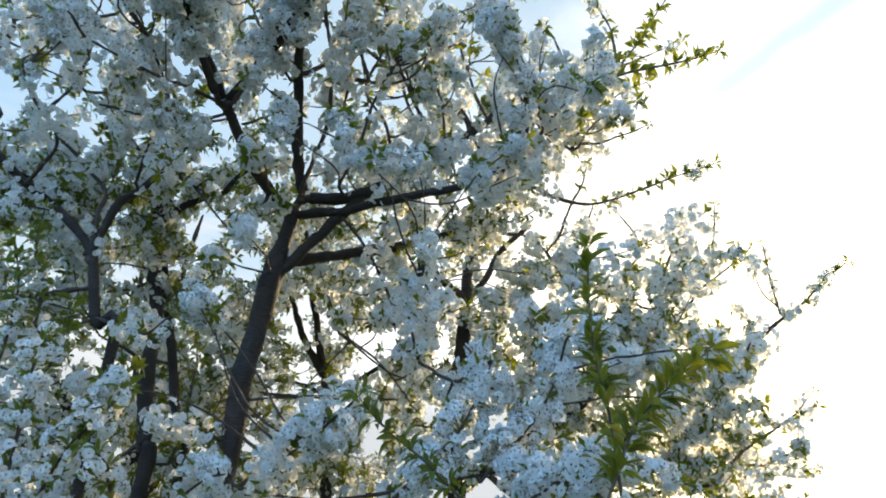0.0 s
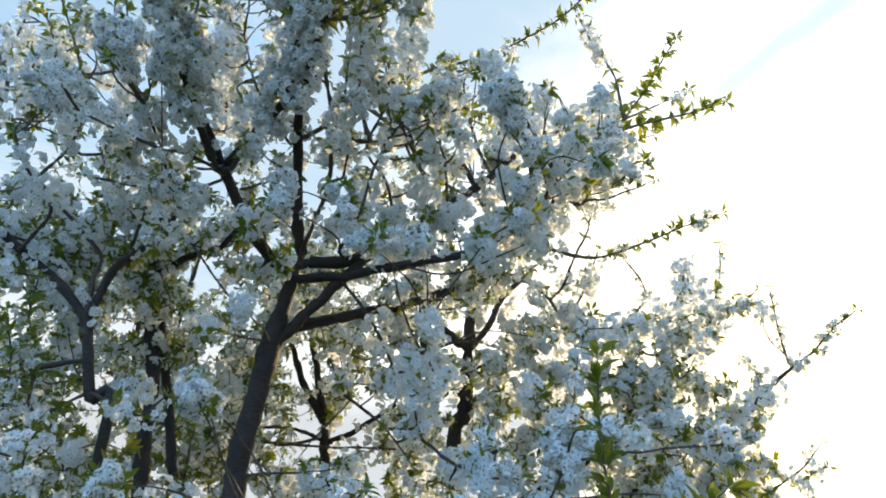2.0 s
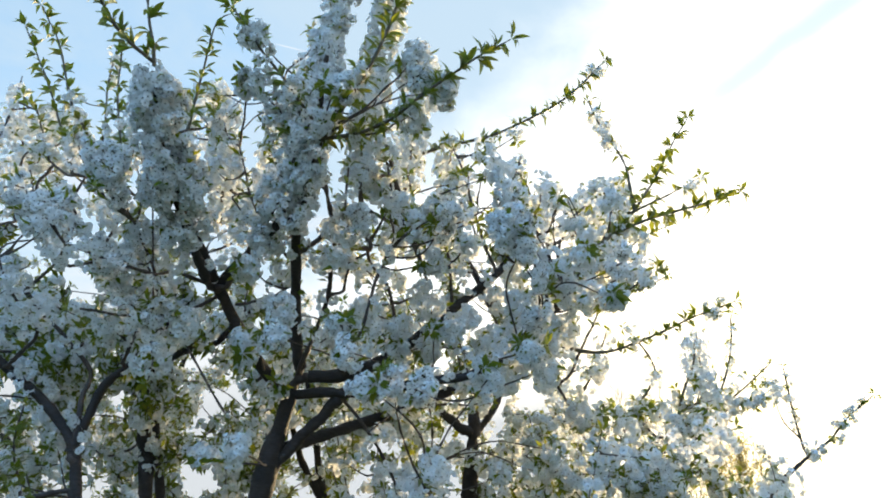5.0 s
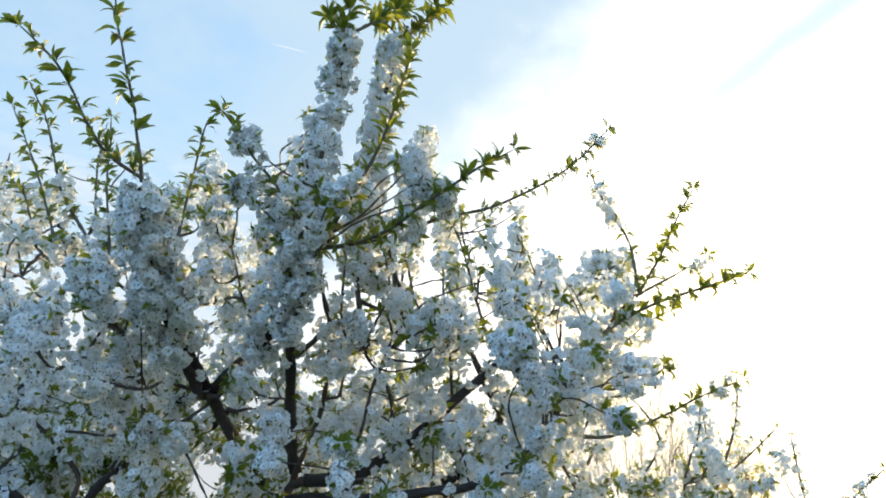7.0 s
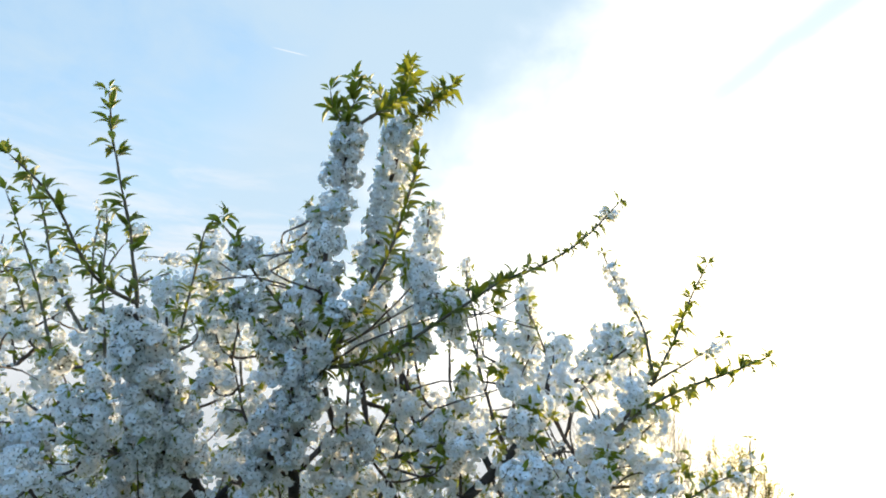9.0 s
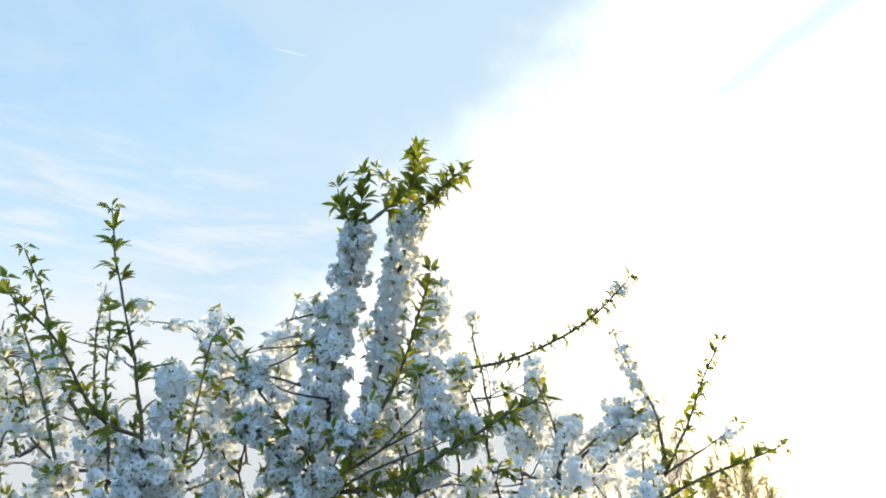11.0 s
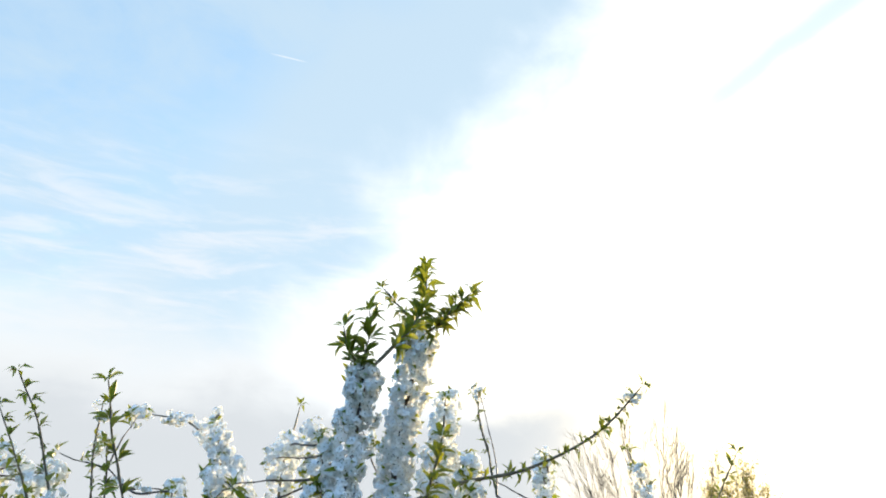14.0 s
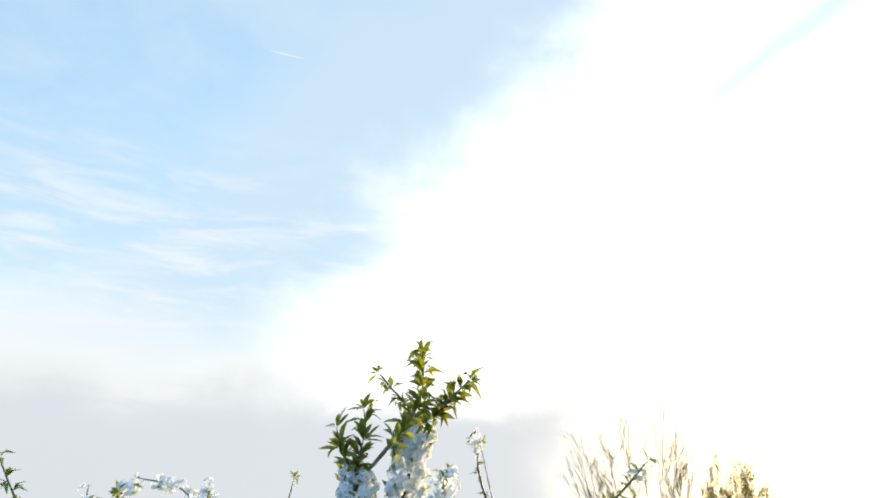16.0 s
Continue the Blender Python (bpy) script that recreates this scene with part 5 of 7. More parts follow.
limb(A, "shoot", [(-0.41, 1.75, 3.47), (-0.29, 1.70, 3.65), (-0.19, 1.64, 3.85), (-0.12, 1.58, 4.08)], 0.0106, 0.0042, bloom=[(0.00, 0.35, 0.050, 0.25)], leaf=(0.00, 1.00, 60, 0.050))
limb(A, "shoot", [(-0.40, 1.75, 3.48), (-0.28, 1.73, 3.49), (-0.18, 1.69, 3.52), (-0.05, 1.63, 3.59), (0.09, 1.58, 3.67), (0.18, 1.56, 3.71)], 0.0103, 0.0033, bloom=[(0.00, 0.30, 0.050, 0.25)], leaf=(0.00, 1.00, 60, 0.050))
limb(A, "shoot", [(-0.41, 1.76, 3.51), (-0.49, 1.69, 3.61), (-0.58, 1.64, 3.72), (-0.63, 1.61, 3.80), (-0.69, 1.60, 3.87)], 0.0078, 0.0034, bloom=[(0.55, 0.85, 0.045, 0.50), (0.00, 0.40, 0.068, 0.40)], leaf=(0.15, 1.00, 22, 0.045))
limb(A, "limb", [(-0.62, 2.37, 2.53), (-0.51, 2.35, 2.67), (-0.40, 2.33, 2.77), (-0.31, 2.35, 2.86)], 0.0215, 0.0185)
limb(A, "limb", [(-0.42, 2.14, 3.36), (-0.45, 2.05, 3.53), (-0.46, 1.96, 3.70), (-0.44, 1.88, 3.89), (-0.40, 1.86, 4.11), (-0.37, 1.81, 4.34)], 0.0133, 0.0078, bloom=[(0.22, 1.00, 0.064, 1.70)], leaf=(0.10, 0.95, 22, 0.040))
limb(A, "limb", [(-0.52, 2.17, 3.56), (-0.53, 2.14, 3.80), (-0.54, 2.13, 3.99), (-0.55, 2.12, 4.15)], 0.0089, 0.0053, bloom=[(0.10, 1.00, 0.066, 1.40)], leaf=(0.20, 1.00, 10, 0.040))
limb(A, "shoot", [(-0.38, 1.79, 4.32), (-0.36, 1.79, 4.42), (-0.36, 1.79, 4.52)], 0.0068, 0.0030, leaf=(0.00, 1.00, 19, 0.056))
limb(A, "shoot", [(-0.39, 1.79, 4.33), (-0.43, 1.79, 4.40), (-0.44, 1.77, 4.46)], 0.0058, 0.0030, leaf=(0.00, 1.00, 13, 0.054))
limb(A, "shoot", [(-0.35, 1.79, 4.32), (-0.29, 1.83, 4.40), (-0.22, 1.90, 4.51), (-0.18, 1.96, 4.62), (-0.18, 2.02, 4.77)], 0.0087, 0.0045, leaf=(0.20, 1.00, 38, 0.058))
limb(A, "limb", [(-0.29, 2.20, 3.29), (-0.33, 2.18, 3.48), (-0.32, 2.14, 3.76), (-0.29, 2.11, 4.03), (-0.25, 2.08, 4.27), (-0.19, 2.05, 4.52)], 0.0135, 0.0088, bloom=[(0.20, 1.00, 0.069, 1.70)], leaf=(0.10, 0.95, 22, 0.040))
limb(A, "shoot", [(-0.19, 2.05, 4.51), (-0.11, 2.02, 4.56), (-0.01, 2.00, 4.65)], 0.0088, 0.0033, leaf=(0.00, 1.00, 30, 0.060))
limb(A, "shoot", [(-0.19, 2.05, 4.52), (-0.26, 2.05, 4.61), (-0.34, 2.05, 4.69)], 0.0066, 0.0034, leaf=(0.20, 1.00, 14, 0.045))
limb(A, "limb", [(-0.20, 2.50, 3.54), (-0.18, 2.50, 3.77), (-0.15, 2.48, 4.05), (-0.11, 2.46, 4.35)], 0.0112, 0.0049, bloom=[(0.20, 0.95, 0.073, 1.30)], leaf=(0.00, 1.00, 16, 0.040))
limb(A, "limb", [(-0.02, 3.12, 3.60), (-0.02, 3.12, 3.90), (-0.01, 3.12, 4.20)], 0.0109, 0.0058, bloom=[(0.48, 1.00, 0.068, 1.50)], leaf=(0.30, 1.00, 12, 0.045))
limb(A, "limb", [(0.27, 3.10, 3.54), (0.32, 3.10, 3.78), (0.37, 3.07, 3.99), (0.38, 3.07, 4.18)], 0.0121, 0.0058, bloom=[(0.28, 1.00, 0.072, 1.50)], leaf=(0.10, 0.95, 20, 0.050))
limb(A, "limb", [(0.27, 3.04, 3.63), (0.25, 3.04, 3.80), (0.23, 3.04, 3.97)], 0.0094, 0.0042, bloom=[(0.20, 1.00, 0.068, 1.30)], leaf=(0.10, 0.90, 8, 0.050))
limb(A, "limb", [(0.37, 2.74, 3.60), (0.43, 2.74, 3.73), (0.49, 2.74, 3.83)], 0.0085, 0.0038, bloom=[(0.20, 1.00, 0.047, 1.20)], leaf=(0.20, 1.00, 10, 0.050))
limb(A, "limb", [(0.48, 2.80, 3.67), (0.63, 2.86, 3.77), (0.77, 2.86, 3.85), (0.88, 2.86, 3.90)], 0.0088, 0.0039, bloom=[(0.30, 1.00, 0.070, 1.00)], leaf=(0.10, 0.60, 6, 0.045))
limb(A, "limb", [(0.56, 2.57, 3.20), (0.64, 2.55, 3.39), (0.72, 2.52, 3.54), (0.78, 2.50, 3.65)], 0.0120, 0.0068, bloom=[(0.00, 0.30, 0.067, 0.50)], leaf=(0.00, 1.00, 44, 0.055))
limb(A, "shoot", [(-0.30, 2.80, 3.95), (-0.09, 2.74, 4.03), (0.19, 2.69, 4.08), (0.39, 2.64, 4.15), (0.60, 2.61, 4.27), (0.75, 2.58, 4.42)], 0.0143, 0.0051, bloom=[(0.93, 1.00, 0.046, 0.60)], leaf=(0.12, 1.00, 58, 0.052))
limb(A, "limb", [(-0.55, 2.35, 2.79), (-0.39, 2.32, 2.78), (-0.30, 2.26, 2.77), (-0.13, 2.21, 2.78), (0.06, 2.17, 2.81), (0.24, 2.17, 2.91), (0.41, 2.26, 3.13)], 0.0194, 0.0110, bloom=[(0.30, 0.55, 0.055, 0.25), (0.58, 1.00, 0.122, 1.00)])
limb(A, "shoot", [(0.41, 2.26, 3.13), (0.52, 2.35, 3.31), (0.66, 2.40, 3.44), (0.85, 2.45, 3.54), (1.05, 2.49, 3.61), (1.25, 2.51, 3.68)], 0.0143, 0.0051, bloom=[(0.00, 0.35, 0.108, 0.60)], leaf=(0.10, 1.00, 50, 0.054))
limb(A, "shoot", [(0.77, 2.50, 3.57), (0.90, 2.57, 3.77), (1.00, 2.62, 3.94), (1.13, 2.64, 4.14)], 0.0081, 0.0039, leaf=(0.10, 1.00, 30, 0.052))
limb(A, "shoot", [(0.78, 2.50, 3.58), (0.76, 2.50, 3.81), (0.69, 2.50, 3.98), (0.63, 2.50, 4.14)], 0.0093, 0.0037, bloom=[(0.55, 0.95, 0.036, 0.90)], leaf=(0.10, 1.00, 16, 0.050))
limb(A, "shoot", [(0.78, 2.50, 3.58), (0.94, 2.52, 3.67), (1.10, 2.54, 3.77)], 0.0070, 0.0024, bloom=[(0.75, 1.00, 0.043, 0.50)], leaf=(0.20, 1.00, 10, 0.040))
limb(A, "limb", [(0.45, 2.38, 3.15), (0.53, 2.42, 3.33), (0.64, 2.44, 3.45), (0.69, 2.48, 3.65)], 0.0105, 0.0058, bloom=[(0.20, 1.00, 0.099, 0.70)], leaf=(0.20, 1.00, 12, 0.045))
limb(A, "shoot", [(0.55, 2.44, 3.27), (0.70, 2.48, 3.37), (0.81, 2.50, 3.46), (0.91, 2.52, 3.52)], 0.0087, 0.0035, bloom=[(0.00, 0.75, 0.077, 0.60)], leaf=(0.30, 1.00, 16, 0.040))
limb(A, "shoot", [(0.58, 2.50, 3.19), (0.71, 2.50, 3.21), (0.89, 2.52, 3.30)], 0.0088, 0.0034, bloom=[(0.00, 0.95, 0.058, 0.80)], leaf=(0.60, 1.00, 6, 0.040))
limb(A, "shoot", [(0.24, 2.62, 3.13), (0.37, 2.68, 3.09), (0.51, 2.74, 3.05), (0.69, 2.80, 3.055), (0.92, 2.83, 3.14), (1.12, 2.86, 3.23), (1.31, 2.87, 3.305)], 0.0124, 0.0055, bloom=[(0.88, 1.00, 0.042, 0.50), (0.00, 0.30, 0.104, 0.60), (0.50, 0.55, 0.036, 0.50)], leaf=(0.45, 1.00, 34, 0.045))
limb(A, "limb", [(-0.51, 2.33, 2.85), (-0.35, 2.35, 2.87), (-0.20, 2.38, 2.96), (0.01, 2.45, 3.15), (0.19, 2.50, 3.32), (0.33, 2.55, 3.47), (0.40, 2.62, 3.68)], 0.0255, 0.0110, bloom=[(0.68, 1.00, 0.097, 0.60), (0.15, 0.62, 0.069, 0.35)])
limb(A, "limb", [(0.08, 2.48, 3.35), (0.14, 2.50, 3.20), (0.21, 2.56, 3.06)], 0.0100, 0.0066)
limb(A, "limb", [(0.31, 2.55, 3.46), (0.49, 2.57, 3.56), (0.62, 2.62, 3.68), (0.76, 2.64, 3.78)], 0.0104, 0.0062, bloom=[(0.10, 0.70, 0.101, 0.60), (0.80, 1.00, 0.072, 0.60)], leaf=(0.20, 1.00, 12, 0.040))
limb(A, "limb", [(-0.58, 2.38, 2.61), (-0.42, 2.50, 2.68), (-0.23, 2.62, 2.76), (0.05, 2.80, 2.90), (0.25, 2.98, 3.04)], 0.0224, 0.0184, bloom=[(0.75, 1.00, 0.092, 0.50)])
limb(A, "limb", [(-0.56, 2.35, 2.84), (-0.51, 2.26, 2.91), (-0.45, 2.20, 3.06), (-0.42, 2.14, 3.21), (-0.40, 2.08, 3.43)], 0.0141, 0.0086, bloom=[(0.25, 0.50, 0.056, 0.30), (0.60, 1.00, 0.073, 0.50)], leaf=(0.30, 1.00, 12, 0.045))
limb(A, "limb", [(-0.22, 2.26, 3.63), (-0.20, 2.30, 3.50), (-0.15, 2.36, 3.39), (-0.09, 2.40, 3.26)], 0.0106, 0.0106, bloom=[(0.00, 1.00, 0.070, 0.15)])
limb(A, "limb", [(-0.09, 2.40, 3.24), (-0.22, 2.26, 3.63), (-0.28, 2.20, 3.88), (-0.30, 2.14, 4.10)], 0.0105, 0.0084, bloom=[(0.60, 1.00, 0.062, 0.40)], leaf=(0.50, 1.00, 14, 0.045))
limb(A, "limb", [(-0.39, 2.26, 2.87), (-0.30, 2.14, 2.97), (-0.26, 2.14, 3.14), (-0.20, 2.14, 3.31)], 0.0095, 0.0065, bloom=[(0.10, 1.00, 0.063, 0.45)], leaf=(0.20, 1.00, 12, 0.045))
limb(A, "limb", [(-0.74, 2.14, 3.06), (-0.62, 2.08, 3.06), (-0.53, 2.02, 3.08)], 0.0083, 0.0050, bloom=[(0.50, 1.00, 0.061, 0.30)])
limb(A, "limb", [(-0.79, 2.10, 3.08), (-0.86, 2.02, 3.00), (-0.97, 1.93, 2.96), (-1.14, 1.85, 2.96)], 0.0103, 0.0046, bloom=[(0.40, 1.00, 0.054, 0.40)], leaf=(0.30, 1.00, 10, 0.045))
limb(A, "limb", [(-0.78, 2.08, 3.10), (-0.91, 2.00, 3.13), (-0.95, 1.90, 3.09), (-1.06, 1.79, 3.10), (-1.13, 1.73, 3.12)], 0.0102, 0.0053, bloom=[(0.35, 0.55, 0.061, 0.50), (0.72, 1.00, 0.069, 0.80)])
limb(A, "limb", [(-1.13, 1.73, 3.12), (-1.17, 1.69, 3.17), (-1.22, 1.67, 3.21)], 0.0071, 0.0053, bloom=[(0.00, 1.00, 0.081, 0.90)])
limb(A, "limb", [(0.18, 1.90, 1.83), (0.27, 1.67, 1.79), (0.33, 1.57, 1.82), (0.38, 1.55, 1.86)], 0.0068, 0.0037, bloom=[(0.10, 1.00, 0.069, 0.90)], leaf=(0.30, 1.00, 20, 0.045))
limb(A, "shoot", [(0.37, 1.49, 1.73), (0.35, 1.45, 1.90), (0.33, 1.44, 2.01), (0.32, 1.43, 2.12), (0.33, 1.43, 2.28)], 0.0052, 0.0026, leaf=(0.10, 1.00, 44, 0.050))
limb(A, "shoot", [(0.30, 1.31, 1.74), (0.36, 1.29, 1.87), (0.43, 1.26, 1.94), (0.50, 1.25, 2.00)], 0.0046, 0.0021, leaf=(0.10, 1.00, 44, 0.050))
limb(A, "shoot", [(0.06, 1.61, 1.73), (-0.03, 1.57, 1.82), (-0.12, 1.55, 1.89), (-0.19, 1.52, 1.96)], 0.0050, 0.0025, leaf=(0.10, 1.00, 28, 0.046))
limb(A, "limb", [(-0.68, 2.38, 1.81), (-0.43, 2.02, 1.89), (-0.29, 1.85, 1.96), (-0.21, 1.79, 2.02)], 0.0113, 0.0044, bloom=[(0.35, 1.00, 0.089, 0.80)], leaf=(0.40, 1.00, 12, 0.050))
limb(A, "limb", [(-0.13, 1.90, 1.76), (0.02, 1.90, 1.89), (0.11, 1.93, 2.03), (0.14, 1.93, 2.13)], 0.0075, 0.0049, bloom=[(0.10, 1.00, 0.078, 0.70)], leaf=(0.20, 1.00, 14, 0.050))
limb(A, "limb", [(0.10, 1.90, 1.80), (0.23, 1.93, 1.94), (0.33, 1.96, 2.10), (0.37, 2.00, 2.25)], 0.0068, 0.0043, bloom=[(0.10, 1.00, 0.074, 0.70)], leaf=(0.10, 1.00, 10, 0.045))
limb(A, "limb", [(-0.08, 2.26, 2.20), (-0.12, 2.20, 2.35), (-0.08, 2.14, 2.45), (-0.01, 2.14, 2.33)], 0.0086, 0.0046, bloom=[(0.10, 1.00, 0.098, 0.70)])
limb(A, "limb", [(-0.39, 2.32, 2.78), (-0.29, 2.38, 2.66), (-0.21, 2.50, 2.52), (-0.18, 2.50, 2.37)], 0.0107, 0.0054, bloom=[(0.30, 1.00, 0.095, 0.50)])
limb(A, "limb", [(-0.37, 2.14, 3.11), (-0.35, 2.08, 3.25), (-0.37, 2.05, 3.36), (-0.36, 2.02, 3.53)], 0.0085, 0.0058, bloom=[(0.10, 1.00, 0.046, 0.35)], leaf=(0.20, 1.00, 18, 0.045))
limb(A, "limb", [(-0.56, 2.08, 3.21), (-0.65, 1.96, 3.33), (-0.69, 1.93, 3.44), (-0.72, 1.90, 3.57)], 0.0085, 0.0046, bloom=[(0.70, 1.00, 0.041, 0.40)], leaf=(0.20, 1.00, 16, 0.045))
limb(A, "limb", [(-0.20, 2.38, 2.96), (-0.22, 2.32, 3.16), (-0.30, 2.26, 3.29), (-0.22, 2.20, 3.49), (-0.27, 2.14, 3.73)], 0.0102, 0.0052, bloom=[(0.30, 1.00, 0.049, 0.30)], leaf=(0.40, 1.00, 26, 0.050))
limb(A, "limb", [(0.01, 2.45, 3.15), (-0.01, 2.40, 3.37), (-0.12, 2.38, 3.50), (-0.17, 2.36, 3.68)], 0.0097, 0.0056, bloom=[(0.20, 0.80, 0.092, 0.50)], leaf=(0.20, 1.00, 22, 0.050))
limb(A, "limb", [(0.19, 2.50, 3.32), (0.13, 2.50, 3.49), (0.08, 2.52, 3.70), (0.02, 2.56, 3.92)], 0.0101, 0.0062, bloom=[(0.10, 0.90, 0.084, 0.50)], leaf=(0.20, 1.00, 16, 0.045))
limb(A, "limb", [(-0.91, 1.69, 3.46), (-0.96, 2.02, 2.97), (-0.94, 2.05, 2.95)], 0.0050, 0.0035)
limb(A, "shoot", [(-0.85, 1.79, 3.54), (-0.82, 1.76, 3.76), (-0.79, 1.74, 3.93), (-0.74, 1.73, 3.96)], 0.0070, 0.0028, leaf=(0.00, 1.00, 26, 0.045))
# limbs and shoots of tree B
limb(B, "trunk", [(-1.45, 2.42, -0.05), (-1.13, 2.26, 2.14), (-1.19, 2.25, 2.34), (-1.23, 2.25, 2.50), (-1.27, 2.25, 2.62), (-1.40, 2.26, 2.76), (-1.53, 2.25, 2.86), (-1.64, 2.20, 2.96), (-1.72, 2.14, 3.10)], 0.0270, 0.0150, bloom=[(0.80, 1.00, 0.062, 0.40)])
limb(B, "limb", [(-1.27, 2.25, 2.58), (-1.22, 2.30, 2.80), (-1.10, 2.36, 3.00), (-1.02, 2.38, 3.13)], 0.0188, 0.0115, bloom=[(0.60, 1.00, 0.079, 0.40)])
limb(B, "limb", [(-1.26, 2.25, 2.62), (-1.28, 2.27, 2.75), (-1.29, 2.30, 2.87), (-1.37, 2.28, 2.97), (-1.45, 2.24, 3.05), (-1.52, 2.20, 3.14)], 0.0148, 0.0082, bloom=[(0.50, 1.00, 0.075, 0.50)])
limb(B, "limb", [(-1.22, 2.26, 2.47), (-1.36, 2.24, 2.44), (-1.51, 2.20, 2.41), (-1.64, 2.14, 2.39)], 0.0143, 0.0084, bloom=[(0.60, 1.00, 0.078, 0.50)])
limb(B, "limb", [(-1.19, 2.25, 2.36), (-1.34, 2.20, 2.26), (-1.49, 2.14, 2.18)], 0.0091, 0.0054, bloom=[(0.30, 1.00, 0.076, 0.40)])
limb(B, "stem", [(-1.42, 2.75, -0.05), (-1.13, 2.68, 1.75), (-1.14, 2.68, 1.99), (-1.17, 2.68, 2.27), (-1.20, 2.74, 2.50), (-1.26, 2.77, 2.74), (-1.31, 2.81, 3.03), (-1.36, 2.86, 3.30), (-1.40, 2.80, 3.54)], 0.0397, 0.0247, bloom=[(0.75, 1.00, 0.097, 0.40)])
limb(B, "stem", [(-1.35, 2.92, -0.05), (-1.07, 2.86, 1.75), (-1.13, 2.86, 2.19), (-1.21, 2.88, 2.54), (-1.30, 2.92, 2.88)], 0.0267, 0.0184)
limb(B, "limb", [(-1.18, 2.68, 2.27), (-1.24, 2.62, 2.33), (-1.33, 2.56, 2.38), (-1.38, 2.52, 2.45)], 0.0120, 0.0040)
limb(B, "limb", [(-1.30, 2.81, 2.98), (-1.14, 2.79, 3.04), (-0.98, 2.74, 3.08), (-0.85, 2.68, 3.20)], 0.0180, 0.0102, bloom=[(0.50, 1.00, 0.092, 0.40)])
limb(B, "limb", [(-1.12, 2.62, 3.11), (-0.96, 2.50, 2.91), (-0.81, 2.38, 2.73)], 0.0086, 0.0054)
limb(B, "limb", [(-1.64, 2.14, 3.10), (-1.71, 2.08, 3.27), (-1.60, 2.02, 3.40), (-1.72, 2.02, 3.70)], 0.0147, 0.0088, bloom=[(0.30, 1.00, 0.068, 0.50)], leaf=(0.10, 1.00, 14, 0.045))
limb(B, "limb", [(-1.50, 2.20, 2.88), (-1.37, 2.08, 2.95), (-1.40, 1.96, 3.04), (-1.43, 1.90, 3.14)], 0.0104, 0.0058, bloom=[(0.40, 1.00, 0.064, 0.50)], leaf=(0.10, 1.00, 14, 0.045))
limb(B, "limb", [(-1.15, 2.26, 2.89), (-1.04, 2.08, 2.95), (-0.97, 2.02, 3.08), (-1.03, 1.90, 3.28)], 0.0096, 0.0059, bloom=[(0.30, 1.00, 0.061, 0.50)], leaf=(0.20, 1.00, 12, 0.045))
limb(B, "limb", [(-1.48, 2.14, 3.11), (-1.35, 2.08, 3.22), (-1.29, 2.02, 3.35), (-1.39, 2.00, 3.43)], 0.0095, 0.0057, bloom=[(0.30, 1.00, 0.072, 0.70)], leaf=(0.20, 1.00, 10, 0.045))
limb(B, "limb", [(-1.30, 2.20, 3.24), (-1.20, 2.14, 3.39), (-1.25, 2.14, 3.58), (-1.32, 2.14, 3.74)], 0.0089, 0.0052, bloom=[(0.20, 1.00, 0.073, 0.70)], leaf=(0.30, 1.00, 16, 0.045))
limb(B, "shoot", [(-1.41, 2.26, 3.75), (-1.53, 2.24, 3.93), (-1.64, 2.21, 4.23), (-1.75, 2.20, 4.43)], 0.0093, 0.0033, bloom=[(0.10, 0.40, 0.043, 0.30)], leaf=(0.10, 1.00, 34, 0.045))
limb(B, "shoot", [(-1.44, 2.19, 3.60), (-1.53, 2.18, 3.83), (-1.62, 2.17, 4.02), (-1.77, 2.17, 4.29)], 0.0084, 0.0034, leaf=(0.10, 1.00, 30, 0.045))
limb(B, "shoot", [(-1.20, 2.08, 3.56), (-1.25, 2.05, 3.85), (-1.27, 2.02, 4.13)], 0.0080, 0.0032, bloom=[(0.00, 0.40, 0.062, 0.40)], leaf=(0.10, 1.00, 26, 0.045))
limb(B, "shoot", [(-1.37, 2.38, 3.66), (-1.46, 2.38, 3.95), (-1.49, 2.38, 4.18), (-1.49, 2.38, 4.34)], 0.0085, 0.0035, bloom=[(0.00, 0.30, 0.067, 0.50), (0.75, 1.00, 0.036, 0.50)], leaf=(0.20, 0.90, 18, 0.040))
limb(B, "shoot", [(-1.00, 2.98, 3.68), (-1.10, 3.04, 4.05), (-1.41, 3.15, 4.36), (-1.67, 3.21, 4.43)], 0.0103, 0.0045, bloom=[(0.10, 0.50, 0.068, 0.70), (0.50, 1.00, 0.037, 0.70)], leaf=(0.30, 1.00, 12, 0.035))
limb(B, "limb", [(-1.09, 2.35, 3.58), (-1.11, 2.32, 3.81), (-1.14, 2.32, 3.99)], 0.0093, 0.0044, bloom=[(0.00, 1.00, 0.070, 1.40)], leaf=(0.60, 1.00, 6, 0.045))
limb(B, "limb", [(-0.99, 2.60, 3.58), (-1.02, 2.56, 3.97), (-1.08, 2.56, 4.28)], 0.0102, 0.0049, bloom=[(0.00, 0.75, 0.078, 1.30), (0.75, 1.00, 0.052, 1.20)], leaf=(0.20, 1.00, 12, 0.045))
limb(B, "shoot", [(-0.87, 2.74, 3.76), (-0.84, 2.74, 4.00), (-0.82, 2.74, 4.15), (-0.77, 2.74, 4.38)], 0.0097, 0.0039, bloom=[(0.10, 0.75, 0.061, 1.00)], leaf=(0.30, 1.00, 10, 0.040))
limb(B, "shoot", [(-1.48, 2.50, 4.09), (-1.63, 2.50, 4.13), (-1.70, 2.50, 4.16)], 0.0059, 0.0024, leaf=(0.00, 1.00, 5, 0.040))
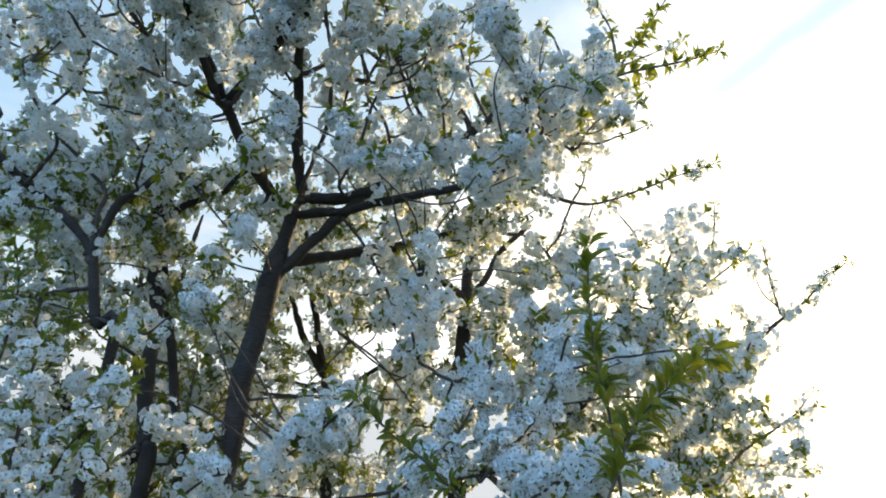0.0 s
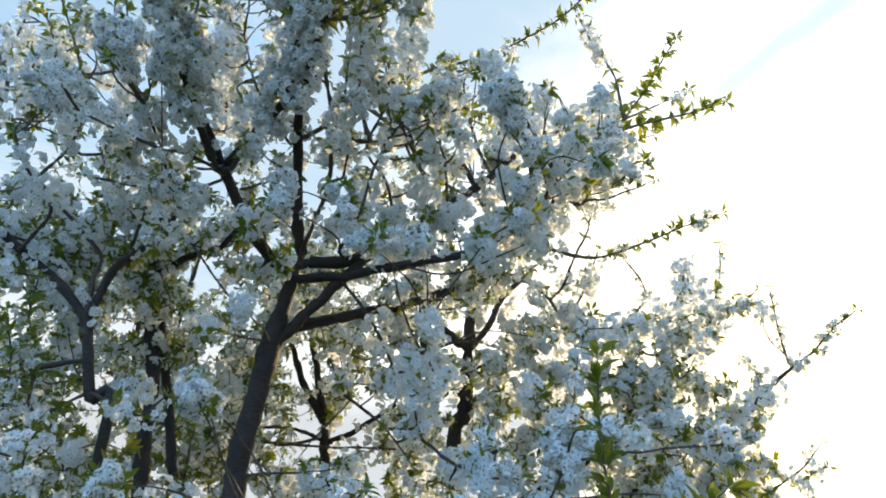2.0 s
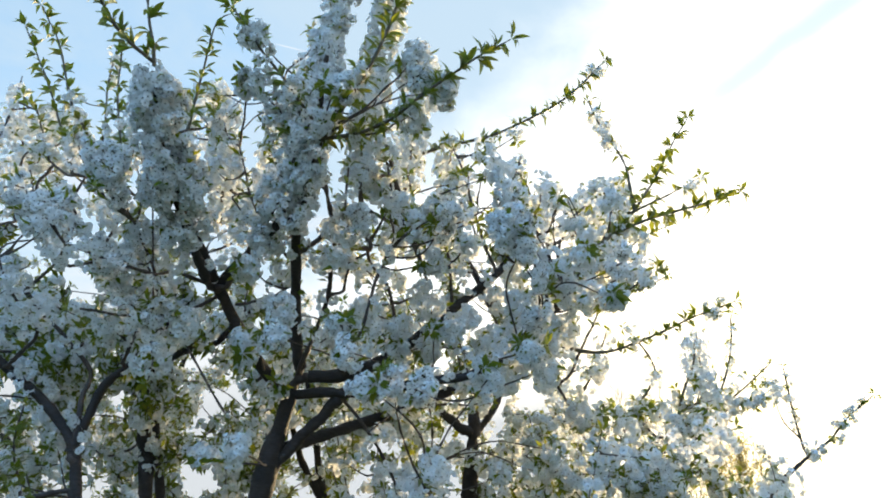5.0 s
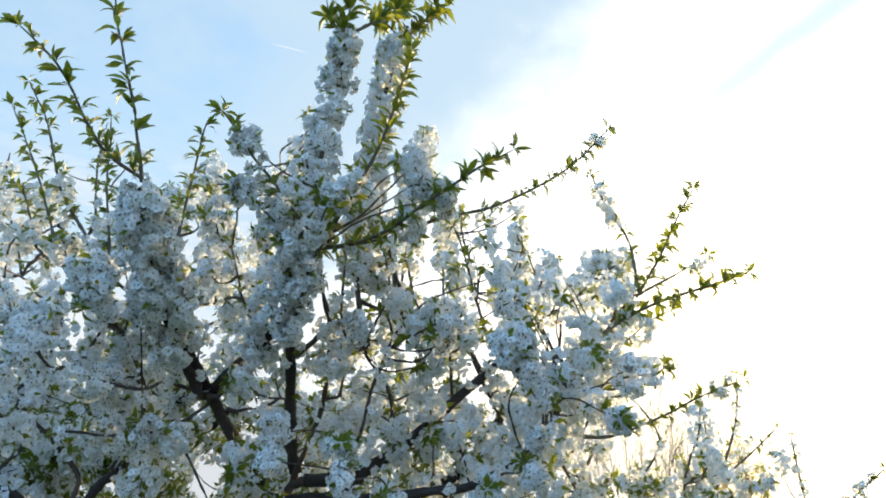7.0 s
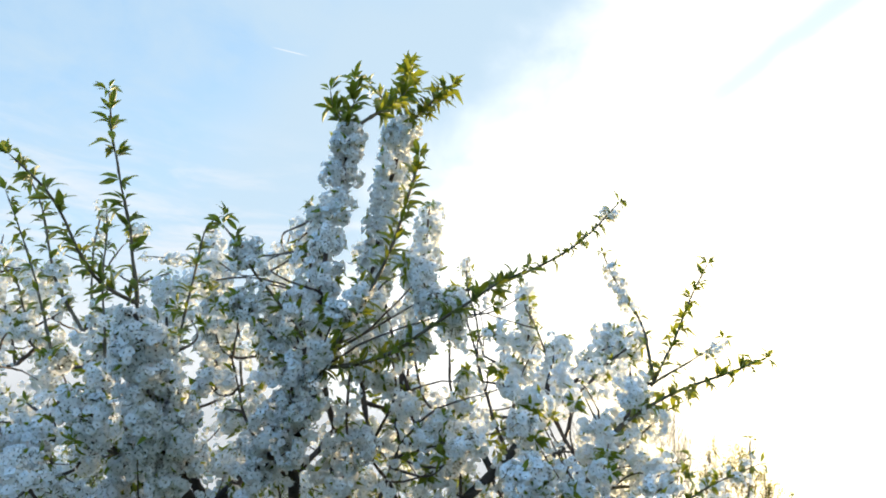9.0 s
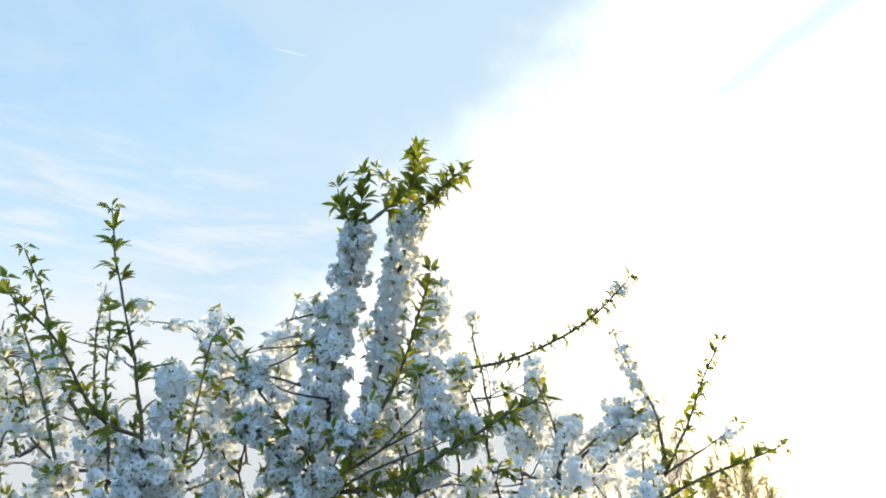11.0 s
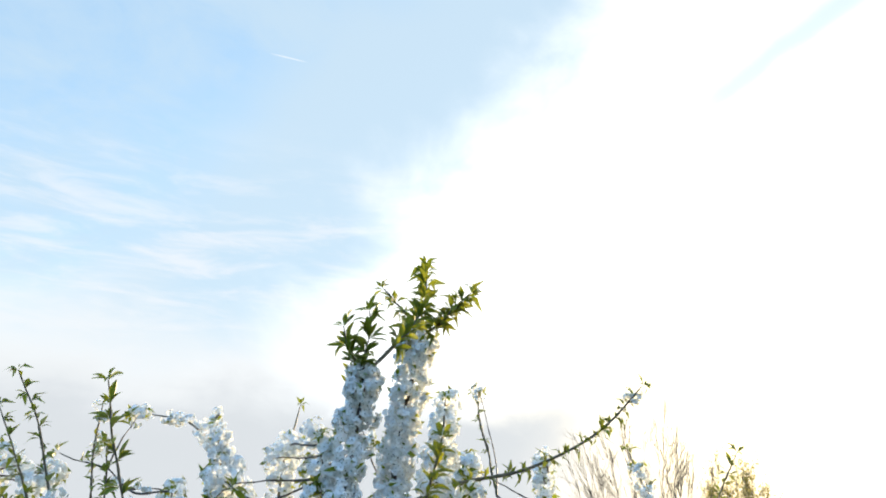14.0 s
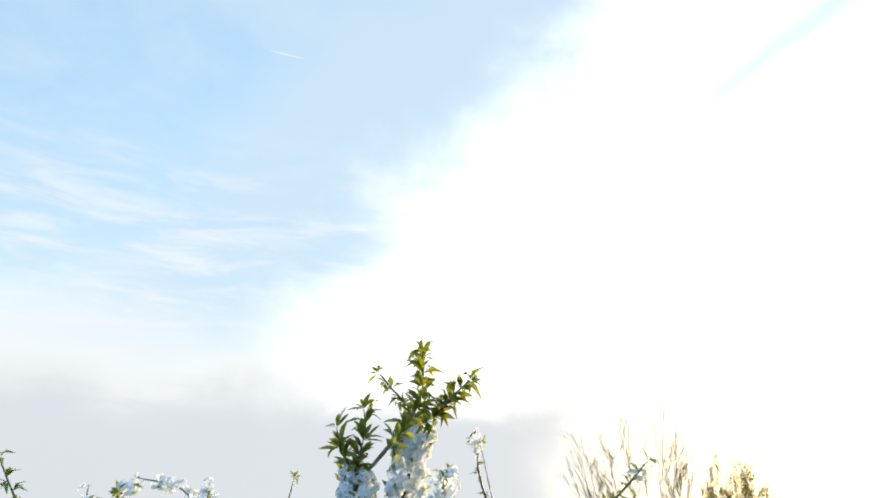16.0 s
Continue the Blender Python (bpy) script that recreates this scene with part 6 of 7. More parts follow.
limb(B, "shoot", [(-1.59, 2.26, 3.70), (-1.67, 2.26, 3.90), (-1.76, 2.26, 4.00)], 0.0071, 0.0032, bloom=[(0.00, 0.60, 0.046, 0.40)], leaf=(0.10, 1.00, 14, 0.045))
limb(B, "limb", [(-1.78, 2.50, 3.67), (-1.84, 2.50, 3.84), (-1.97, 2.50, 4.07)], 0.0089, 0.0047, bloom=[(0.00, 1.00, 0.059, 0.70)])
limb(B, "limb", [(-1.66, 2.26, 3.43), (-1.69, 2.26, 3.72), (-1.61, 2.26, 3.75), (-1.49, 2.26, 3.82)], 0.0084, 0.0044, bloom=[(0.10, 1.00, 0.056, 0.50)], leaf=(0.20, 1.00, 8, 0.040))
limb(B, "limb", [(-1.93, 2.38, 3.65), (-1.88, 2.38, 4.03), (-1.88, 2.38, 4.19)], 0.0090, 0.0049, bloom=[(0.30, 1.00, 0.052, 0.50)])
limb(B, "limb", [(-1.38, 2.08, 2.15), (-1.37, 2.08, 2.29), (-1.38, 2.08, 2.43), (-1.43, 2.08, 2.59)], 0.0069, 0.0037, bloom=[(0.20, 0.70, 0.029, 0.30)], leaf=(0.05, 1.00, 44, 0.050))
limb(B, "limb", [(-1.33, 2.14, 2.30), (-1.34, 2.14, 2.45), (-1.40, 2.14, 2.59), (-1.39, 2.14, 2.72)], 0.0073, 0.0039, bloom=[(0.20, 0.70, 0.030, 0.30)], leaf=(0.05, 1.00, 44, 0.050))
limb(B, "limb", [(-1.23, 2.02, 1.92), (-1.21, 2.02, 2.07), (-1.16, 2.02, 2.21), (-1.19, 2.08, 2.36)], 0.0064, 0.0036, leaf=(0.05, 1.00, 46, 0.050))
limb(B, "limb", [(-1.09, 2.08, 1.89), (-1.05, 2.08, 2.05), (-0.98, 2.14, 2.16)], 0.0066, 0.0036, leaf=(0.10, 1.00, 36, 0.050))
limb(B, "limb", [(-1.06, 2.74, 1.91), (-1.02, 2.74, 2.08), (-1.00, 2.74, 2.30), (-1.03, 2.74, 2.43)], 0.0086, 0.0046, leaf=(0.05, 1.00, 46, 0.050))
limb(B, "limb", [(-0.98, 2.98, 1.92), (-1.00, 2.98, 2.10), (-0.95, 2.98, 2.24)], 0.0082, 0.0049, leaf=(0.05, 1.00, 36, 0.050))
limb(B, "limb", [(-1.08, 1.90, 1.73), (-1.00, 1.85, 1.87), (-0.87, 1.79, 1.98), (-0.85, 1.79, 2.02)], 0.0074, 0.0044, bloom=[(0.10, 1.00, 0.065, 0.50)], leaf=(0.20, 1.00, 26, 0.050))
limb(B, "limb", [(-0.84, 1.85, 1.73), (-0.86, 1.79, 1.84), (-0.91, 1.79, 1.88)], 0.0065, 0.0043, bloom=[(0.00, 1.00, 0.052, 0.50)], leaf=(0.00, 1.00, 16, 0.050))
limb(B, "limb", [(-1.16, 1.90, 1.73), (-1.16, 1.90, 1.97), (-1.16, 1.90, 2.12), (-1.17, 1.96, 2.22)], 0.0074, 0.0051, bloom=[(0.10, 1.00, 0.066, 0.45)], leaf=(0.20, 1.00, 26, 0.050))
limb(B, "limb", [(-1.22, 2.26, 2.36), (-1.04, 2.14, 2.29), (-0.94, 2.08, 2.25), (-0.87, 2.08, 2.31)], 0.0088, 0.0045, bloom=[(0.50, 1.00, 0.055, 0.45)], leaf=(0.30, 1.00, 16, 0.050))
limb(B, "limb", [(-0.76, 2.02, 1.74), (-0.66, 1.96, 1.81), (-0.58, 1.90, 1.82)], 0.0063, 0.0038, bloom=[(0.20, 1.00, 0.071, 0.70)])
# limbs and shoots of tree C
limb(C, "trunk", [(0.18, 3.50, -0.05), (0.04, 3.45, 2.13), (0.09, 3.39, 2.46), (0.12, 3.35, 2.79)], 0.0477, 0.0381)
limb(C, "limb", [(0.12, 3.35, 2.77), (0.03, 3.27, 2.82), (-0.05, 3.21, 2.89), (-0.12, 3.10, 3.01)], 0.0263, 0.0140, bloom=[(0.60, 1.00, 0.103, 0.40)])
limb(C, "limb", [(0.12, 3.35, 2.77), (0.17, 3.33, 2.95), (0.26, 3.27, 3.15), (0.32, 3.21, 3.26), (0.51, 3.10, 3.40)], 0.0292, 0.0176, bloom=[(0.70, 1.00, 0.118, 0.50)])
limb(C, "limb", [(0.12, 3.35, 2.76), (0.24, 3.39, 2.92), (0.32, 3.45, 3.08), (0.49, 3.45, 3.24)], 0.0198, 0.0138, bloom=[(0.50, 1.00, 0.106, 0.40)])
limb(C, "stem", [(-0.62, 3.85, -0.05), (-0.62, 3.81, 1.88), (-0.65, 3.81, 2.17), (-0.67, 3.81, 2.48)], 0.0361, 0.0319)
limb(C, "limb", [(-0.67, 3.81, 2.47), (-0.76, 3.75, 2.60), (-0.82, 3.69, 2.75), (-0.86, 3.57, 2.93)], 0.0255, 0.0126)
limb(C, "limb", [(-0.67, 3.81, 2.47), (-0.72, 3.75, 2.73), (-0.77, 3.69, 3.02), (-0.80, 3.57, 3.29)], 0.0223, 0.0130, bloom=[(0.80, 1.00, 0.097, 0.40)])
limb(C, "limb", [(-0.64, 3.81, 2.36), (-0.44, 3.69, 2.43), (-0.26, 3.57, 2.52)], 0.0184, 0.0102, bloom=[(0.50, 1.00, 0.120, 0.40)])
limb(C, "limb", [(-1.14, 3.81, 2.42), (-0.89, 3.81, 2.45), (-0.65, 3.81, 2.36)], 0.0123, 0.0153, bloom=[(0.00, 0.40, 0.080, 0.30)])
limb(C, "limb", [(-1.02, 3.69, 2.35), (-0.56, 3.69, 2.32), (-0.13, 3.57, 2.30)], 0.0107, 0.0074, bloom=[(0.50, 1.00, 0.109, 0.30)])
limb(C, "limb", [(-0.45, 2.86, 2.46), (-0.30, 2.86, 2.36), (-0.15, 2.86, 2.19)], 0.0073, 0.0047)
limb(C, "limb", [(0.27, 3.33, 3.14), (0.46, 3.27, 3.08), (0.58, 3.21, 2.88), (0.65, 3.21, 2.71)], 0.0132, 0.0068, bloom=[(0.50, 1.00, 0.102, 0.40)])
limb(C, "limb", [(0.04, 3.45, 1.81), (0.31, 3.33, 2.01), (0.58, 3.27, 2.16), (0.87, 3.27, 2.43), (1.12, 3.27, 2.66)], 0.0244, 0.0128, bloom=[(0.30, 1.00, 0.126, 0.60)], leaf=(0.30, 1.00, 12, 0.050))
limb(C, "limb", [(0.57, 3.33, 1.86), (0.91, 3.33, 2.11), (1.24, 3.33, 2.33), (1.51, 3.31, 2.49), (1.72, 3.29, 2.66)], 0.0210, 0.0114, bloom=[(0.10, 0.95, 0.116, 0.60)], leaf=(0.30, 1.00, 16, 0.050))
limb(C, "shoot", [(1.72, 3.29, 2.66), (1.82, 3.27, 2.73), (1.94, 3.27, 2.85), (2.09, 3.27, 2.95)], 0.0100, 0.0044, bloom=[(0.00, 0.90, 0.037, 0.60)], leaf=(0.20, 1.00, 14, 0.040))
limb(C, "shoot", [(1.33, 3.69, 2.78), (1.46, 3.71, 2.96), (1.61, 3.74, 3.25), (1.67, 3.75, 3.51)], 0.0128, 0.0052, bloom=[(0.00, 0.35, 0.086, 0.60), (0.50, 0.90, 0.027, 0.40)], leaf=(0.30, 1.00, 16, 0.040))
limb(C, "shoot", [(1.23, 3.57, 2.81), (1.36, 3.57, 3.04), (1.38, 3.57, 3.36)], 0.0124, 0.0049, bloom=[(0.10, 1.00, 0.070, 0.60)])
limb(C, "shoot", [(0.96, 3.45, 2.90), (1.08, 3.45, 3.10), (1.00, 3.45, 3.27), (0.94, 3.45, 3.34)], 0.0107, 0.0048, bloom=[(0.10, 1.00, 0.044, 0.50)], leaf=(0.10, 1.00, 8, 0.035))
limb(C, "shoot", [(0.64, 3.33, 2.92), (0.73, 3.27, 3.09), (0.79, 3.21, 3.26)], 0.0118, 0.0045, bloom=[(0.10, 1.00, 0.053, 0.50)], leaf=(0.50, 1.00, 6, 0.040))
limb(C, "shoot", [(1.45, 3.69, 2.92), (1.63, 3.69, 3.05), (1.81, 3.69, 3.20)], 0.0110, 0.0048, bloom=[(0.10, 0.80, 0.064, 0.60)], leaf=(0.60, 1.00, 8, 0.035))
limb(C, "shoot", [(1.78, 3.45, 2.76), (1.77, 3.45, 2.93), (1.76, 3.45, 3.13)], 0.0102, 0.0045, bloom=[(0.10, 0.90, 0.027, 0.40)], leaf=(0.10, 1.00, 14, 0.035))
limb(C, "limb", [(1.27, 3.45, 1.86), (1.52, 3.45, 2.05), (1.74, 3.45, 2.18), (1.88, 3.45, 2.32)], 0.0123, 0.0057, bloom=[(0.10, 1.00, 0.040, 0.25)], leaf=(0.40, 1.00, 6, 0.036))
limb(C, "limb", [(1.07, 3.21, 2.00), (1.26, 3.21, 2.20), (1.43, 3.21, 2.42), (1.50, 3.21, 2.53)], 0.0116, 0.0069, bloom=[(0.10, 1.00, 0.101, 0.70)], leaf=(0.50, 1.00, 12, 0.050))
limb(C, "shoot", [(1.18, 3.45, 2.89), (1.27, 3.45, 3.11), (1.32, 3.45, 3.28)], 0.0113, 0.0059, bloom=[(0.10, 1.00, 0.068, 0.70)])
limb(C, "shoot", [(0.62, 2.98, 3.13), (0.67, 2.98, 3.22), (0.72, 2.98, 3.36)], 0.0099, 0.0039, bloom=[(0.10, 1.00, 0.036, 0.60)], leaf=(0.30, 1.00, 8, 0.040))
limb(C, "limb", [(0.57, 3.10, 3.70), (0.72, 3.10, 3.82), (0.86, 3.10, 3.87)], 0.0121, 0.0055, bloom=[(0.10, 1.00, 0.081, 0.60)], leaf=(0.20, 1.00, 8, 0.045))
limb(C, "shoot", [(0.19, 3.93, 4.04), (0.14, 3.93, 4.30), (0.10, 3.93, 4.50), (0.10, 3.93, 4.69)], 0.0117, 0.0071, bloom=[(0.85, 1.00, 0.042, 0.70)], leaf=(0.20, 0.95, 14, 0.045))
limb(C, "limb", [(0.42, 2.86, 3.66), (0.41, 2.86, 3.81), (0.37, 2.86, 3.93)], 0.0099, 0.0051, bloom=[(0.00, 0.70, 0.061, 0.50)], leaf=(0.20, 1.00, 14, 0.045))
# -- end of limbs --

# the tree behind: a trunk that forks into four limbs
limb(D, "trunk", [(-1.9, 4.1, -0.05), (-1.86, 4.08, 0.9), (-1.93, 4.1, 1.7)], 0.075, 0.055)
limb(D, "limb", [(-1.93, 4.1, 1.65), (-2.2, 4.0, 2.3), (-2.6, 3.9, 2.9), (-2.8, 3.8, 3.5)], 0.040, 0.014)
limb(D, "limb", [(-1.92, 4.1, 1.6), (-1.8, 4.2, 2.3), (-1.75, 4.2, 3.0), (-1.6, 4.1, 3.6)], 0.042, 0.014)
limb(D, "limb", [(-1.92, 4.1, 1.55), (-1.5, 4.0, 2.1), (-1.1, 3.9, 2.7), (-0.8, 3.9, 3.3)], 0.040, 0.014)
limb(D, "limb", [(-1.92, 4.1, 1.6), (-1.95, 4.4, 2.2), (-2.1, 4.5, 2.9), (-2.1, 4.4, 3.5)], 0.036, 0.013)

# heads of blossom on their spurs
tuft(A, (-0.88, 1.57, 3.58), 0.043, 1.00, 0)
tuft(A, (-0.87, 1.62, 3.45), 0.051, 1.00, 0)
tuft(A, (-0.84, 1.69, 3.32), 0.049, 1.00, 0)
tuft(A, (-0.97, 2.28, 4.04), 0.043, 1.00, 1)
tuft(A, (-0.96, 2.46, 3.88), 0.048, 1.00, 1)
tuft(A, (-0.63, 1.65, 3.81), 0.047, 1.00, 1)
tuft(A, (-0.61, 1.68, 3.64), 0.050, 1.00, 1)
tuft(A, (-0.40, 1.89, 4.32), 0.053, 1.00, 2)
tuft(A, (-0.46, 2.02, 4.13), 0.049, 1.00, 0)
tuft(A, (-0.54, 2.14, 4.02), 0.050, 1.00, 2)
tuft(A, (-0.53, 2.02, 3.78), 0.042, 1.00, 0)
tuft(A, (-0.24, 2.05, 4.43), 0.054, 1.00, 2)
tuft(A, (-0.30, 2.17, 3.91), 0.046, 1.00, 0)
tuft(A, (-0.10, 2.53, 4.34), 0.053, 1.00, 1)
tuft(A, (-0.10, 1.68, 3.67), 0.048, 1.00, 1)
tuft(A, (-0.66, 2.20, 3.59), 0.051, 1.00, 1)
tuft(A, (-0.43, 1.78, 3.42), 0.050, 1.00, 0)
tuft(A, (-0.67, 2.01, 3.39), 0.047, 1.00, 0)
tuft(A, (-0.01, 2.75, 3.95), 0.056, 1.00, 0)
tuft(A, (0.40, 2.55, 3.75), 0.049, 1.00, 0)
tuft(A, (0.40, 2.09, 3.45), 0.046, 1.00, 1)
tuft(A, (0.50, 2.17, 3.31), 0.044, 1.00, 1)
tuft(A, (0.23, 2.01, 3.32), 0.049, 1.00, 2)
tuft(A, (-0.35, 1.95, 3.26), 0.050, 1.00, 0)
tuft(A, (-0.91, 1.93, 2.97), 0.047, 1.00, 2)
tuft(A, (-0.53, 1.94, 2.97), 0.051, 1.00, 0)
tuft(A, (0.24, 2.00, 2.88), 0.043, 1.00, 2)
tuft(A, (-0.79, 1.76, 3.35), 0.053, 1.00, 0)
tuft(A, (-0.23, 2.42, 3.48), 0.049, 1.00, 0)
tuft(A, (0.00, 1.84, 3.29), 0.047, 1.00, 0)
tuft(A, (0.07, 2.31, 3.06), 0.044, 1.00, 0)
tuft(A, (-0.33, 1.89, 2.91), 0.051, 1.00, 2)
tuft(A, (0.69, 2.32, 3.22), 0.049, 1.00, 2)
tuft(A, (-0.76, 2.16, 3.42), 0.049, 1.00, 2)
tuft(A, (-0.47, 1.81, 3.37), 0.054, 1.00, 1)
tuft(A, (-0.29, 1.85, 2.82), 0.051, 1.00, 1)
tuft(A, (-0.17, 1.87, 2.74), 0.043, 1.00, 2)
tuft(A, (-0.14, 2.69, 4.18), 0.047, 1.00, 0)
tuft(A, (0.17, 1.95, 3.47), 0.044, 1.00, 0)
tuft(A, (0.21, 1.74, 3.11), 0.044, 1.00, 1)
tuft(A, (0.24, 1.92, 2.85), 0.043, 1.00, 2)
tuft(A, (-0.05, 1.98, 2.51), 0.046, 1.00, 1)
tuft(A, (0.07, 2.20, 3.34), 0.053, 1.00, 1)
tuft(A, (-0.06, 2.25, 2.98), 0.044, 1.00, 2)
tuft(A, (-0.21, 2.70, 2.72), 0.056, 1.00, 2)
tuft(A, (0.32, 2.64, 2.55), 0.043, 1.00, 2)
tuft(A, (-0.70, 1.86, 2.29), 0.050, 1.00, 1)
tuft(A, (-0.90, 1.86, 2.04), 0.049, 1.00, 2)
tuft(A, (-0.64, 1.97, 2.56), 0.048, 1.00, 0)
tuft(A, (-0.81, 2.22, 2.57), 0.043, 1.00, 2)
tuft(A, (-0.46, 2.39, 2.10), 0.049, 1.00, 1)
tuft(A, (0.10, 1.96, 2.13), 0.051, 1.00, 1)
tuft(A, (0.31, 1.98, 2.17), 0.042, 1.00, 1)
tuft(A, (-0.67, 1.80, 2.25), 0.047, 1.00, 2)
tuft(A, (0.39, 1.69, 2.14), 0.053, 1.00, 1)
tuft(A, (0.62, 1.88, 2.02), 0.047, 1.00, 0)
tuft(A, (-0.23, 2.10, 4.48), 0.048, 1.00, 0)
tuft(A, (-0.23, 2.23, 4.29), 0.049, 1.00, 0)
tuft(A, (-0.32, 2.34, 4.05), 0.053, 1.00, 2)
tuft(A, (-0.46, 2.63, 4.21), 0.050, 1.00, 1)
tuft(A, (-0.63, 2.36, 4.21), 0.053, 1.00, 0)
tuft(A, (-0.62, 2.37, 4.07), 0.050, 1.00, 2)
tuft(A, (-0.49, 2.08, 3.50), 0.047, 1.00, 0)
tuft(A, (-0.29, 1.94, 3.29), 0.047, 1.00, 0)
tuft(A, (0.03, 2.12, 3.51), 0.043, 1.00, 2)
tuft(A, (0.16, 2.54, 3.92), 0.043, 1.00, 1)
tuft(A, (0.19, 1.72, 3.18), 0.047, 1.00, 1)
tuft(A, (-0.85, 1.84, 3.22), 0.043, 1.00, 0)
tuft(A, (-0.83, 2.27, 3.41), 0.046, 1.00, 1)
tuft(A, (-0.60, 2.15, 3.36), 0.044, 1.00, 1)
tuft(A, (-0.37, 1.99, 3.19), 0.049, 1.00, 1)
tuft(A, (-0.37, 2.72, 3.58), 0.050, 1.00, 2)
tuft(A, (-0.18, 2.10, 3.42), 0.047, 1.00, 2)
tuft(A, (-0.08, 2.22, 3.38), 0.053, 1.00, 2)
tuft(A, (0.14, 1.74, 3.16), 0.054, 1.00, 0)
tuft(A, (0.30, 2.12, 3.34), 0.049, 1.00, 0)
tuft(A, (0.43, 2.21, 3.53), 0.053, 1.00, 0)
tuft(A, (0.54, 1.90, 3.12), 0.049, 1.00, 0)
tuft(A, (0.73, 2.22, 3.20), 0.043, 1.00, 2)
tuft(A, (-0.85, 2.00, 2.95), 0.049, 1.00, 2)
tuft(A, (-0.65, 1.95, 3.12), 0.046, 1.00, 1)
tuft(A, (-0.63, 2.28, 3.23), 0.050, 1.00, 1)
tuft(A, (-0.32, 2.30, 3.08), 0.047, 1.00, 0)
tuft(A, (-0.26, 2.77, 3.49), 0.058, 1.00, 1)
tuft(A, (-0.11, 2.35, 3.17), 0.051, 1.00, 1)
tuft(A, (0.23, 2.55, 3.42), 0.047, 1.00, 0)
tuft(A, (0.35, 2.12, 3.20), 0.053, 1.00, 1)
tuft(A, (0.47, 2.10, 3.07), 0.054, 1.00, 1)
tuft(A, (0.48, 1.83, 2.98), 0.042, 1.00, 1)
tuft(A, (-0.67, 2.05, 2.88), 0.049, 1.00, 1)
tuft(A, (-0.69, 2.40, 2.85), 0.047, 1.00, 1)
tuft(A, (-0.45, 2.45, 3.04), 0.049, 1.00, 0)
tuft(A, (-0.23, 1.80, 2.71), 0.051, 1.00, 1)
tuft(A, (-0.19, 2.27, 3.02), 0.048, 1.00, 0)
tuft(A, (-0.08, 1.80, 2.70), 0.049, 1.00, 0)
tuft(A, (0.02, 2.24, 3.00), 0.053, 1.00, 0)
tuft(A, (0.16, 2.31, 2.99), 0.049, 1.00, 1)
tuft(A, (0.29, 2.73, 3.35), 0.053, 1.00, 0)
tuft(A, (0.28, 2.02, 2.80), 0.050, 1.00, 1)
tuft(A, (0.45, 2.40, 3.05), 0.043, 1.00, 0)
tuft(A, (0.11, 2.00, 2.77), 0.053, 1.00, 2)
tuft(A, (-0.43, 2.65, 2.59), 0.047, 1.00, 2)
tuft(A, (-0.34, 2.60, 2.72), 0.043, 1.00, 1)
tuft(A, (-0.19, 2.44, 2.77), 0.048, 1.00, 1)
tuft(A, (-0.11, 2.54, 2.84), 0.050, 1.00, 1)
tuft(A, (0.08, 2.76, 2.92), 0.049, 1.00, 2)
tuft(A, (-0.15, 2.58, 2.53), 0.053, 1.00, 2)
tuft(A, (0.38, 2.56, 2.62), 0.047, 1.00, 2)
tuft(A, (-0.68, 1.92, 2.25), 0.043, 1.00, 0)
tuft(A, (-0.41, 2.59, 2.45), 0.042, 1.00, 1)
tuft(A, (-0.30, 2.75, 2.47), 0.061, 1.00, 2)
tuft(A, (-0.08, 2.43, 2.39), 0.044, 1.00, 0)
tuft(A, (0.18, 2.61, 2.54), 0.049, 1.00, 2)
tuft(A, (0.28, 2.21, 2.35), 0.051, 1.00, 1)
tuft(A, (-0.33, 2.40, 2.12), 0.044, 1.00, 1)
tuft(A, (0.02, 2.28, 2.11), 0.053, 1.00, 1)
tuft(A, (0.36, 2.12, 2.08), 0.047, 1.00, 2)
tuft(A, (0.18, 2.02, 2.06), 0.043, 1.00, 0)
tuft(A, (0.57, 2.10, 2.17), 0.051, 1.00, 0)
tuft(A, (0.92, 2.71, 2.30), 0.055, 1.00, 2)
tuft(A, (0.71, 1.76, 2.13), 0.047, 1.00, 2)
tuft(A, (-0.83, 1.61, 3.50), 0.047, 1.00, 0)
tuft(A, (-0.84, 1.74, 3.42), 0.047, 1.00, 0)
tuft(A, (-0.78, 1.75, 3.27), 0.043, 1.00, 2)
tuft(A, (-0.92, 2.06, 3.86), 0.049, 1.00, 2)
tuft(A, (-0.77, 2.62, 4.19), 0.053, 1.00, 0)
tuft(A, (-0.71, 2.22, 3.69), 0.047, 1.00, 2)
tuft(A, (-0.58, 1.87, 3.35), 0.044, 1.00, 0)
tuft(A, (-0.51, 1.86, 3.26), 0.049, 1.00, 0)
tuft(A, (-0.61, 2.47, 3.36), 0.044, 1.00, 0)
tuft(A, (-0.61, 1.93, 3.22), 0.046, 1.00, 0)
tuft(A, (-0.80, 2.25, 3.25), 0.050, 1.00, 0)
tuft(A, (-0.49, 1.80, 3.63), 0.049, 1.00, 1)
tuft(A, (-0.50, 2.15, 3.82), 0.050, 1.00, 2)
tuft(A, (-0.48, 2.15, 3.89), 0.046, 1.00, 1)
tuft(A, (-0.41, 1.97, 4.22), 0.043, 1.00, 0)
tuft(A, (-0.50, 2.05, 4.06), 0.044, 1.00, 0)
tuft(A, (-0.30, 1.94, 3.75), 0.050, 1.00, 1)
tuft(A, (-0.32, 1.84, 3.61), 0.046, 1.00, 1)
tuft(A, (-0.13, 1.73, 3.55), 0.051, 1.00, 1)
tuft(A, (-0.28, 2.25, 3.55), 0.053, 1.00, 2)
tuft(A, (-0.38, 2.36, 3.03), 0.051, 1.00, 1)
tuft(A, (-0.47, 2.21, 3.24), 0.047, 1.00, 1)
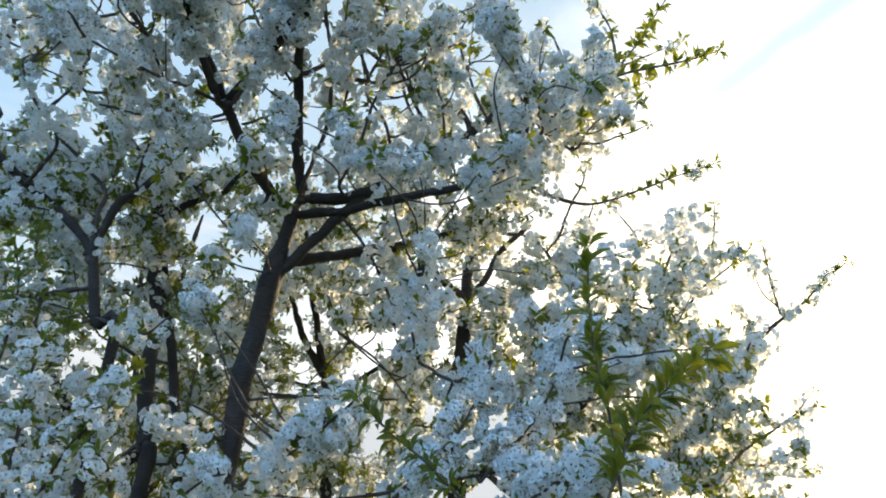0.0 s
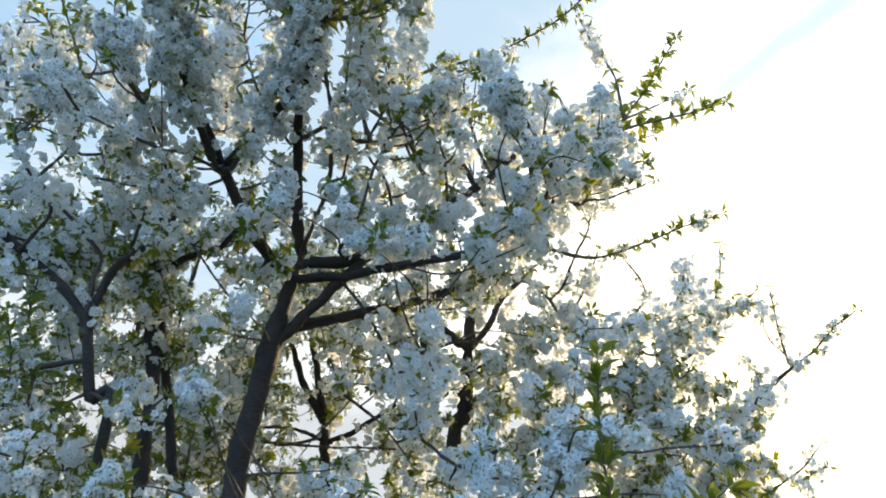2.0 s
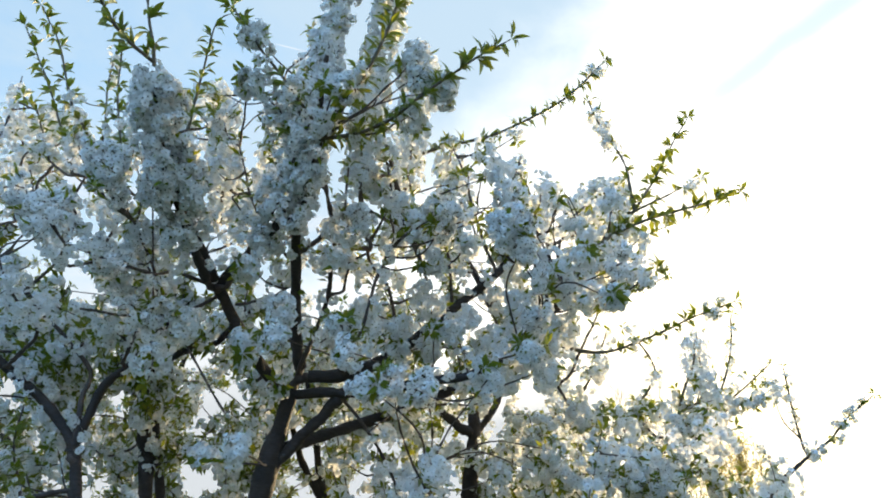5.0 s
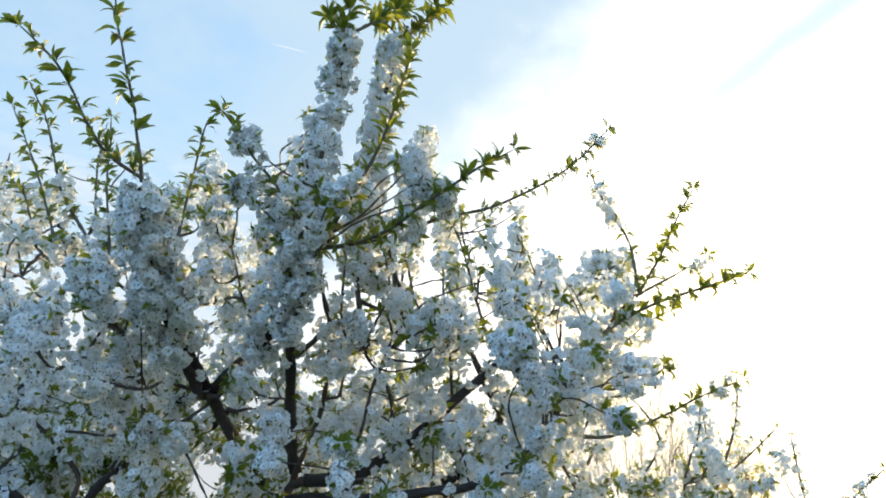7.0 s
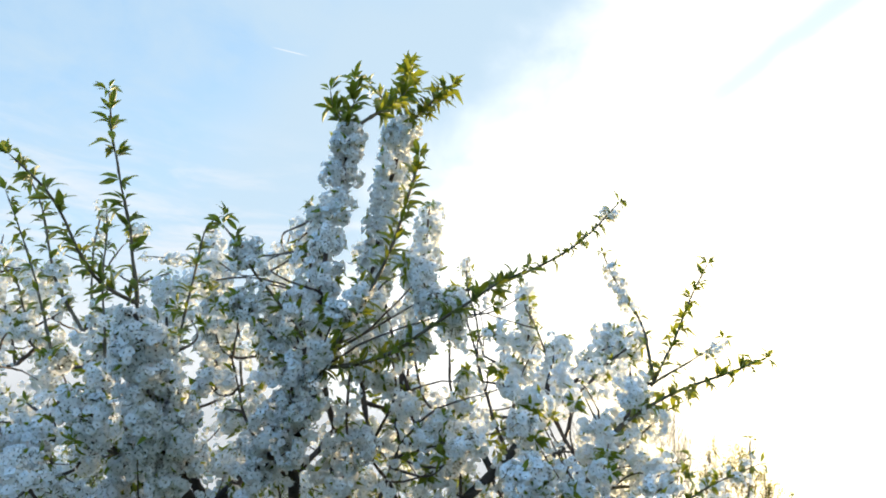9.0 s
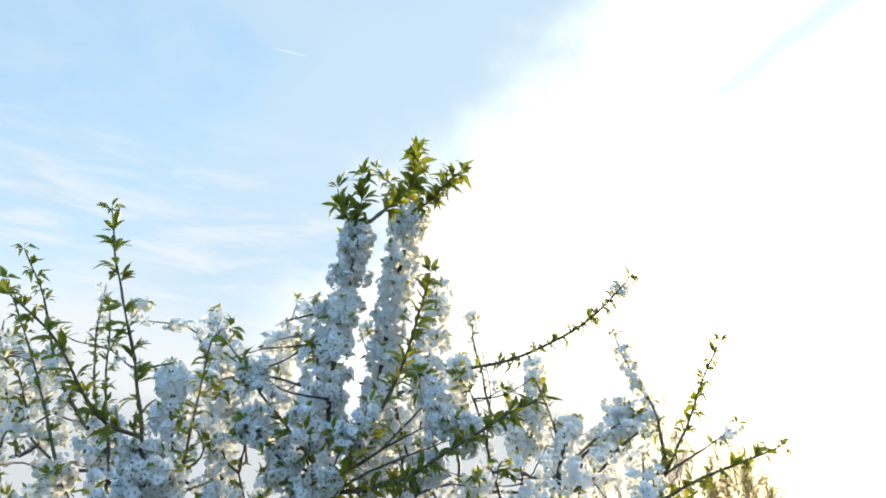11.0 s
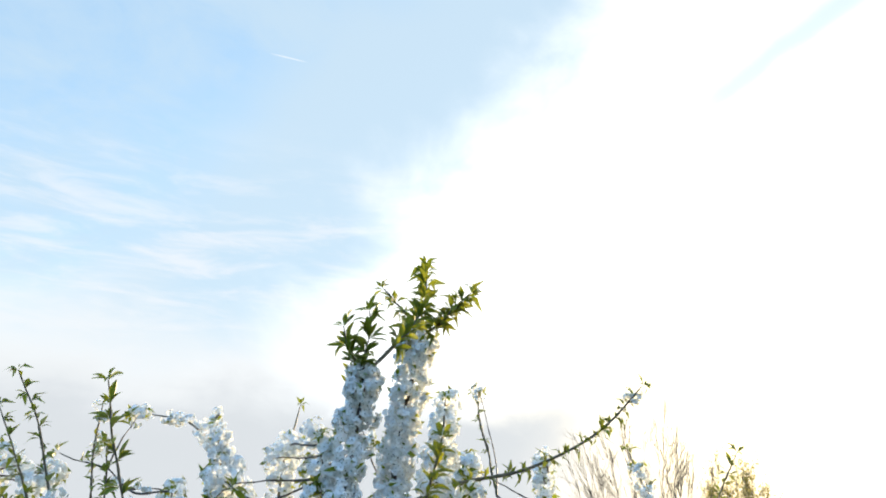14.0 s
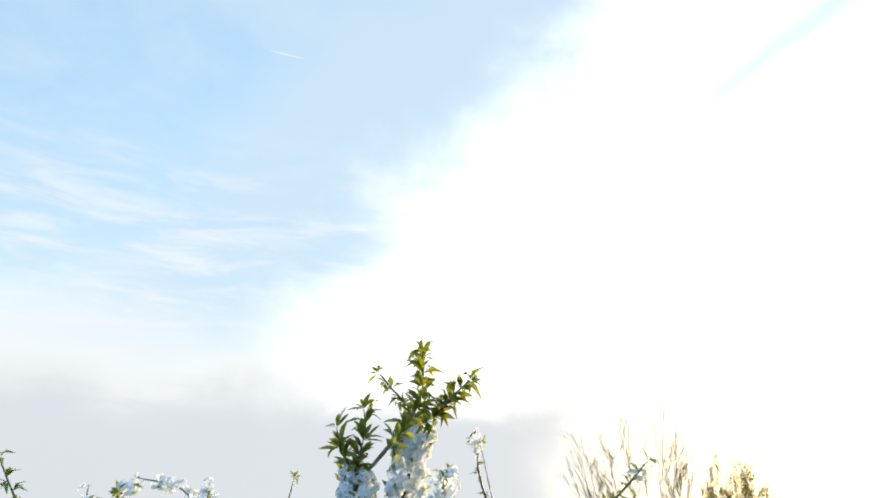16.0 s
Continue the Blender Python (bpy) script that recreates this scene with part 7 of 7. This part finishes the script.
tuft(A, (-0.24, 2.42, 3.68), 0.049, 1.00, 1)
tuft(A, (-0.21, 2.35, 3.53), 0.043, 1.00, 2)
tuft(A, (-0.12, 1.99, 3.29), 0.053, 1.00, 2)
tuft(A, (-0.03, 1.92, 3.24), 0.047, 1.00, 2)
tuft(A, (-0.07, 2.16, 3.23), 0.048, 1.00, 2)
tuft(A, (-0.37, 2.70, 3.23), 0.044, 1.00, 0)
tuft(A, (-0.07, 2.27, 3.09), 0.048, 1.00, 0)
tuft(A, (0.08, 1.97, 3.29), 0.044, 1.00, 2)
tuft(A, (0.18, 2.60, 3.62), 0.053, 1.00, 1)
tuft(A, (0.18, 1.85, 3.34), 0.044, 1.00, 0)
tuft(A, (0.28, 2.14, 3.42), 0.050, 1.00, 2)
tuft(A, (0.22, 1.88, 3.16), 0.043, 1.00, 0)
tuft(A, (0.44, 2.16, 3.39), 0.043, 1.00, 0)
tuft(A, (0.46, 2.10, 3.21), 0.043, 1.00, 2)
tuft(A, (0.38, 2.09, 3.14), 0.051, 1.00, 2)
tuft(A, (0.27, 1.88, 3.06), 0.047, 1.00, 1)
tuft(A, (0.19, 2.51, 3.19), 0.053, 1.00, 0)
tuft(A, (0.22, 2.01, 3.01), 0.051, 1.00, 0)
tuft(A, (0.13, 2.46, 3.00), 0.048, 1.00, 2)
tuft(A, (0.01, 2.49, 3.17), 0.048, 1.00, 2)
tuft(A, (-0.08, 2.40, 2.97), 0.048, 1.00, 2)
tuft(A, (-0.19, 2.32, 2.95), 0.043, 1.00, 1)
tuft(A, (-0.70, 2.55, 3.14), 0.049, 1.00, 0)
tuft(A, (-0.52, 1.88, 2.88), 0.050, 1.00, 1)
tuft(A, (-0.67, 2.16, 2.93), 0.050, 1.00, 1)
tuft(A, (0.17, 2.44, 2.90), 0.046, 1.00, 1)
tuft(A, (0.38, 2.20, 2.94), 0.046, 1.00, 1)
tuft(A, (0.27, 1.91, 2.95), 0.047, 1.00, 0)
tuft(A, (0.67, 2.41, 3.26), 0.050, 1.00, 0)
tuft(A, (-0.91, 1.96, 3.72), 0.049, 1.00, 1)
tuft(A, (-0.94, 2.38, 4.02), 0.044, 1.00, 0)
tuft(A, (-0.66, 1.73, 3.67), 0.043, 1.00, 1)
tuft(A, (-0.77, 1.87, 3.63), 0.043, 1.00, 1)
tuft(A, (-0.83, 2.56, 4.13), 0.043, 1.00, 0)
tuft(A, (-0.55, 1.76, 3.55), 0.051, 1.00, 1)
tuft(A, (-0.48, 1.73, 3.46), 0.048, 1.00, 1)
tuft(A, (-0.71, 2.16, 3.52), 0.047, 1.00, 1)
tuft(A, (-0.52, 1.85, 3.39), 0.043, 1.00, 0)
tuft(A, (-0.52, 2.05, 4.12), 0.044, 1.00, 2)
tuft(A, (-0.58, 2.22, 4.01), 0.047, 1.00, 2)
tuft(A, (-0.45, 2.07, 4.02), 0.047, 1.00, 0)
tuft(A, (-0.50, 1.79, 3.69), 0.050, 1.00, 0)
tuft(A, (-0.36, 1.68, 3.61), 0.050, 1.00, 2)
tuft(A, (-0.31, 2.25, 3.90), 0.048, 1.00, 1)
tuft(A, (-0.30, 1.72, 3.68), 0.047, 1.00, 1)
tuft(A, (-0.11, 1.69, 3.75), 0.049, 1.00, 1)
tuft(A, (-0.17, 1.91, 3.84), 0.049, 1.00, 2)
tuft(A, (-0.03, 1.71, 3.63), 0.053, 1.00, 2)
tuft(A, (0.01, 2.63, 3.98), 0.043, 1.00, 2)
tuft(A, (0.29, 2.54, 3.97), 0.043, 1.00, 1)
tuft(A, (0.27, 2.15, 3.65), 0.047, 1.00, 0)
tuft(A, (0.15, 2.30, 3.73), 0.050, 1.00, 2)
tuft(A, (0.13, 2.18, 3.60), 0.049, 1.00, 1)
tuft(A, (0.40, 2.33, 3.57), 0.049, 1.00, 0)
tuft(A, (0.60, 2.19, 3.48), 0.051, 1.00, 0)
tuft(A, (0.23, 2.06, 3.44), 0.043, 1.00, 2)
tuft(A, (0.43, 2.14, 3.46), 0.048, 1.00, 0)
tuft(A, (0.02, 2.34, 3.49), 0.050, 1.00, 1)
tuft(A, (-0.23, 2.29, 3.34), 0.043, 1.00, 1)
tuft(A, (-0.06, 1.99, 3.34), 0.047, 1.00, 2)
tuft(A, (-0.68, 2.25, 3.86), 0.053, 1.00, 0)
tuft(A, (-0.18, 2.60, 4.03), 0.049, 1.00, 0)
tuft(A, (-0.79, 1.96, 3.47), 0.049, 1.00, 1)
tuft(B, (-1.93, 2.66, 4.12), 0.047, 1.00, 0)
tuft(B, (-1.25, 1.87, 3.30), 0.048, 1.00, 0)
tuft(B, (-1.00, 1.66, 3.34), 0.050, 1.00, 0)
tuft(B, (-1.98, 2.69, 3.87), 0.053, 1.00, 1)
tuft(B, (-1.34, 1.88, 3.28), 0.048, 1.00, 1)
tuft(B, (-1.54, 2.50, 3.81), 0.043, 1.00, 0)
tuft(B, (-1.26, 2.20, 3.28), 0.046, 1.00, 2)
tuft(B, (-1.11, 1.81, 3.46), 0.044, 1.00, 2)
tuft(B, (-1.55, 2.36, 3.42), 0.053, 1.00, 1)
tuft(B, (-1.05, 1.90, 3.13), 0.054, 1.00, 0)
tuft(B, (-1.36, 2.25, 2.23), 0.049, 1.00, 1)
tuft(B, (-1.50, 2.57, 2.67), 0.048, 1.00, 2)
tuft(B, (-1.79, 2.89, 2.59), 0.056, 1.00, 2)
tuft(B, (-1.27, 2.09, 2.16), 0.047, 1.00, 1)
tuft(B, (-1.22, 2.52, 3.98), 0.048, 1.00, 2)
tuft(B, (-1.06, 2.64, 4.16), 0.046, 1.00, 1)
tuft(B, (-1.48, 2.69, 4.33), 0.049, 1.00, 1)
tuft(B, (-1.20, 2.85, 4.34), 0.056, 1.00, 0)
tuft(B, (-1.34, 1.95, 3.23), 0.049, 1.00, 0)
tuft(B, (-1.43, 2.45, 3.60), 0.044, 1.00, 0)
tuft(B, (-1.13, 2.04, 3.40), 0.053, 1.00, 1)
tuft(B, (-1.74, 2.45, 3.23), 0.053, 1.00, 2)
tuft(B, (-1.71, 2.68, 3.31), 0.049, 1.00, 1)
tuft(B, (-1.64, 2.86, 3.56), 0.049, 1.00, 0)
tuft(B, (-1.09, 2.00, 2.93), 0.047, 1.00, 2)
tuft(B, (-1.09, 2.30, 3.23), 0.044, 1.00, 2)
tuft(B, (-1.54, 2.19, 2.76), 0.051, 1.00, 1)
tuft(B, (-1.75, 2.67, 2.88), 0.050, 1.00, 0)
tuft(B, (-1.73, 2.94, 3.27), 0.056, 1.00, 1)
tuft(B, (-1.41, 2.77, 3.20), 0.058, 1.00, 2)
tuft(B, (-1.31, 3.14, 3.24), 0.056, 1.00, 2)
tuft(B, (-1.51, 2.41, 2.94), 0.053, 1.00, 1)
tuft(B, (-1.76, 2.92, 2.76), 0.056, 1.00, 0)
tuft(B, (-1.70, 2.60, 2.58), 0.043, 1.00, 0)
tuft(B, (-1.14, 2.38, 2.37), 0.053, 1.00, 1)
tuft(B, (-1.12, 2.45, 2.40), 0.053, 1.00, 2)
tuft(B, (-1.38, 2.56, 2.19), 0.048, 1.00, 1)
tuft(B, (-1.75, 2.44, 4.03), 0.053, 1.00, 0)
tuft(B, (-1.71, 2.53, 4.08), 0.049, 1.00, 1)
tuft(B, (-2.06, 2.75, 4.16), 0.058, 1.00, 1)
tuft(B, (-1.76, 2.48, 3.84), 0.050, 1.00, 1)
tuft(B, (-1.57, 2.35, 3.73), 0.049, 1.00, 2)
tuft(B, (-1.06, 1.65, 3.36), 0.044, 1.00, 0)
tuft(B, (-1.69, 2.45, 3.70), 0.054, 1.00, 2)
tuft(B, (-1.26, 1.84, 3.24), 0.050, 1.00, 0)
tuft(B, (-1.02, 1.71, 3.29), 0.053, 1.00, 2)
tuft(B, (-1.02, 1.83, 3.30), 0.043, 1.00, 0)
tuft(B, (-1.05, 1.89, 3.48), 0.047, 1.00, 0)
tuft(B, (-1.01, 1.93, 3.22), 0.053, 1.00, 1)
tuft(B, (-1.67, 2.59, 3.22), 0.053, 1.00, 0)
tuft(B, (-1.81, 3.08, 3.18), 0.053, 1.00, 0)
tuft(B, (-1.16, 2.05, 2.97), 0.042, 1.00, 2)
tuft(B, (-1.08, 1.99, 3.08), 0.047, 1.00, 1)
tuft(B, (-1.02, 2.50, 4.01), 0.051, 1.00, 1)
tuft(B, (-0.98, 2.59, 3.88), 0.047, 1.00, 0)
tuft(B, (-0.99, 2.45, 3.74), 0.049, 1.00, 0)
tuft(B, (-1.70, 2.44, 3.93), 0.047, 1.00, 1)
tuft(B, (-1.51, 2.10, 3.47), 0.054, 1.00, 1)
tuft(B, (-1.70, 2.59, 3.61), 0.053, 1.00, 2)
tuft(B, (-1.76, 2.55, 3.76), 0.043, 1.00, 0)
tuft(B, (-1.23, 1.85, 3.52), 0.048, 1.00, 2)
tuft(B, (-1.62, 2.73, 3.70), 0.053, 1.00, 1)
tuft(B, (-1.27, 2.67, 4.01), 0.051, 1.00, 2)
tuft(B, (-1.12, 1.69, 3.39), 0.044, 1.00, 1)
tuft(B, (-0.99, 2.56, 4.10), 0.046, 1.00, 0)
tuft(B, (-1.33, 1.80, 3.33), 0.053, 1.00, 0)
tuft(B, (-0.99, 1.89, 3.40), 0.046, 1.00, 2)
tuft(C, (0.39, 3.18, 4.16), 0.060, 1.00, 2)
tuft(C, (0.77, 2.90, 3.86), 0.057, 1.00, 2)
tuft(C, (-0.22, 3.38, 3.44), 0.051, 1.00, 1)
tuft(C, (-0.20, 3.09, 3.67), 0.061, 1.00, 2)
tuft(C, (1.31, 3.30, 2.93), 0.055, 1.00, 0)
tuft(C, (0.75, 3.23, 2.67), 0.057, 1.00, 0)
tuft(C, (0.00, 3.10, 4.13), 0.058, 1.00, 2)
tuft(C, (0.38, 3.21, 4.06), 0.053, 1.00, 2)
tuft(C, (0.12, 4.19, 4.71), 0.056, 1.00, 2)
tuft(C, (0.01, 2.88, 3.55), 0.055, 1.00, 1)
tuft(C, (-0.60, 3.00, 2.84), 0.053, 1.00, 1)
tuft(C, (0.24, 2.88, 2.96), 0.054, 1.00, 2)
tuft(C, (0.45, 3.15, 3.00), 0.054, 1.00, 1)
tuft(C, (0.75, 3.93, 3.33), 0.053, 1.00, 1)
tuft(C, (0.70, 3.10, 3.04), 0.058, 1.00, 1)
tuft(C, (-0.33, 3.08, 2.72), 0.056, 1.00, 0)
tuft(C, (0.17, 3.48, 2.94), 0.054, 1.00, 0)
tuft(C, (0.30, 3.02, 2.82), 0.057, 1.00, 1)
tuft(C, (0.55, 2.82, 2.78), 0.056, 1.00, 1)
tuft(C, (0.81, 3.09, 2.76), 0.053, 1.00, 2)
tuft(C, (1.03, 3.27, 2.86), 0.056, 1.00, 2)
tuft(C, (1.22, 3.18, 3.00), 0.057, 1.00, 1)
tuft(C, (1.13, 2.83, 2.68), 0.055, 1.00, 1)
tuft(C, (1.68, 3.45, 3.00), 0.054, 1.00, 1)
tuft(C, (0.03, 3.38, 2.69), 0.051, 1.00, 0)
tuft(C, (0.48, 2.82, 2.52), 0.051, 1.00, 2)
tuft(C, (0.81, 3.07, 2.53), 0.054, 1.00, 2)
tuft(C, (1.07, 3.43, 2.55), 0.058, 1.00, 2)
tuft(C, (1.34, 3.60, 2.64), 0.060, 1.00, 2)
tuft(C, (-0.68, 2.96, 2.11), 0.056, 1.00, 1)
tuft(C, (-0.11, 2.84, 2.30), 0.060, 1.00, 1)
tuft(C, (0.35, 3.22, 2.30), 0.056, 1.00, 0)
tuft(C, (1.61, 3.49, 2.56), 0.058, 1.00, 1)
tuft(C, (-0.27, 3.74, 2.31), 0.057, 1.00, 2)
tuft(C, (1.19, 3.56, 2.75), 0.051, 1.00, 0)
tuft(C, (-0.38, 2.83, 3.45), 0.049, 1.00, 0)
tuft(C, (-0.26, 2.85, 3.39), 0.056, 1.00, 0)
tuft(C, (-0.28, 3.56, 3.31), 0.060, 1.00, 1)
tuft(C, (0.75, 3.10, 3.73), 0.049, 1.00, 2)
tuft(C, (0.72, 2.90, 3.81), 0.058, 1.00, 0)
tuft(C, (0.82, 2.87, 3.82), 0.050, 1.00, 1)
tuft(C, (0.48, 2.91, 3.80), 0.058, 1.00, 0)
tuft(C, (0.71, 2.96, 3.92), 0.058, 1.00, 0)
tuft(C, (0.70, 2.91, 3.72), 0.049, 1.00, 2)
tuft(C, (-0.22, 3.48, 3.38), 0.053, 1.00, 0)
tuft(D, (-1.44, 3.33, 3.06), 0.050, 1.00, 0)
tuft(D, (-1.45, 3.79, 3.04), 0.060, 1.00, 0)
tuft(D, (-1.52, 3.47, 2.85), 0.058, 1.00, 0)
# -- end of heads --

# the many small twigs of the crowns
grow(A, 24, (-1.0, 1.75, 1.75), (1.0, 2.5, 3.3), [(-1.0, 2.9), (-0.5, 2.9), (0.0, 3.1), (0.5, 3.25), (0.8, 3.1), (1.0, 2.9)], 0.056, 0.5, 0.9)
grow(B, 22, (-2.7, 1.9, 1.5), (-0.55, 2.7, 3.4), [(-2.7, 3.2), (-1.7, 3.2), (-1.3, 2.85), (-0.5, 2.8)], 0.055, 0.5, 1.0)
grow(B, 300, (-2.9, 2.6, 1.6), (-0.5, 3.6, 3.7), [(-2.9, 3.6), (-0.9, 3.6), (-0.5, 3.5)], 0.056, 0.36, 1.0, 22)
grow(C, 190, (-1.5, 2.9, 1.5), (2.0, 4.1, 3.6), [(-1.5, 3.6), (0.0, 3.55), (0.4, 3.4), (0.7, 3.05), (1.0, 2.8), (1.4, 2.6), (1.65, 2.4), (1.8, 2.1), (1.9, 1.6)], 0.054, 0.45, 0.9)
grow(C, 200, (-1.9, 3.2, 1.5), (0.9, 4.4, 3.2), [(-1.9, 3.2), (0.3, 3.1), (0.9, 2.9)], 0.060, 0.36, 1.0, 22)
grow(C, 260, (0.5, 2.9, 1.55), (2.05, 3.7, 3.1), [(0.6, 2.83), (0.75, 3.0), (1.0, 2.98), (1.24, 3.05), (1.4, 3.02), (1.5, 2.70), (1.6, 2.4), (1.68, 2.1), (1.75, 1.7)], 0.034, 0.6, 1.0, 16)
grow(C, 55, (0.1, 2.7, 2.2), (1.0, 3.4, 3.0), [(0.1, 3.0), (0.6, 2.95), (1.0, 2.75)], 0.055, 0.5, 0.9)
grow(D, 300, (-3.3, 3.4, 1.6), (-0.5, 4.7, 3.8), [(-3.3, 3.7), (-1.0, 3.7), (-0.5, 3.5)], 0.060, 0.34, 1.0, 28)
grow(D, 220, (-2.6, 3.3, 1.5), (0.0, 4.4, 2.9), [(-2.6, 2.9), (0.0, 2.9)], 0.058, 0.25, 1.0, 30)
grow(A, 26, (-0.75, 2.5, 2.75), (0.6, 3.0, 3.5), [(-0.75, 3.3), (0.0, 3.45), (0.6, 3.3)], 0.055, 0.42, 1.0, 18)
grow(B, 90, (-2.2, 2.4, 2.6), (-0.8, 2.9, 3.4), [(-2.2, 3.3), (-0.8, 3.3)], 0.055, 0.35, 1.0, 20)
grow(D, 110, (-2.4, 3.3, 2.7), (0.2, 4.3, 3.45), [(-2.4, 3.4), (0.2, 3.4)], 0.058, 0.30, 1.0, 24)
grow(B, 50, (-2.6, 2.8, 3.0), (-1.1, 3.6, 3.75), [(-2.6, 3.7), (-1.1, 3.6)], 0.056, 0.34, 1.0, 22)
grow(B, 46, (-1.9, 2.3, 2.9), (-0.9, 2.9, 3.5), [(-1.9, 3.5), (-0.9, 3.5)], 0.050, 0.34, 1.0, 26)
grow(A, 26, (-0.9, 2.5, 3.0), (0.55, 3.1, 3.65), [(-0.9, 3.6), (0.2, 3.6), (0.55, 3.35)], 0.055, 0.36, 1.0, 20)
grow(B, 32, (-2.2, 2.5, 2.9), (-0.8, 3.2, 3.65), [(-2.2, 3.6), (-0.8, 3.6)], 0.055, 0.34, 1.0, 20)
dress(A, 0.15, 1.95)
dress(B, 0.15, 1.95)
dress(C, 0.15, 2.75)
dress(D, 0.15, 2.5)


# ---- far trees ----
def far_tree(name, base, label, stems, height, reach, spread, leafy, thick, branches, step):
    """A distant tree, all fine upright branches; leafy is the share of twig places with young leaves."""
    thing = tagged(new(name), label=label, category="tree", group="far trees")
    thing.location = base
    ends = []

    def bent(p, d, length, sway, span):
        # rises as it grows
        tip = p + d * length + np.array((0, 0, length * 0.10))
        return wander(spline([p, p + d * length * 0.5 + rng.normal(0, sway, 3) * length, tip], span), length * 0.003)

    def branch(p, d, length, r, depth, found):
        line = bent(p, d, length, 0.02, max(0.15, length / 6))
        found.append(tube(line, np.linspace(r, r * 0.45, len(line)), 5 if depth > 1 else 4, 0.0))
        ends.append(line)
        if depth:
            for i in range(int(rng.integers(2, 4))):
                k = int(rng.uniform(0.15, 0.75) * (len(line) - 1))
                side = unit(d + rng.normal(0, 0.30, 3) + np.array((0, 0, 0.15)))
                branch(line[k], side, length * rng.uniform(0.45, 0.75), r * 0.70, depth - 1, found)

    for i in range(stems):
        a = (i + rng.uniform(0.2, 0.8)) / stems * 2 - 1
        d = unit(np.array((a * spread + rng.normal(0, 0.05), rng.normal(0, spread * 0.4), 1.0)))
        foot = np.array((a * reach, rng.normal(0, 0.6), -0.1))
        length = height * rng.uniform(0.80, 1.0) * (1 - 0.25 * a * a)
        line = bent(foot, d, length * 0.92, 0.015, 0.5)
        v, t = tube(line, np.linspace(thick, thick * 0.28, len(line)), 7, 0.02)
        stem = part("stem", mesh_of("stem", v, t, [GREY_BARK], smooth=True), thing)
        ends.append(line)
        for k in range(7, len(line) - 3, step):
            left = 1 - k / len(line)
            for j in range(branches):
                side, found = unit(d + rng.normal(0, 0.34, 3)), []
                branch(line[k], side, length * (0.10 + 0.28 * left) * rng.uniform(0.7, 1.2), thick * (0.30 + 0.25 * left), 2, found)
                first = np.cumsum([0] + [len(v) for v, t in found])
                part("branch", mesh_of("branch", np.vstack([v for v, t in found]), np.vstack([t + n for (v, t), n in zip(found, first)]), [GREY_BARK], smooth=True), stem)
    if leafy:
        pts = np.vstack([e[len(e) // 4:] for e in ends])
        pts = pts[rng.random(len(pts)) < leafy]
        k = len(pts)
        v, t, s = scatter([LEAVES[1]], np.zeros(k, int), pts + rng.normal(0, 0.12, (k, 3)), turned(rng.normal(0, 1, (k, 3)), rng.uniform(0, 6.28, k)), rng.uniform(0.12, 0.24, k))
        part("foliage", mesh_of("foliage", v, t, [BUD_LEAF]), thing, "sparse yellow-green young leaves", "stuff")


far_tree("bare_tree", (14.3, 52, 0), "tall leafless tree with many thin upright stems, far off", 20, 13.6, 3.0, 0.32, 0, 0.030, 1, 1)
far_tree("budding_tree", (21.3, 52, 0), "far tree with fresh yellow-green leaves on upright stems", 13, 9.6, 1.9, 0.12, 0.75, 0.028, 3, 2)
